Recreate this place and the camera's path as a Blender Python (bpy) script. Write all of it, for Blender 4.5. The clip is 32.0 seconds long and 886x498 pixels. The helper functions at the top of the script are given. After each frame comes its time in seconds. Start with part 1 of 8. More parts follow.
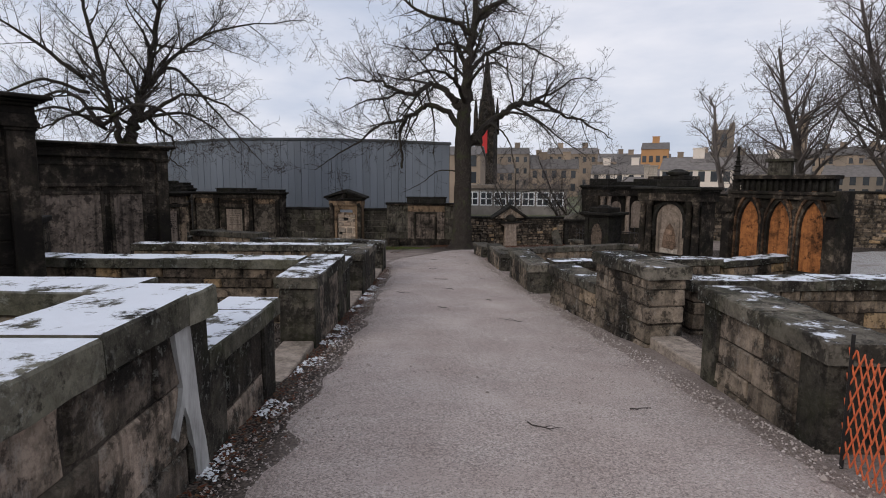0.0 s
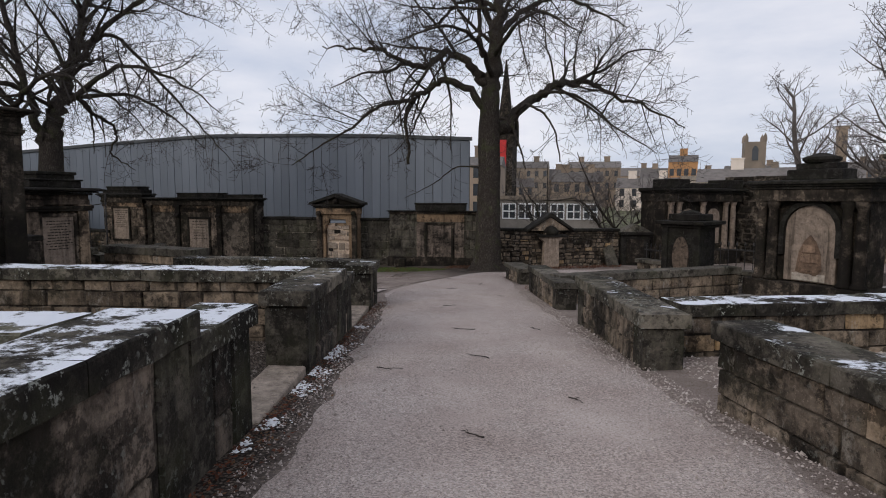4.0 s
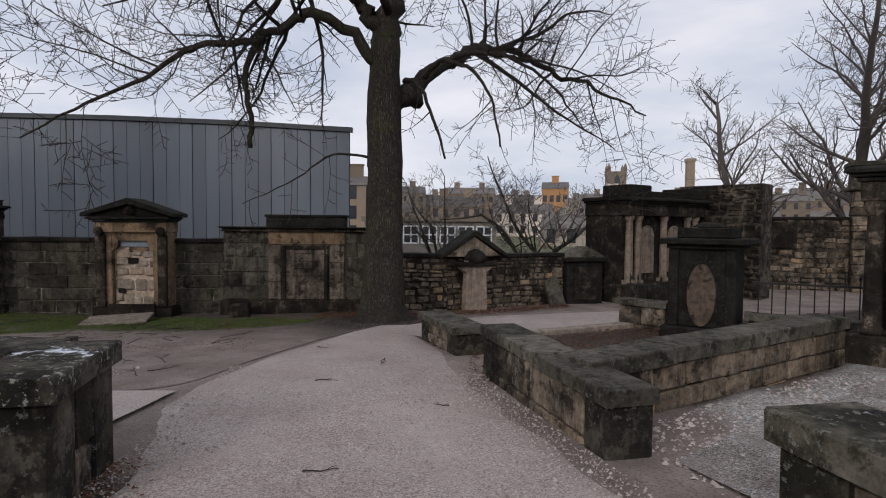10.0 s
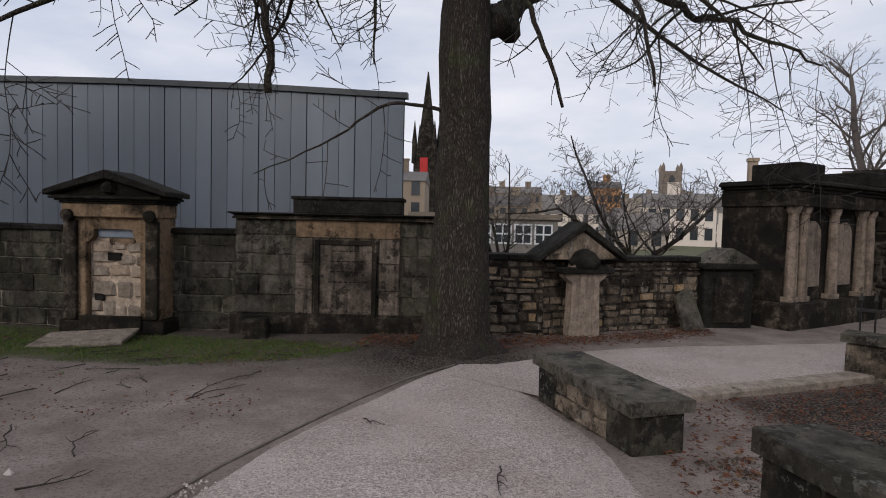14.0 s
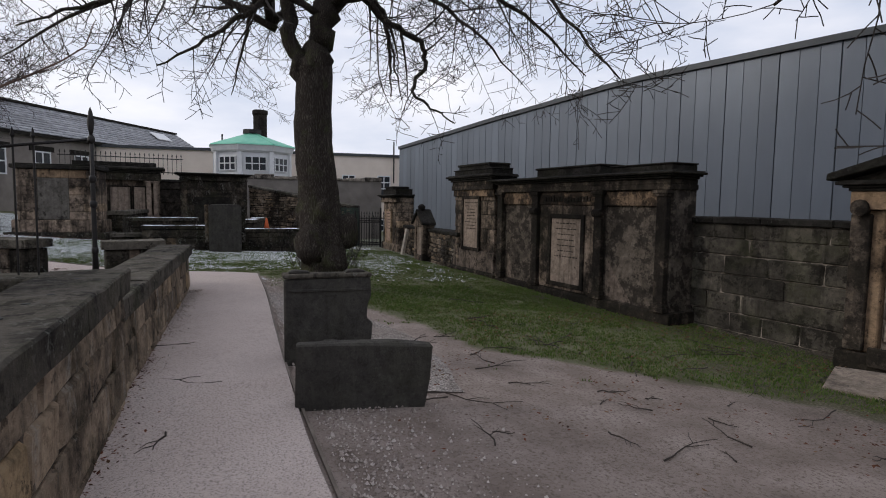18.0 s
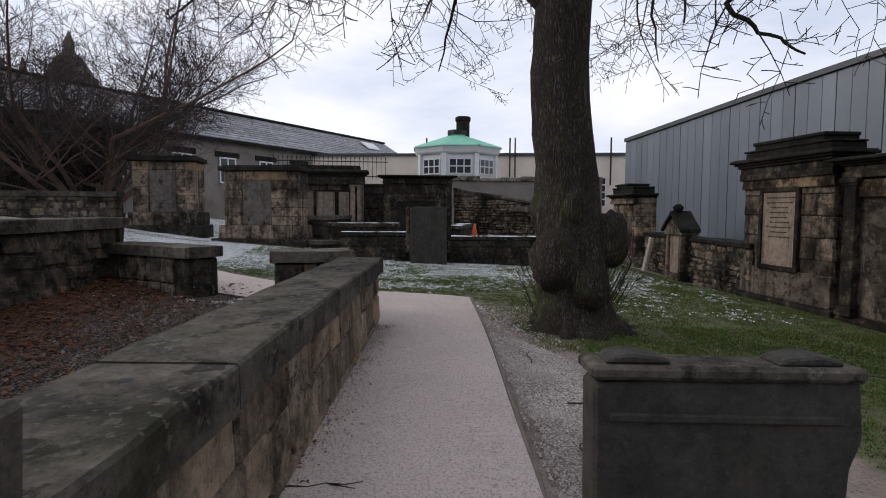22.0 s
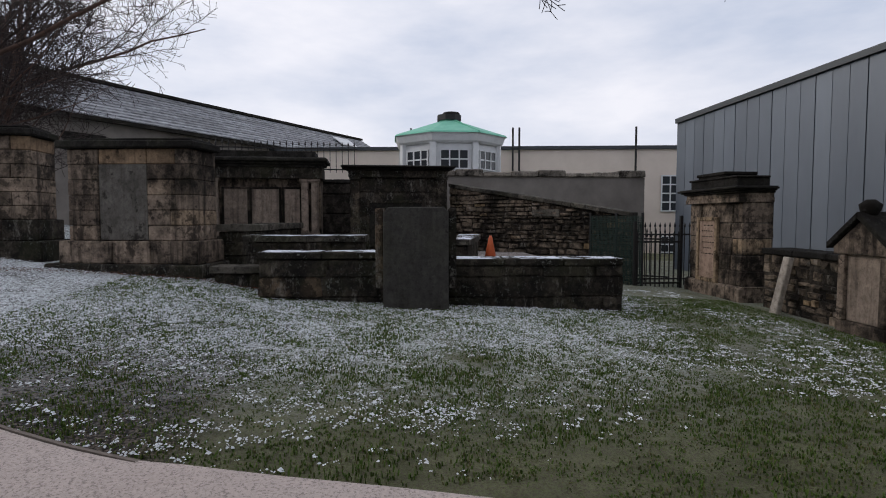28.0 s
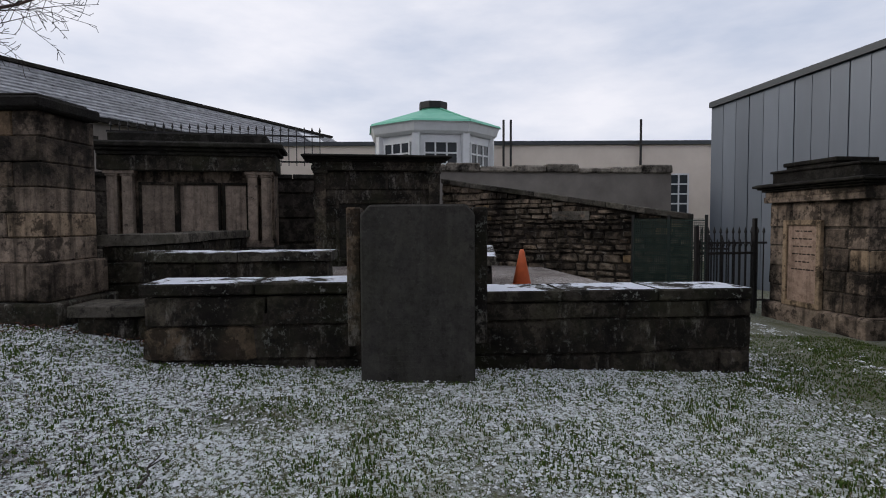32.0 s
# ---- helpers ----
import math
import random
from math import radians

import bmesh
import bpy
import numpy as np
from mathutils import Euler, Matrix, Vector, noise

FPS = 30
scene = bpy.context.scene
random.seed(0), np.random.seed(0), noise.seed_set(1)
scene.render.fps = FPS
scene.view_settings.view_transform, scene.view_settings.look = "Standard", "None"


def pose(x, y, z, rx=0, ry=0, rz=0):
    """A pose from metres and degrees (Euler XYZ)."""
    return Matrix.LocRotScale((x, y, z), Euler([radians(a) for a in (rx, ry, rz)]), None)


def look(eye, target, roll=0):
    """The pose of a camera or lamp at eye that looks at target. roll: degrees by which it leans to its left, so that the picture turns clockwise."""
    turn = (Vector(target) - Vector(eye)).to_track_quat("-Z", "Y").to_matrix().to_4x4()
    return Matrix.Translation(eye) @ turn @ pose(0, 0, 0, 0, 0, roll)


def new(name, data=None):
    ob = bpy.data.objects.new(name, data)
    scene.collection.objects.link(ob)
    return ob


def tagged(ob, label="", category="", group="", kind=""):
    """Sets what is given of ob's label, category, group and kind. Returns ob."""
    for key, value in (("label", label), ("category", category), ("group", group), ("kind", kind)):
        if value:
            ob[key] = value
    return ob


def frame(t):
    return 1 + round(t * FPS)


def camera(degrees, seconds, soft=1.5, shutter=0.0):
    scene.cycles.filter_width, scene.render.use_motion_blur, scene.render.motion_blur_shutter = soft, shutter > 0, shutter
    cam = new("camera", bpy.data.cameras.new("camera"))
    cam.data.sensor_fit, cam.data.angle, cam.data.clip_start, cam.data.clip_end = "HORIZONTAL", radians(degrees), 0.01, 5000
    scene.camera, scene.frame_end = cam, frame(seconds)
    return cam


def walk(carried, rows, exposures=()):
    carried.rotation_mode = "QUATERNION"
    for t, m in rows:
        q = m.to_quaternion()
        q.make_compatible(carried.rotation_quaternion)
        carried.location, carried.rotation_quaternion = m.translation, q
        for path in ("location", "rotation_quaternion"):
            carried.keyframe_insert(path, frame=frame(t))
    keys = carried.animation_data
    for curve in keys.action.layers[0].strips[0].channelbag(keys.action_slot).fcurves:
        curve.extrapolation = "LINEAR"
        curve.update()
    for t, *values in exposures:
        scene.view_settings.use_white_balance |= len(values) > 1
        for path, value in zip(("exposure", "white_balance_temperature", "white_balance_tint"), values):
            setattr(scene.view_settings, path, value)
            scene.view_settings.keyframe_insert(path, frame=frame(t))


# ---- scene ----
cam = camera(76.5, 32.0, soft=1.0)
# t, x, y, z, yaw, pitch, roll
ROWS = [
    (0.0, -0.03, 0.41, 1.542, 18.68, -6.99, -0.30),
    (0.5, -0.27, 1.15, 1.463, 19.16, -6.88, -0.33),
    (1.0, -0.51, 1.88, 1.399, 19.55, -6.69, -0.31),
    (1.5, -0.80, 2.58, 1.330, 19.91, -6.44, -0.29),
    (2.0, -1.05, 3.33, 1.251, 20.18, -6.20, -0.27),
    (2.5, -1.33, 4.01, 1.147, 20.30, -5.99, -0.22),
    (3.0, -1.60, 4.73, 1.054, 20.30, -5.71, -0.17),
    (3.5, -1.84, 5.42, 1.010, 20.26, -5.49, -0.22),
    (5.5, -2.66, 7.62, 0.868, 20.50, -4.76, -0.27),
    (6.0, -2.88, 8.16, 0.832, 20.40, -4.63, -0.23),
    (6.5, -3.08, 8.71, 0.801, 20.06, -4.41, -0.25),
    (7.0, -3.22, 9.25, 0.764, 19.28, -4.16, -0.31),
    (7.5, -3.38, 9.75, 0.719, 18.06, -3.91, -0.35),
    (8.0, -3.53, 10.30, 0.684, 16.90, -3.68, -0.36),
    (8.5, -3.70, 10.85, 0.672, 14.80, -3.28, -0.38),
    (9.0, -3.96, 11.39, 0.644, 12.54, -2.92, -0.46),
    (9.5, -4.15, 11.93, 0.610, 10.07, -2.67, -0.51),
    (10.0, -4.32, 12.43, 0.567, 7.48, -2.47, -0.50),
    (10.5, -4.48, 12.92, 0.531, 4.95, -2.26, -0.51),
    (11.0, -4.58, 13.44, 0.503, 2.31, -2.10, -0.54),
    (11.5, -4.75, 13.90, 0.456, 0.00, -1.93, -0.53),
    (12.0, -4.88, 14.37, 0.409, -1.53, -1.84, -0.66),
    (12.5, -5.02, 14.84, 0.385, -1.71, -1.83, -0.70),
    (13.0, -5.21, 15.27, 0.375, -0.41, -1.93, -0.90),
    (13.5, -5.43, 15.69, 0.367, 4.44, -2.18, -1.27),
    (14.0, -5.70, 16.03, 0.359, 11.62, -2.52, -1.37),
    (14.5, -6.03, 16.33, 0.342, 19.84, -2.90, -1.49),
    (15.0, -6.36, 16.64, 0.329, 28.77, -3.40, -1.71),
    (15.5, -6.79, 16.75, 0.330, 37.51, -3.92, -1.63),
    (17.5, -8.82, 16.51, 0.365, 59.37, -4.89, -1.04),
    (18.0, -9.30, 16.60, 0.350, 66.66, -4.67, -0.84),
    (18.5, -9.78, 16.61, 0.304, 73.29, -4.62, -0.66),
    (19.0, -10.26, 16.63, 0.270, 77.29, -4.54, -0.74),
    (19.5, -10.77, 16.64, 0.281, 81.62, -4.51, -0.76),
    (20.0, -11.23, 16.58, 0.269, 85.00, -4.48, -0.53),
    (20.5, -11.72, 16.57, 0.236, 85.72, -4.41, -0.37),
    (21.0, -12.19, 16.60, 0.197, 85.91, -4.23, -0.30),
    (21.5, -12.68, 16.67, 0.163, 86.01, -4.04, -0.28),
    (22.0, -13.22, 16.73, 0.132, 86.26, -3.93, -0.28),
    (22.5, -13.77, 16.72, 0.127, 86.41, -3.88, -0.15),
    (23.0, -14.27, 16.73, 0.119, 86.31, -3.80, -0.08),
    (23.5, -14.79, 16.82, 0.115, 85.96, -3.67, -0.07),
    (24.0, -15.26, 16.84, 0.099, 85.26, -3.53, -0.02),
    (24.5, -15.74, 16.87, 0.074, 84.96, -3.42, -0.11),
    (25.0, -16.25, 16.86, 0.080, 84.76, -3.33, -0.10),
    (25.5, -16.73, 16.82, 0.080, 84.61, -3.23, -0.14),
    (27.5, -18.81, 16.96, 0.080, 84.33, -3.08, -0.07),
    (28.0, -19.28, 16.93, 0.068, 84.66, -3.16, 0.00),
    (28.5, -19.73, 16.89, 0.062, 85.08, -3.21, -0.01),
    (29.0, -20.17, 16.85, 0.078, 85.51, -3.18, -0.03),
    (29.5, -20.57, 16.77, 0.088, 85.85, -3.17, 0.01),
    (30.0, -20.96, 16.74, 0.071, 85.93, -3.29, 0.08),
    (30.5, -21.37, 16.77, 0.088, 84.98, -2.95, 0.25),
    (31.0, -21.73, 16.81, 0.069, 83.06, -2.82, 0.32),
    (31.5, -22.12, 16.83, 0.063, 81.99, -2.75, 0.27),
    (32.0, -22.57, 16.85, 0.078, 81.88, -2.72, 0.28),
]
walk(cam, [(t, pose(x, y, z, 90 + pitch, roll, yaw)) for t, x, y, z, yaw, pitch, roll in ROWS],
     [(0.0, -0.04), (6.0, -0.06), (12.0, -0.08), (15.0, 0.0), (18.0, 0.09), (20.0, 0.17), (23.0, 0.18), (25.0, 0.14), (28.0, -0.02), (32.0, -0.04)])

# ---- sky, sun, exposure ----
world = bpy.data.worlds.new("overcast_sky")
scene.world = world
world.use_nodes = True
wn, wl = world.node_tree.nodes, world.node_tree.links
wn.clear()
w_out = wn.new("ShaderNodeOutputWorld")
w_bg = wn.new("ShaderNodeBackground")
w_sky = wn.new("ShaderNodeTexSky")
w_sky.sky_type, w_sky.sun_disc = "NISHITA", False
w_sky.sun_elevation, w_sky.sun_rotation = radians(22), radians(200)
w_gain = wn.new("ShaderNodeVectorMath")
w_gain.operation = "SCALE"
w_gain.inputs["Scale"].default_value = 1.0
w_tc = wn.new("ShaderNodeTexCoord")
w_map = wn.new("ShaderNodeMapping")
w_map.inputs["Scale"].default_value = (1.0, 1.0, 3.2)
w_noise = wn.new("ShaderNodeTexNoise")
w_noise.inputs["Scale"].default_value, w_noise.inputs["Detail"].default_value, w_noise.inputs["Roughness"].default_value = 2.1, 6, 0.55
w_ramp = wn.new("ShaderNodeValToRGB")
w_ramp.color_ramp.elements[0].position, w_ramp.color_ramp.elements[1].position = 0.34, 0.64
w_ramp.color_ramp.elements[0].color, w_ramp.color_ramp.elements[1].color = (6.0, 6.6, 8.1, 1), (9.6, 9.55, 10.3, 1)
w_mix = wn.new("ShaderNodeMix")
w_mix.data_type = "RGBA"
w_mix.inputs[0].default_value = 0.93
w_bg.inputs["Strength"].default_value = 0.1
wl.new(w_tc.outputs["Generated"], w_map.inputs["Vector"])
wl.new(w_map.outputs[0], w_noise.inputs["Vector"])
wl.new(w_noise.outputs["Fac"], w_ramp.inputs[0])
wl.new(w_sky.outputs[0], w_gain.inputs[0])
wl.new(w_gain.outputs[0], w_mix.inputs[6])
wl.new(w_ramp.outputs[0], w_mix.inputs[7])
w_dot = wn.new("ShaderNodeVectorMath")
w_dot.operation = "DOT_PRODUCT"
w_dot.inputs[1].default_value = (-0.92, -0.38, 0.1)
w_side = wn.new("ShaderNodeMapRange")
w_side.inputs["From Min"].default_value, w_side.inputs["From Max"].default_value = -0.6, 0.9
w_side.inputs["To Min"].default_value, w_side.inputs["To Max"].default_value = 0.94, 1.01
w_lit = wn.new("ShaderNodeVectorMath")
w_lit.operation = "SCALE"
wl.new(w_tc.outputs["Generated"], w_dot.inputs[0])
wl.new(w_dot.outputs["Value"], w_side.inputs["Value"])
wl.new(w_side.outputs[0], w_lit.inputs["Scale"])
wl.new(w_mix.outputs[2], w_lit.inputs[0])
wl.new(w_lit.outputs[0], w_bg.inputs["Color"])
wl.new(w_bg.outputs[0], w_out.inputs["Surface"])

sun_data = bpy.data.lights.new("sun", "SUN")
sun_data.energy, sun_data.angle, sun_data.color = 1.0, radians(20), (1.0, 0.93, 0.84)
sun = new("sun", sun_data)
sun.matrix_world = look((0, 0, 30), (0 + 30 * math.sin(radians(200)) * -0.9, 30 * math.cos(radians(200)) * -0.9, 18))

# ---- materials ----
def nodes_of(name):
    m = bpy.data.materials.new(name)
    m.use_nodes = True
    nt = m.node_tree
    nt.nodes.clear()
    out = nt.nodes.new("ShaderNodeOutputMaterial")
    b = nt.nodes.new("ShaderNodeBsdfPrincipled")
    nt.links.new(b.outputs[0], out.inputs[0])
    return m, nt, b


def put(nt, kind, **kw):
    n = nt.nodes.new(kind)
    for k, v in kw.items():
        n.inputs[k].default_value = v
    return n


def position(nt, scale=(1, 1, 1)):
    g = nt.nodes.new("ShaderNodeNewGeometry")
    mp = nt.nodes.new("ShaderNodeMapping")
    mp.inputs["Scale"].default_value = scale
    nt.links.new(g.outputs["Position"], mp.inputs["Vector"])
    return mp.outputs[0]


def noise_fac(nt, vec, scale, detail=5, rough=0.6, lo=0.35, hi=0.65):
    n = put(nt, "ShaderNodeTexNoise", Scale=scale, Detail=detail, Roughness=rough)
    nt.links.new(vec, n.inputs["Vector"])
    r = nt.nodes.new("ShaderNodeMapRange")
    r.inputs["From Min"].default_value, r.inputs["From Max"].default_value = lo, hi
    nt.links.new(n.outputs["Fac"], r.inputs["Value"])
    return r.outputs[0]


def mix_col(nt, fac, a, b, mode="MIX"):
    m = nt.nodes.new("ShaderNodeMix")
    m.data_type, m.blend_type = "RGBA", mode
    for i, v in ((0, fac), (6, a), (7, b)):
        if hasattr(v, "links"):
            nt.links.new(v, m.inputs[i])
        elif i == 0:
            m.inputs[0].default_value = v
        else:
            m.inputs[i].default_value = (*v, 1)
    return m.outputs[2]


def math_node(nt, op, a, b=0.0):
    m = nt.nodes.new("ShaderNodeMath")
    m.operation, m.use_clamp = op, op in ("MULTIPLY", "ADD")
    for i, v in ((0, a), (1, b)):
        if hasattr(v, "links"):
            nt.links.new(v, m.inputs[i])
        else:
            m.inputs[i].default_value = v
    return m.outputs[0]


def bump(nt, bsdf, height, strength, distance):
    bp = put(nt, "ShaderNodeBump", Strength=strength, Distance=distance)
    nt.links.new(height, bp.inputs["Height"])
    nt.links.new(bp.outputs[0], bsdf.inputs["Normal"])


def stone(name, light, dark, soot=(0.0105, 0.009, 0.0078), soot_lo=0.42, soot_hi=0.62, green=0.0, lichen=0.0, snow=0.0, vary=0.35, streak=0.0, rough=0.9, warm=None, warm_amt=0.3, lime=0.0):
    """Weathered sandstone: two tones, soot in patches and runs, algae, lichen spots and, on top faces, snow."""
    m, nt, b = nodes_of(name)
    light, dark = [(k[0] * 1.06 * g, k[1] * g, k[2] * 0.94 * g) for k, g in ((light, 1.2), (dark, 0.95))]
    p = position(nt)
    c = mix_col(nt, noise_fac(nt, p, 7.0, 6, 0.65, 0.3, 0.7), dark, light)
    oi = nt.nodes.new("ShaderNodeObjectInfo")
    if warm:
        r = nt.nodes.new("ShaderNodeMapRange")
        r.inputs["From Min"].default_value, r.inputs["From Max"].default_value = 1 - warm_amt, 1.0
        nt.links.new(oi.outputs["Random"], r.inputs["Value"])
        c = mix_col(nt, r.outputs[0], c, warm)
    hv = nt.nodes.new("ShaderNodeHueSaturation")
    val = nt.nodes.new("ShaderNodeMapRange")
    val.inputs["To Min"].default_value, val.inputs["To Max"].default_value = 1 - vary, 1 + vary
    nt.links.new(oi.outputs["Random"], val.inputs["Value"])
    nt.links.new(val.outputs[0], hv.inputs["Value"])
    nt.links.new(c, hv.inputs["Color"])
    c = hv.outputs[0]
    c = mix_col(nt, math_node(nt, "MULTIPLY", noise_fac(nt, p, 16, 8, 0.78, 0.5, 0.6), 0.4), c, tuple(0.35 * k for k in dark))
    c = mix_col(nt, math_node(nt, "MULTIPLY", noise_fac(nt, p, 55, 5, 0.8, 0.56, 0.66), 0.4), c, tuple(min(0.6, 1.5 * k) for k in light))
    c = mix_col(nt, math_node(nt, "MULTIPLY", noise_fac(nt, p, 1.1, 8, 0.7, soot_lo, soot_hi), 0.93), c, soot)
    c = mix_col(nt, math_node(nt, "MULTIPLY", noise_fac(nt, p, 4.3, 9, 0.74, soot_lo + 0.06, soot_lo + 0.11), 0.72), c, soot)
    if streak:
        run = noise_fac(nt, position(nt, (5, 5, 0.35)), 1.6, 4, 0.6, 0.5, 0.68)
        c = mix_col(nt, math_node(nt, "MULTIPLY", run, streak), c, soot)
    if lime:
        pale = math_node(nt, "MULTIPLY", noise_fac(nt, position(nt, (3, 3, 0.9)), 1.5, 8, 0.75, 0.55, 0.63), noise_fac(nt, p, 22, 4, 0.7, 0.4, 0.55))
        c = mix_col(nt, math_node(nt, "MULTIPLY", pale, lime), c, (0.36, 0.33, 0.29))
    if green:
        c = mix_col(nt, math_node(nt, "MULTIPLY", noise_fac(nt, p, 1.7, 5, 0.65, 0.48, 0.66), green), c, (0.06, 0.062, 0.032))
    if lichen:
        spots = noise_fac(nt, p, 19, 7, 0.72, 0.56, 0.6)
        where = noise_fac(nt, p, 2.2, 4, 0.6, 0.48, 0.62)
        c = mix_col(nt, math_node(nt, "MULTIPLY", math_node(nt, "MULTIPLY", spots, where), lichen), c, (0.34, 0.35, 0.31))
    if snow:
        g = nt.nodes.new("ShaderNodeNewGeometry")
        sx = nt.nodes.new("ShaderNodeSeparateXYZ")
        nt.links.new(g.outputs["Normal"], sx.inputs[0])
        up = nt.nodes.new("ShaderNodeMapRange")
        up.inputs["From Min"].default_value, up.inputs["From Max"].default_value = 0.75, 0.95
        nt.links.new(sx.outputs["Z"], up.inputs["Value"])
        lay = noise_fac(nt, p, 2.6, 10, 0.74, 0.64 - 0.22 * snow, 0.69 - 0.22 * snow)
        c = mix_col(nt, math_node(nt, "MULTIPLY", up.outputs[0], lay), c, (0.74, 0.77, 0.83))
    nt.links.new(c, b.inputs["Base Color"])
    b.inputs["Roughness"].default_value = rough
    b.inputs["Specular IOR Level"].default_value = 0.12
    rel = math_node(nt, "ADD", put_noise(nt, p, 42, 6, 0.72), math_node(nt, "MULTIPLY", put_noise(nt, p, 9, 4, 0.6), 0.8))
    bump(nt, b, rel, 0.75, 0.018)
    return m


def put_noise(nt, p, scale, detail=5, rough=0.6):
    n = put(nt, "ShaderNodeTexNoise", Scale=scale, Detail=detail, Roughness=rough)
    nt.links.new(p, n.inputs["Vector"])
    return n.outputs["Fac"]


def simple(name, a, b_col, scale=6.0, rough=0.6, metal=0.0, bump_amt=0.2, stretch=(1, 1, 1), vary=0.0, dist=0.005):
    m, nt, b = nodes_of(name)
    p = position(nt, stretch)
    c = mix_col(nt, noise_fac(nt, p, scale, 6, 0.65, 0.3, 0.7), a, b_col)
    if vary:
        oi = nt.nodes.new("ShaderNodeObjectInfo")
        hv = nt.nodes.new("ShaderNodeHueSaturation")
        val = nt.nodes.new("ShaderNodeMapRange")
        val.inputs["To Min"].default_value, val.inputs["To Max"].default_value = 1 - vary, 1 + vary
        nt.links.new(oi.outputs["Random"], val.inputs["Value"])
        nt.links.new(val.outputs[0], hv.inputs["Value"])
        nt.links.new(c, hv.inputs["Color"])
        c = hv.outputs[0]
    nt.links.new(c, b.inputs["Base Color"])
    b.inputs["Roughness"].default_value, b.inputs["Metallic"].default_value = rough, metal
    if bump_amt:
        bump(nt, b, put_noise(nt, p, scale * 5, 5, 0.65), bump_amt, dist)
    return m


M_WALL = stone("plot_wall_stone", (0.27, 0.228, 0.185), (0.11, 0.094, 0.08), soot_lo=0.46, soot_hi=0.57, green=0.14, lichen=0.3, warm=(0.27, 0.185, 0.105), warm_amt=0.12, streak=0.6, lime=0.5, vary=0.55)
M_COPE = stone("coping_stone", (0.175, 0.163, 0.14), (0.075, 0.07, 0.06), soot_lo=0.45, soot_hi=0.6, green=0.3, lichen=0.8, snow=0.35)
M_COPE_SNOW = stone("snowy_coping_stone", (0.125, 0.118, 0.1), (0.05, 0.048, 0.042), soot_lo=0.43, soot_hi=0.58, green=0.4, lichen=0.9, snow=0.8)
M_COPE_FULL = stone("snow_covered_coping_stone", (0.16, 0.158, 0.13), (0.08, 0.08, 0.066), soot_lo=0.5, soot_hi=0.62, green=0.5, lichen=0.5, snow=1.0)
M_COPE_BARE = stone("bare_coping_stone", (0.125, 0.118, 0.104), (0.06, 0.057, 0.05), soot_lo=0.48, soot_hi=0.66, green=0.3, lichen=0.25, snow=0.0)
M_END = stone("black_end_stone", (0.1, 0.092, 0.078), (0.036, 0.036, 0.032), soot_lo=0.43, soot_hi=0.58, green=0.35, lichen=0.35, streak=0.5)
M_DARK = stone("sooty_stone", (0.165, 0.138, 0.112), (0.044, 0.039, 0.034), soot_lo=0.38, soot_hi=0.55, green=0.1, streak=0.65)
M_BLACK = stone("black_slab_stone", (0.036, 0.035, 0.033), (0.017, 0.017, 0.0165), soot_lo=0.42, soot_hi=0.62, green=0.15, streak=0.35, vary=0.15, lichen=0.1)
M_SLAB = stone("dark_headstone", (0.062, 0.061, 0.058), (0.044, 0.044, 0.042), soot_lo=0.56, soot_hi=0.8, green=0.2, streak=0.25, vary=0.08, lichen=0.06)
M_ASH = stone("ashlar_stone", (0.26, 0.212, 0.172), (0.11, 0.091, 0.076), soot_lo=0.46, soot_hi=0.6, green=0.1, streak=0.8, warm=(0.27, 0.195, 0.125), warm_amt=0.1, vary=0.38)
M_GREEN = stone("green_ashlar_stone", (0.1, 0.094, 0.08), (0.052, 0.05, 0.045), soot_lo=0.46, soot_hi=0.7, green=0.4, streak=0.6)
M_PANEL = stone("panel_stone", (0.27, 0.225, 0.19), (0.17, 0.143, 0.122), soot_lo=0.56, soot_hi=0.8, streak=0.55, vary=0.15)
M_RUBBLE = stone("rubble_stone", (0.24, 0.195, 0.15), (0.075, 0.064, 0.054), soot_lo=0.48, soot_hi=0.6, green=0.16, warm=(0.27, 0.18, 0.095), warm_amt=0.1, vary=0.55, streak=0.4, lime=0.5)
M_RUBBLE_DK = stone("dark_mossy_rubble", (0.13, 0.105, 0.085), (0.05, 0.043, 0.037), soot_lo=0.42, soot_hi=0.6, green=0.35, warm=(0.15, 0.08, 0.055), warm_amt=0.12, vary=0.5)
M_DARK_WALL = stone("sooty_wall_slab", (0.17, 0.145, 0.122), (0.075, 0.067, 0.06), soot_lo=0.45, soot_hi=0.56, green=0.2, lichen=0.35, streak=0.7, vary=0.8, lime=0.5, warm=(0.24, 0.19, 0.15), warm_amt=0.4)
M_ORANGE = stone("orange_stone", (0.4, 0.165, 0.06), (0.24, 0.1, 0.042), soot_lo=0.5, soot_hi=0.64, streak=0.55, vary=0.1)
M_MORTAR = stone("lime_mortar", (0.125, 0.11, 0.094), (0.055, 0.049, 0.043), soot_lo=0.42, soot_hi=0.66)
M_WHITE_STONE = stone("pale_stone", (0.4, 0.37, 0.33), (0.28, 0.25, 0.22), soot_lo=0.56, soot_hi=0.76, streak=0.4, vary=0.1)
M_KERB = stone("kerb_stone", (0.32, 0.28, 0.245), (0.18, 0.158, 0.14), soot_lo=0.55, soot_hi=0.75, green=0.2, vary=0.15)
M_BUFF = stone("buff_ashlar", (0.29, 0.21, 0.14), (0.18, 0.135, 0.095), soot_lo=0.5, soot_hi=0.66, streak=0.5, vary=0.2)
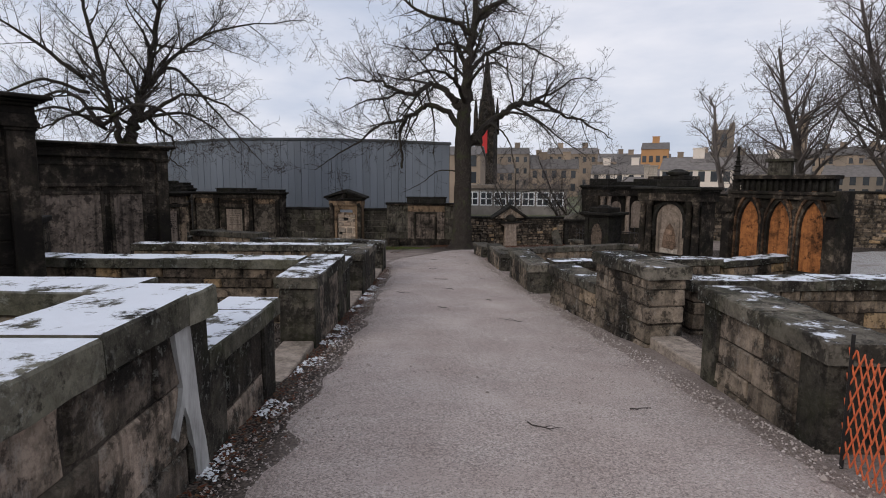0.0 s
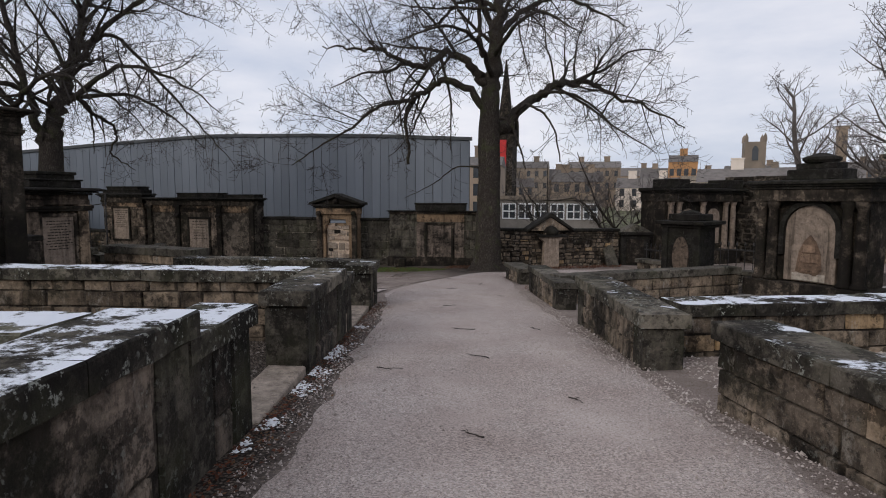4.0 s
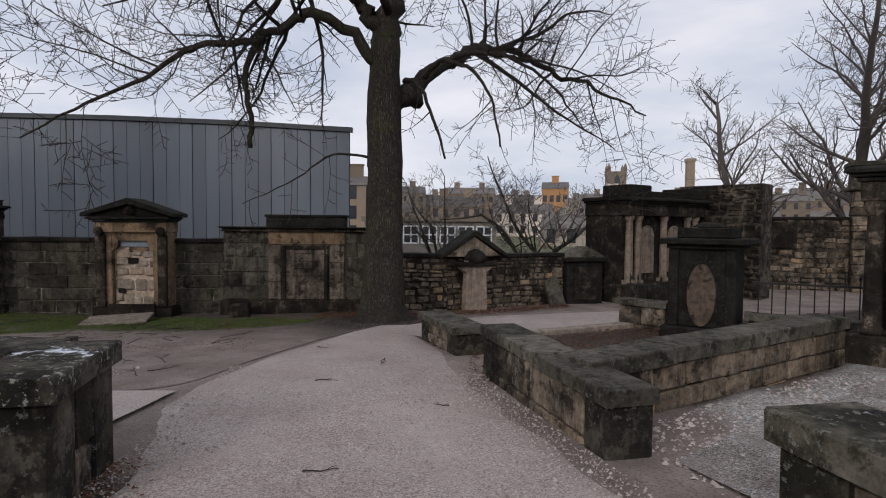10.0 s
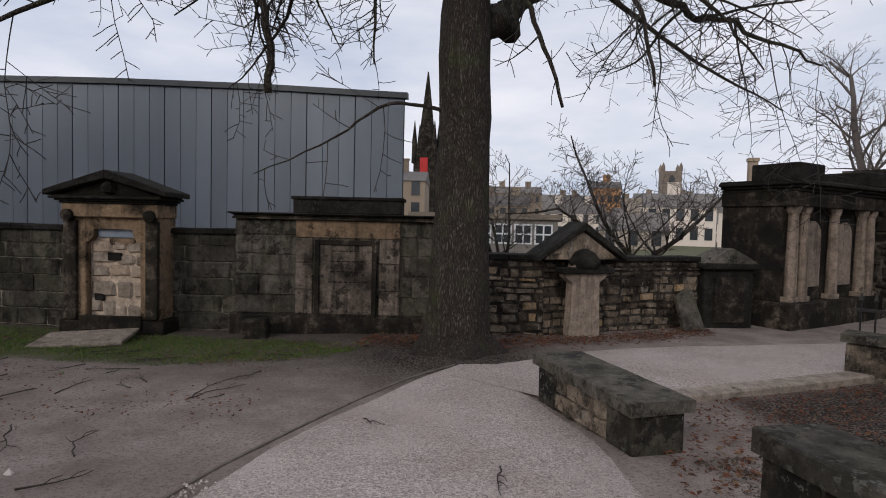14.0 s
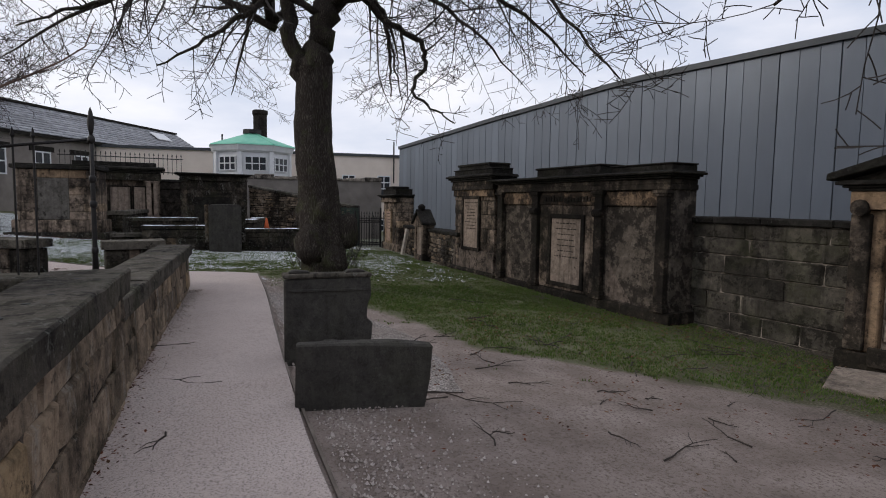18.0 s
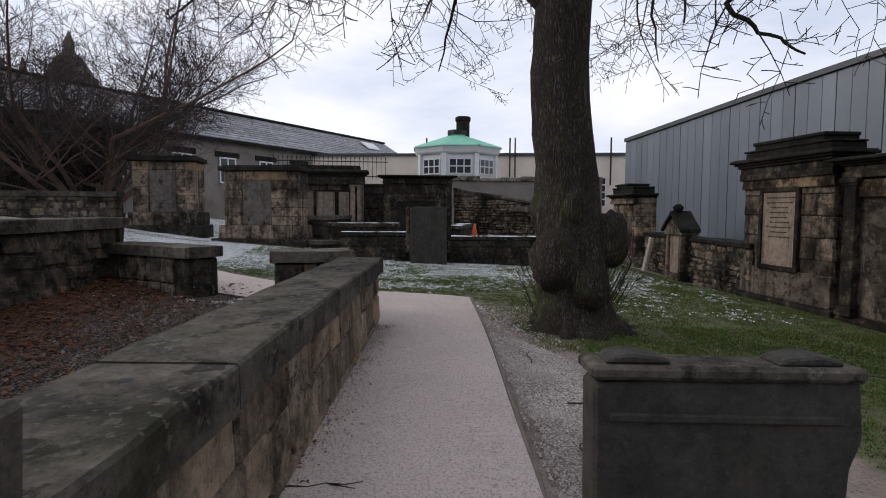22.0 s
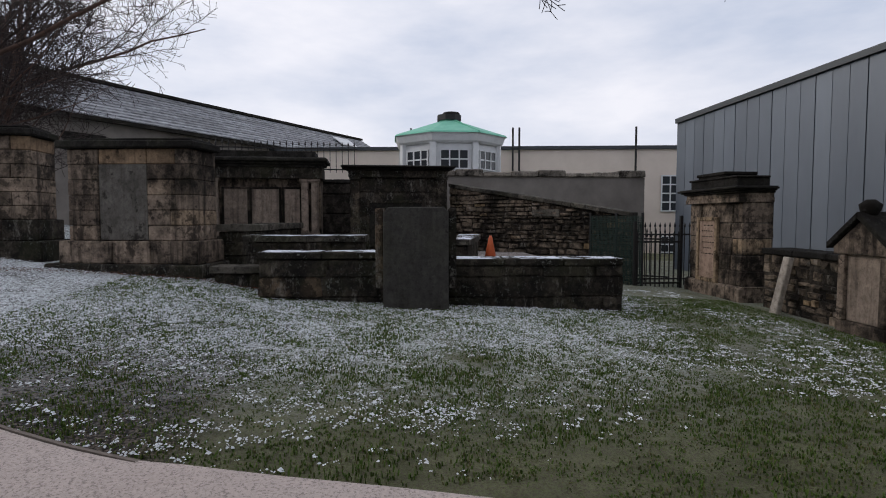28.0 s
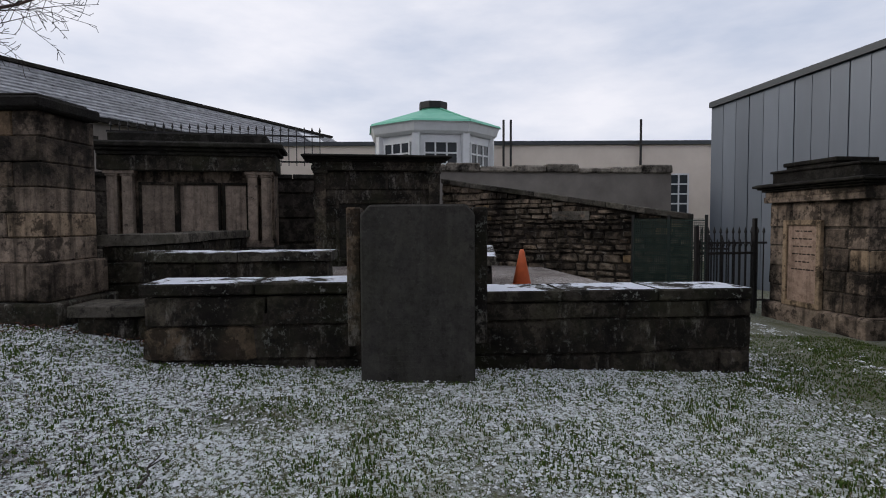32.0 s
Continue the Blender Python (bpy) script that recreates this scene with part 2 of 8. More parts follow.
M_PALE_MORTAR = stone("pale_mortar", (0.24, 0.22, 0.195), (0.1, 0.09, 0.08), soot_lo=0.5, soot_hi=0.7)
M_LIME = simple("lime_run", (0.5, 0.5, 0.485), (0.16, 0.155, 0.145), 7, 0.9, 0, 0.3, (1, 1, 0.3))
M_IRON = simple("black_iron", (0.012, 0.012, 0.013), (0.03, 0.026, 0.024), 18, 0.55, 0.4, 0.25)


def bark_material():
    """Fissured bark: long upright plates, dark cracks, some moss."""
    m, nt, b = nodes_of("bark")
    p = position(nt, (1, 1, 0.2))
    wob = put(nt, "ShaderNodeTexNoise", Scale=6.0, Detail=3)
    nt.links.new(p, wob.inputs["Vector"])
    add = nt.nodes.new("ShaderNodeVectorMath")
    add.operation = "MULTIPLY_ADD"
    nt.links.new(wob.outputs["Color"], add.inputs[0])
    add.inputs[1].default_value = (0.3, 0.3, 0.3)
    nt.links.new(p, add.inputs[2])
    v = put(nt, "ShaderNodeTexVoronoi", Scale=44.0, Randomness=1.0)
    v.feature = "DISTANCE_TO_EDGE"
    nt.links.new(add.outputs[0], v.inputs["Vector"])
    r = nt.nodes.new("ShaderNodeMapRange")
    r.inputs["From Max"].default_value = 0.3
    nt.links.new(v.outputs["Distance"], r.inputs["Value"])
    c = mix_col(nt, noise_fac(nt, position(nt), 3.0, 7, 0.7, 0.3, 0.7), (0.075, 0.064, 0.054), (0.185, 0.162, 0.137))
    c = mix_col(nt, noise_fac(nt, p, 50, 6, 0.75, 0.4, 0.62), c, (0.045, 0.038, 0.032))
    c = mix_col(nt, r.outputs[0], (0.035, 0.028, 0.024), c)
    c = mix_col(nt, math_node(nt, "MULTIPLY", noise_fac(nt, position(nt), 2.1, 6, 0.7, 0.52, 0.68), 0.6), c, (0.075, 0.085, 0.035))
    nt.links.new(c, b.inputs["Base Color"])
    b.inputs["Roughness"].default_value, b.inputs["Specular IOR Level"].default_value = 0.95, 0.1
    bump(nt, b, math_node(nt, "ADD", math_node(nt, "MULTIPLY", r.outputs[0], 0.7), math_node(nt, "MULTIPLY", put_noise(nt, p, 40, 6, 0.75), 0.8)), 0.9, 0.035)
    return m


M_BARK = bark_material()
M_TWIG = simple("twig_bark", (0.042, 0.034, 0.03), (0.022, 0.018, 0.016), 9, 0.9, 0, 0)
# paler, greyer twig colour for the trees beyond the walls
M_FARTWIG = simple("pale_far_twig", (0.13, 0.11, 0.1), (0.08, 0.067, 0.062), 3, 0.95, 0, 0)
M_METAL = simple("grey_cladding", (0.15, 0.172, 0.205), (0.12, 0.139, 0.168), 0.8, 0.42, 0.15, 0.05, (1, 1, 0.25), vary=0.12)
M_METAL_DK = simple("cladding_seam", (0.06, 0.066, 0.072), (0.045, 0.05, 0.055), 2, 0.5, 0.3, 0)

# ---- mesh helpers ----
class Shape:
    """Collects boxes, prisms and tubes into one mesh."""

    def __init__(self):
        self.v, self.f = [], []

    def add(self, verts, faces):
        o = len(self.v)
        self.v += [tuple(p) for p in verts]
        self.f += [tuple(i + o for i in q) for q in faces]
        return self

    def box(self, x0, x1, y0, y1, z0, z1):
        return self.add([(x0, y0, z0), (x1, y0, z0), (x1, y1, z0), (x0, y1, z0), (x0, y0, z1), (x1, y0, z1), (x1, y1, z1), (x0, y1, z1)],
                        [(0, 3, 2, 1), (4, 5, 6, 7), (0, 1, 5, 4), (1, 2, 6, 5), (2, 3, 7, 6), (3, 0, 4, 7)])

    def prism(self, pts, y0, y1):
        """A profile of (x, z), anticlockwise seen from the front, drawn out along y."""
        n = len(pts)
        return self.add([(x, y0, z) for x, z in pts] + [(x, y1, z) for x, z in pts],
                        [tuple(range(n)), tuple(range(2 * n - 1, n - 1, -1))] + [((i + 1) % n, i, n + i, n + (i + 1) % n) for i in range(n)])

    def along(self, pts, x0, x1):
        """A profile of (y, z) drawn out along x."""
        n = len(pts)
        return self.add([(x0, y, z) for y, z in pts] + [(x1, y, z) for y, z in pts],
                        [tuple(range(n - 1, -1, -1)), tuple(range(n, 2 * n))] + [(i, (i + 1) % n, n + (i + 1) % n, n + i) for i in range(n)])

    def lathe(self, prof, seg=12, cx=0, cy=0, squash=1.0):
        """A profile of (radius, z) turned about the upright axis."""
        o = [[(cx + r * math.cos(2 * math.pi * k / seg), cy + squash * r * math.sin(2 * math.pi * k / seg), z) for k in range(seg)] for r, z in prof]
        v = [p for ring in o for p in ring]
        f = [(i * seg + k, i * seg + (k + 1) % seg, (i + 1) * seg + (k + 1) % seg, (i + 1) * seg + k) for i in range(len(prof) - 1) for k in range(seg)]
        f += [tuple(range(seg - 1, -1, -1)), tuple(range((len(prof) - 1) * seg, len(prof) * seg))]
        return self.add(v, f)

    def tube(self, path, radii, seg=6):
        rings, a = [], None
        for i, p in enumerate(path):
            p = Vector(p)
            d = Vector(path[min(i + 1, len(path) - 1)]) - Vector(path[max(i - 1, 0)])
            d = d.normalized() if d.length > 1e-6 else Vector((0, 0, 1))
            if a is None:
                a = d.cross(Vector((0.13, 0.21, 0.97)) if abs(d.z) < 0.9 else Vector((1, 0, 0)))
            a = (a - d * a.dot(d)).normalized()
            b = d.cross(a)
            rings.append([p + radii[i] * (a * math.cos(2 * math.pi * k / seg) + b * math.sin(2 * math.pi * k / seg)) for k in range(seg)])
        v = [q for r in rings for q in r]
        f = [(i * seg + k, i * seg + (k + 1) % seg, (i + 1) * seg + (k + 1) % seg, (i + 1) * seg + k) for i in range(len(path) - 1) for k in range(seg)]
        f += [tuple(range(seg - 1, -1, -1)), tuple(range((len(path) - 1) * seg, len(path) * seg))]
        return self.add(v, f)

    def mesh(self, name, mat, bevel=0.0, wear=0.0, smooth=False):
        me = bpy.data.meshes.new(name)
        me.from_pydata(self.v, [], self.f)
        bm = bmesh.new()
        bm.from_mesh(me)
        if bevel:
            bmesh.ops.bevel(bm, geom=[e for e in bm.edges if e.is_manifold and e.calc_face_angle(0) > 0.4], offset=bevel, segments=1, affect="EDGES", clamp_overlap=True)
        if wear:
            for q in bm.verts:
                q.co += Vector(noise.noise_vector(q.co * 3.1 + Vector((len(self.v), 0, 0)))) * wear
        bmesh.ops.recalc_face_normals(bm, faces=bm.faces)
        bm.to_mesh(me)
        bm.free()
        if smooth:
            me.polygons.foreach_set("use_smooth", [True] * len(me.polygons))
        me.materials.append(mat)
        return me


def part(name, shape, mat, parent, label="", bevel=0.0, wear=0.0, smooth=False, m=None):
    me = shape if isinstance(shape, bpy.types.Mesh) else shape.mesh(name, mat, bevel, wear, smooth)
    ob = new(name, me)
    ob.parent = parent
    if m is not None:
        ob.matrix_basis = m
    return tagged(ob, label)


def thing(name, label, category, m, group="", kind=""):
    ob = new(name)
    ob.empty_display_size = 0.2
    ob.matrix_basis = m
    return tagged(ob, label, category, group, kind)


def solid(name, shape, mat, label, category, m=None, group="", kind="", bevel=0.0, wear=0.0, smooth=False):
    ob = new(name, shape.mesh(name, mat, bevel, wear, smooth))
    if m is not None:
        ob.matrix_basis = m
    return tagged(ob, label, category, group, kind)


def lerp(v, xs, ys):
    return float(np.interp(v, xs, ys))


def ground_z(x, y):
    """The height of the ground: it falls along the first path, levels out, and rises again to the south-west."""
    s = -0.34 * x + 0.94 * y
    a = lerp(s, [-30, -12, 0, 5, 9, 13, 17, 20, 26, 70], [1.4, 0.9, 0.02, -0.43, -0.70, -0.93, -1.13, -1.23, -1.45, -1.65])
    b = lerp(y, [-30, 0, 9, 13, 16.5, 19, 23.5, 30], [0.2, -0.3, -0.85, -1.1, -1.27, -1.33, -1.56, -1.65])
    c = lerp(y, [-30, 0, 9, 11, 14, 15.2, 17, 20, 23.5, 30], [1.2, 0.4, -0.4, -0.68, -0.88, -1.08, -1.16, -1.26, -1.48, -1.6])
    u, w = lerp(x, [-13, -8], [1, 0]), lerp(x, [-28, -21], [1, 0])
    return a * (1 - u) + u * (b * (1 - w) + c * w) + 0.09 * math.exp(-((x + 21.5) / 2.6) ** 2)


# rough blocks shared by all the stones
BLOCKS = {}


def block(kind, mat):
    """One of a few unit blocks with chipped edges, x and y and z from -0.5 to 0.5."""
    key = (kind, mat.name)
    if key not in BLOCKS:
        bm = bmesh.new()
        bmesh.ops.create_cube(bm, size=1.0)
        bmesh.ops.bevel(bm, geom=list(bm.edges), offset=(0.045 if kind < 10 else 0.13) + 0.012 * (kind % 3), segments=1, affect="EDGES")
        rr = random.Random(kind)
        for q in bm.verts:
            q.co += Vector((rr.uniform(-1, 1), rr.uniform(-1, 1), rr.uniform(-1, 1))) * (0.022 if kind < 10 else 0.055)
        bmesh.ops.recalc_face_normals(bm, faces=bm.faces)
        me = bpy.data.meshes.new("stone_block")
        bm.to_mesh(me)
        bm.free()
        me.materials.append(mat)
        BLOCKS[key] = me
    return BLOCKS[key]


LATER = []


def stones(parent, x0, x1, z0, z1, y0, y1, mat, course=0.24, length=0.5, seed=1, gap=0.012, rubble=0.0, top=None, proud=0.008, limit=300):
    """Courses of single stones between y0 and y1 on parent, laid by the end of the file. top: the wall's height at x."""
    LATER.append((parent, x0, x1, z0, z1, y0, y1, mat, course, length, seed, gap, rubble, top, proud, limit))


def lay_stones(parent, x0, x1, z0, z1, y0, y1, mat, course, length, seed, gap, rubble, top, proud, limit):
    rr = random.Random(seed)
    places, z = [], z0
    while z < z1 - 0.05:
        hh = course * rr.uniform(1 - rubble * 0.6 - 0.08, 1 + rubble * 0.6 + 0.08)
        hh = z1 - z if z + hh > z1 - 0.45 * course else hh
        x = x0
        while x < x1 - 0.02:
            ll = length * rr.uniform(0.6, 1.45)
            ll = x1 - x if x + ll > x1 - 0.3 * length else ll
            lim = top(x + ll / 2) if top else 99
            if z + 0.5 * hh < lim:
                h2 = min(hh, lim - z)
                dz = rr.uniform(-1, 1) * rubble * 0.25 * hh
                wob = 0.5 * hh * noise.noise(Vector((x * 1.4, z * 2.0, seed))) if rubble > 0.4 else 0.0
                big = rr.uniform(0.82, 1.12) if rubble > 0.4 else 1.0
                places.append((x + ll / 2, z + h2 / 2 + dz * 0.3 + wob, ll - gap, (h2 - gap - abs(dz) * 0.3) * big, rr.uniform(0, 1) * proud * (1 + 2 * rubble), rr.uniform(-1, 1) * rubble * 5, rr.randrange(6) + (10 if rubble > 0.4 else 0)))
            x += ll
        z += hh
    extra = Shape()
    for i, (cx, cz, sx, sz, pr, tilt, k) in enumerate(places):
        if i < limit:
            ob = new("stone", block(k, mat))
            ob.parent = parent
            ob.matrix_basis = pose(cx, (y0 + y1) / 2, cz, 0, tilt, 0) @ Matrix.Diagonal((sx, y1 - y0 + 2 * pr, sz, 1))
        else:
            extra.box(cx - sx / 2, cx + sx / 2, y0 - pr, y1 + pr, cz - sz / 2, cz + sz / 2)
    if extra.v:
        tagged(part("stonework", extra, mat, parent, bevel=0.006), kind="stuff")


def run(p, q):
    """Pose with x along p to q and its length; z 0."""
    (x0, y0), (x1, y1) = p, q
    return math.degrees(math.atan2(y1 - y0, x1 - x0)), math.hypot(x1 - x0, y1 - y0)

# ---- ground ----
def ground_material():
    m, nt, b = nodes_of("churchyard_ground")
    p = position(nt)
    at = nt.nodes.new("ShaderNodeAttribute")
    at.attribute_name = "zone"
    sp = nt.nodes.new("ShaderNodeSeparateColor")
    nt.links.new(at.outputs["Color"], sp.inputs[0])
    fine = put_noise(nt, p, 60, 5, 0.7)
    dirt = mix_col(nt, noise_fac(nt, p, 1.5, 7, 0.65, 0.3, 0.7), (0.17, 0.134, 0.114), (0.35, 0.292, 0.262))
    dirt = mix_col(nt, noise_fac(nt, p, 38, 5, 0.75, 0.36, 0.5), (0.13, 0.1, 0.082), dirt)
    grass = mix_col(nt, noise_fac(nt, p, 3.0, 6, 0.7, 0.35, 0.65), (0.06, 0.082, 0.024), (0.13, 0.155, 0.055))
    grass = mix_col(nt, noise_fac(nt, p, 70, 4, 0.75, 0.36, 0.56), (0.05, 0.043, 0.026), grass)
    chips = put(nt, "ShaderNodeTexVoronoi", Scale=42.0, Randomness=1.0)
    nt.links.new(p, chips.inputs["Vector"])
    dk = mix_col(nt, noise_fac(nt, p, 2.2, 6, 0.65, 0.35, 0.65), (0.05, 0.04, 0.034), (0.125, 0.102, 0.088))
    cs = nt.nodes.new("ShaderNodeSeparateColor")
    nt.links.new(chips.outputs["Color"], cs.inputs[0])
    dk = mix_col(nt, math_node(nt, "MULTIPLY", cs.outputs[0], 0.75), dk, (0.2, 0.158, 0.125))
    edge = nt.nodes.new("ShaderNodeMapRange")
    edge.inputs["From Min"].default_value, edge.inputs["From Max"].default_value = 0.3, 0.62
    nt.links.new(chips.outputs["Distance"], edge.inputs["Value"])
    dk = mix_col(nt, edge.outputs[0], dk, (0.018, 0.014, 0.011))
    ragged = math_node(nt, "SUBTRACT", math_node(nt, "ADD", sp.outputs[0], math_node(nt, "MULTIPLY", put_noise(nt, p, 2.6, 6, 0.7), 0.9)), 0.45)
    gmask = nt.nodes.new("ShaderNodeMapRange")
    gmask.inputs["From Min"].default_value, gmask.inputs["From Max"].default_value = 0.3, 0.62
    nt.links.new(ragged, gmask.inputs["Value"])
    c = mix_col(nt, gmask.outputs[0], dirt, grass)
    c = mix_col(nt, sp.outputs[2], c, dk)
    sn = math_node(nt, "MULTIPLY", noise_fac(nt, p, 30, 8, 0.8, 0.44, 0.55), noise_fac(nt, p, 1.1, 5, 0.6, 0.26, 0.46))
    c = mix_col(nt, math_node(nt, "MULTIPLY", sn, sp.outputs[1]), c, (0.76, 0.81, 0.81))
    nt.links.new(c, b.inputs["Base Color"])
    b.inputs["Roughness"].default_value = 0.95
    b.inputs["Specular IOR Level"].default_value = 0.2
    bump(nt, b, fine, 0.8, 0.02)
    return m


def gravel_material(name, a, b_col, stone_col, amount, snow=0.0):
    m, nt, b = nodes_of(name)
    p = position(nt)
    c = mix_col(nt, noise_fac(nt, p, 0.8, 7, 0.65, 0.3, 0.7), a, b_col)
    v = put(nt, "ShaderNodeTexVoronoi", Scale=95.0, Randomness=1.0)
    nt.links.new(p, v.inputs["Vector"])
    s = nt.nodes.new("ShaderNodeSeparateColor")
    nt.links.new(v.outputs["Color"], s.inputs[0])
    c = mix_col(nt, math_node(nt, "MULTIPLY", math_node(nt, "MULTIPLY", s.outputs[0], noise_fac(nt, p, 1.3, 4, 0.6, 0.36, 0.62)), amount), c, stone_col)
    c = mix_col(nt, math_node(nt, "MULTIPLY", noise_fac(nt, p, 60, 4, 0.75, 0.52, 0.6), 0.55), c, (0.1, 0.084, 0.075))
    v2 = put(nt, "ShaderNodeTexVoronoi", Scale=80.0, Randomness=1.0)
    nt.links.new(p, v2.inputs["Vector"])
    s2 = nt.nodes.new("ShaderNodeSeparateColor")
    nt.links.new(v2.outputs["Color"], s2.inputs[0])
    grain = nt.nodes.new("ShaderNodeMapRange")
    grain.inputs["To Min"].default_value, grain.inputs["To Max"].default_value = 1 - 0.75 * amount, 1 + 0.42 * amount
    nt.links.new(s2.outputs[0], grain.inputs["Value"])
    tone = nt.nodes.new("ShaderNodeHueSaturation")
    nt.links.new(grain.outputs[0], tone.inputs["Value"])
    nt.links.new(c, tone.inputs["Color"])
    c = mix_col(nt, noise_fac(nt, p, 0.9, 5, 0.65, 0.34, 0.5), c, tone.outputs[0])
    if snow:
        c = mix_col(nt, math_node(nt, "MULTIPLY", noise_fac(nt, p, 6, 7, 0.75, 0.6, 0.66), snow), c, (0.7, 0.72, 0.76))
    nt.links.new(c, b.inputs["Base Color"])
    b.inputs["Roughness"].default_value = 0.95
    b.inputs["Specular IOR Level"].default_value = 0.2
    bump(nt, b, v.outputs["Distance"], 0.5 * amount + 0.1, 0.012)
    return m


M_GROUND = ground_material()
M_GRAVEL = gravel_material("gravel_path", (0.35, 0.285, 0.256), (0.45, 0.377, 0.342), (0.6, 0.545, 0.51), 0.5)
M_STRIP = gravel_material("smooth_path", (0.455, 0.38, 0.345), (0.54, 0.46, 0.423), (0.6, 0.55, 0.52), 0.15)
M_CHIPS = gravel_material("loose_chippings", (0.19, 0.158, 0.138), (0.31, 0.268, 0.243), (0.58, 0.54, 0.51), 0.9, 0.25)
M_EDGE = simple("timber_edging", (0.2, 0.165, 0.14), (0.1, 0.08, 0.066), 8, 0.9, 0, 0.4)


def axis(lo, a, b, hi, step):
    t = list(np.arange(a, b + 1e-6, step))
    left, right, d = [], [], step
    v = a
    while v > lo:
        d *= 1.35
        v -= d
        left.append(max(v, lo))
    v, d = b, step
    while v < hi:
        d *= 1.35
        v += d
        right.append(min(v, hi))
    return left[::-1] + t + right


def smooth(a, b, v):
    t = min(1, max(0, (v - a) / (b - a)))
    return t * t * (3 - 2 * t)


def zone(x, y):
    """Grass, snow and dark plot gravel at a place."""
    s = -0.34 * x + 0.94 * y
    off = 0.94 * x + 0.34 * y
    edge = lerp(x, [-20.6, -18.9, -18, -16.5, -15, -14, -12.5, -10.4, -8.7], [17.75, 18.15, 18.9, 19.4, 19.6, 20.6, 21.8, 21.9, 22.6])
    north = smooth(edge - 0.3, edge + 0.5, y) * (1 - smooth(-8.6, -7.4, x)) * (1 - smooth(23.6, 24.4, y))
    grass = max(north, 1 if x < -21.5 and (y > 12.5 or x < -23) else 0)
    snow = (1 - smooth(-25.8, -22.0, x)) * (1 - 0.8 * smooth(18.9, 20.6, y + 0.25 * (x + 25)))
    dark = max((1 - smooth(-1.1, -0.7, off)) * (1 - smooth(15.6, 16.0, y)), smooth(3.4, 3.8, off) * (1 - smooth(24.3, 24.8, y - 0.63 * x)) * (1 - 0.95 * smooth(8.9, 9.3, y - 0.4 * x) * (1 - smooth(20.1, 20.4, y - 0.86 * x))))
    if x < -12 and y < 15.9 and x > -22:
        dark = max(dark, 1 - smooth(-21.9, -20.8, -abs(x) * 1.0) if x < -20.8 else 1)
        grass = 0
    trod = 0.6 * smooth(20.4, 22.6, y) * smooth(-15.5, -13.2, x) * (1 - smooth(-8.6, -7.8, x))
    earth = max(0, 1 - math.hypot(x + 7.2, y - 23.4) / 2.6, 0.75 - math.hypot(x + 19.75, y - 18.8) / 1.1)
    dark = max(dark, trod, min(1, earth * 1.5), 0.8 * smooth(22.9, 23.5, y - 0.13 * (x + 14)) * (1 - smooth(-8, -7, x)) if x > -19 else 0)
    if off > 3.6 and y - 0.86 * x < 20.2:
        snow = max(snow, 0.5 * smooth(8.9, 9.3, y - 0.4 * x))
    return grass * (1 - min(1, earth)), snow, min(1, dark)


gx, gy = axis(-600, -40, 12, 600, 0.26), axis(-600, -4, 32, 900, 0.26)
gv, gc = [], []
for yy in gy:
    for xx in gx:
        near = -40 < xx < 12 and -4 < yy < 32
        gv.append((xx, yy, ground_z(xx, yy) + (0.018 * noise.noise(Vector((xx * 1.7, yy * 1.7, 0))) if near else -0.02)))
        gc += [*(zone(xx, yy) if near else (1, 0, 0)), 1.0]
nx = len(gx)
ground_mesh = bpy.data.meshes.new("ground")
ground_mesh.from_pydata(gv, [], [(j * nx + i, j * nx + i + 1, (j + 1) * nx + i + 1, (j + 1) * nx + i) for j in range(len(gy) - 1) for i in range(nx - 1)])
ground_mesh.attributes.new("zone", "FLOAT_COLOR", "POINT").data.foreach_set("color", gc)
ground_mesh.polygons.foreach_set("use_smooth", [True] * len(ground_mesh.polygons))
ground_mesh.materials.append(M_GROUND)
tagged(new("ground", ground_mesh), "frosty grass, bare earth and dark plot gravel", "ground", kind="structure")


def spline(pts, n):
    """n points evenly along a smooth line through pts."""
    pts = [Vector((*p, 0)) for p in pts]
    ext = [2 * pts[0] - pts[1], *pts, 2 * pts[-1] - pts[-2]]
    out = []
    for k in range(n):
        u = k / (n - 1) * (len(pts) - 1)
        i = min(int(u), len(pts) - 2)
        t = u - i
        a, b, c, d = ext[i:i + 4]
        out.append(0.5 * ((2 * b) + (c - a) * t + (2 * a - 5 * b + 4 * c - d) * t * t + (3 * b - a - 3 * c + d) * t ** 3))
    return [(p.x, p.y) for p in out]


def strip(name, left, right, mat, label, category, lift=0.03, n=70, across=8, rag=0.0, drop=0.06):
    a, b = spline(left, n), spline(right, n)
    v, f, w = [], [], across + 1
    for i, ((x0, y0), (x1, y1)) in enumerate(zip(a, b)):
        for k in range(w):
            u = k / across
            x, y = x0 + (x1 - x0) * u, y0 + (y1 - y0) * u
            if rag and k in (0, across):
                x += rag * noise.noise(Vector((x * 1.3, y * 1.3, k)))
            edge = drop if k in (0, across) else 0.0
            v.append((x, y, ground_z(x, y) + lift - edge + 0.012 * noise.noise(Vector((x * 0.9, y * 0.9, 4)))))
    f = [(i * w + k, i * w + k + 1, (i + 1) * w + k + 1, (i + 1) * w + k) for i in range(n - 1) for k in range(across)]
    me = bpy.data.meshes.new(name)
    me.from_pydata(v, [], f)
    me.polygons.foreach_set("use_smooth", [True] * len(f))
    me.materials.append(mat)
    return tagged(new(name, me), label, category, kind="structure")


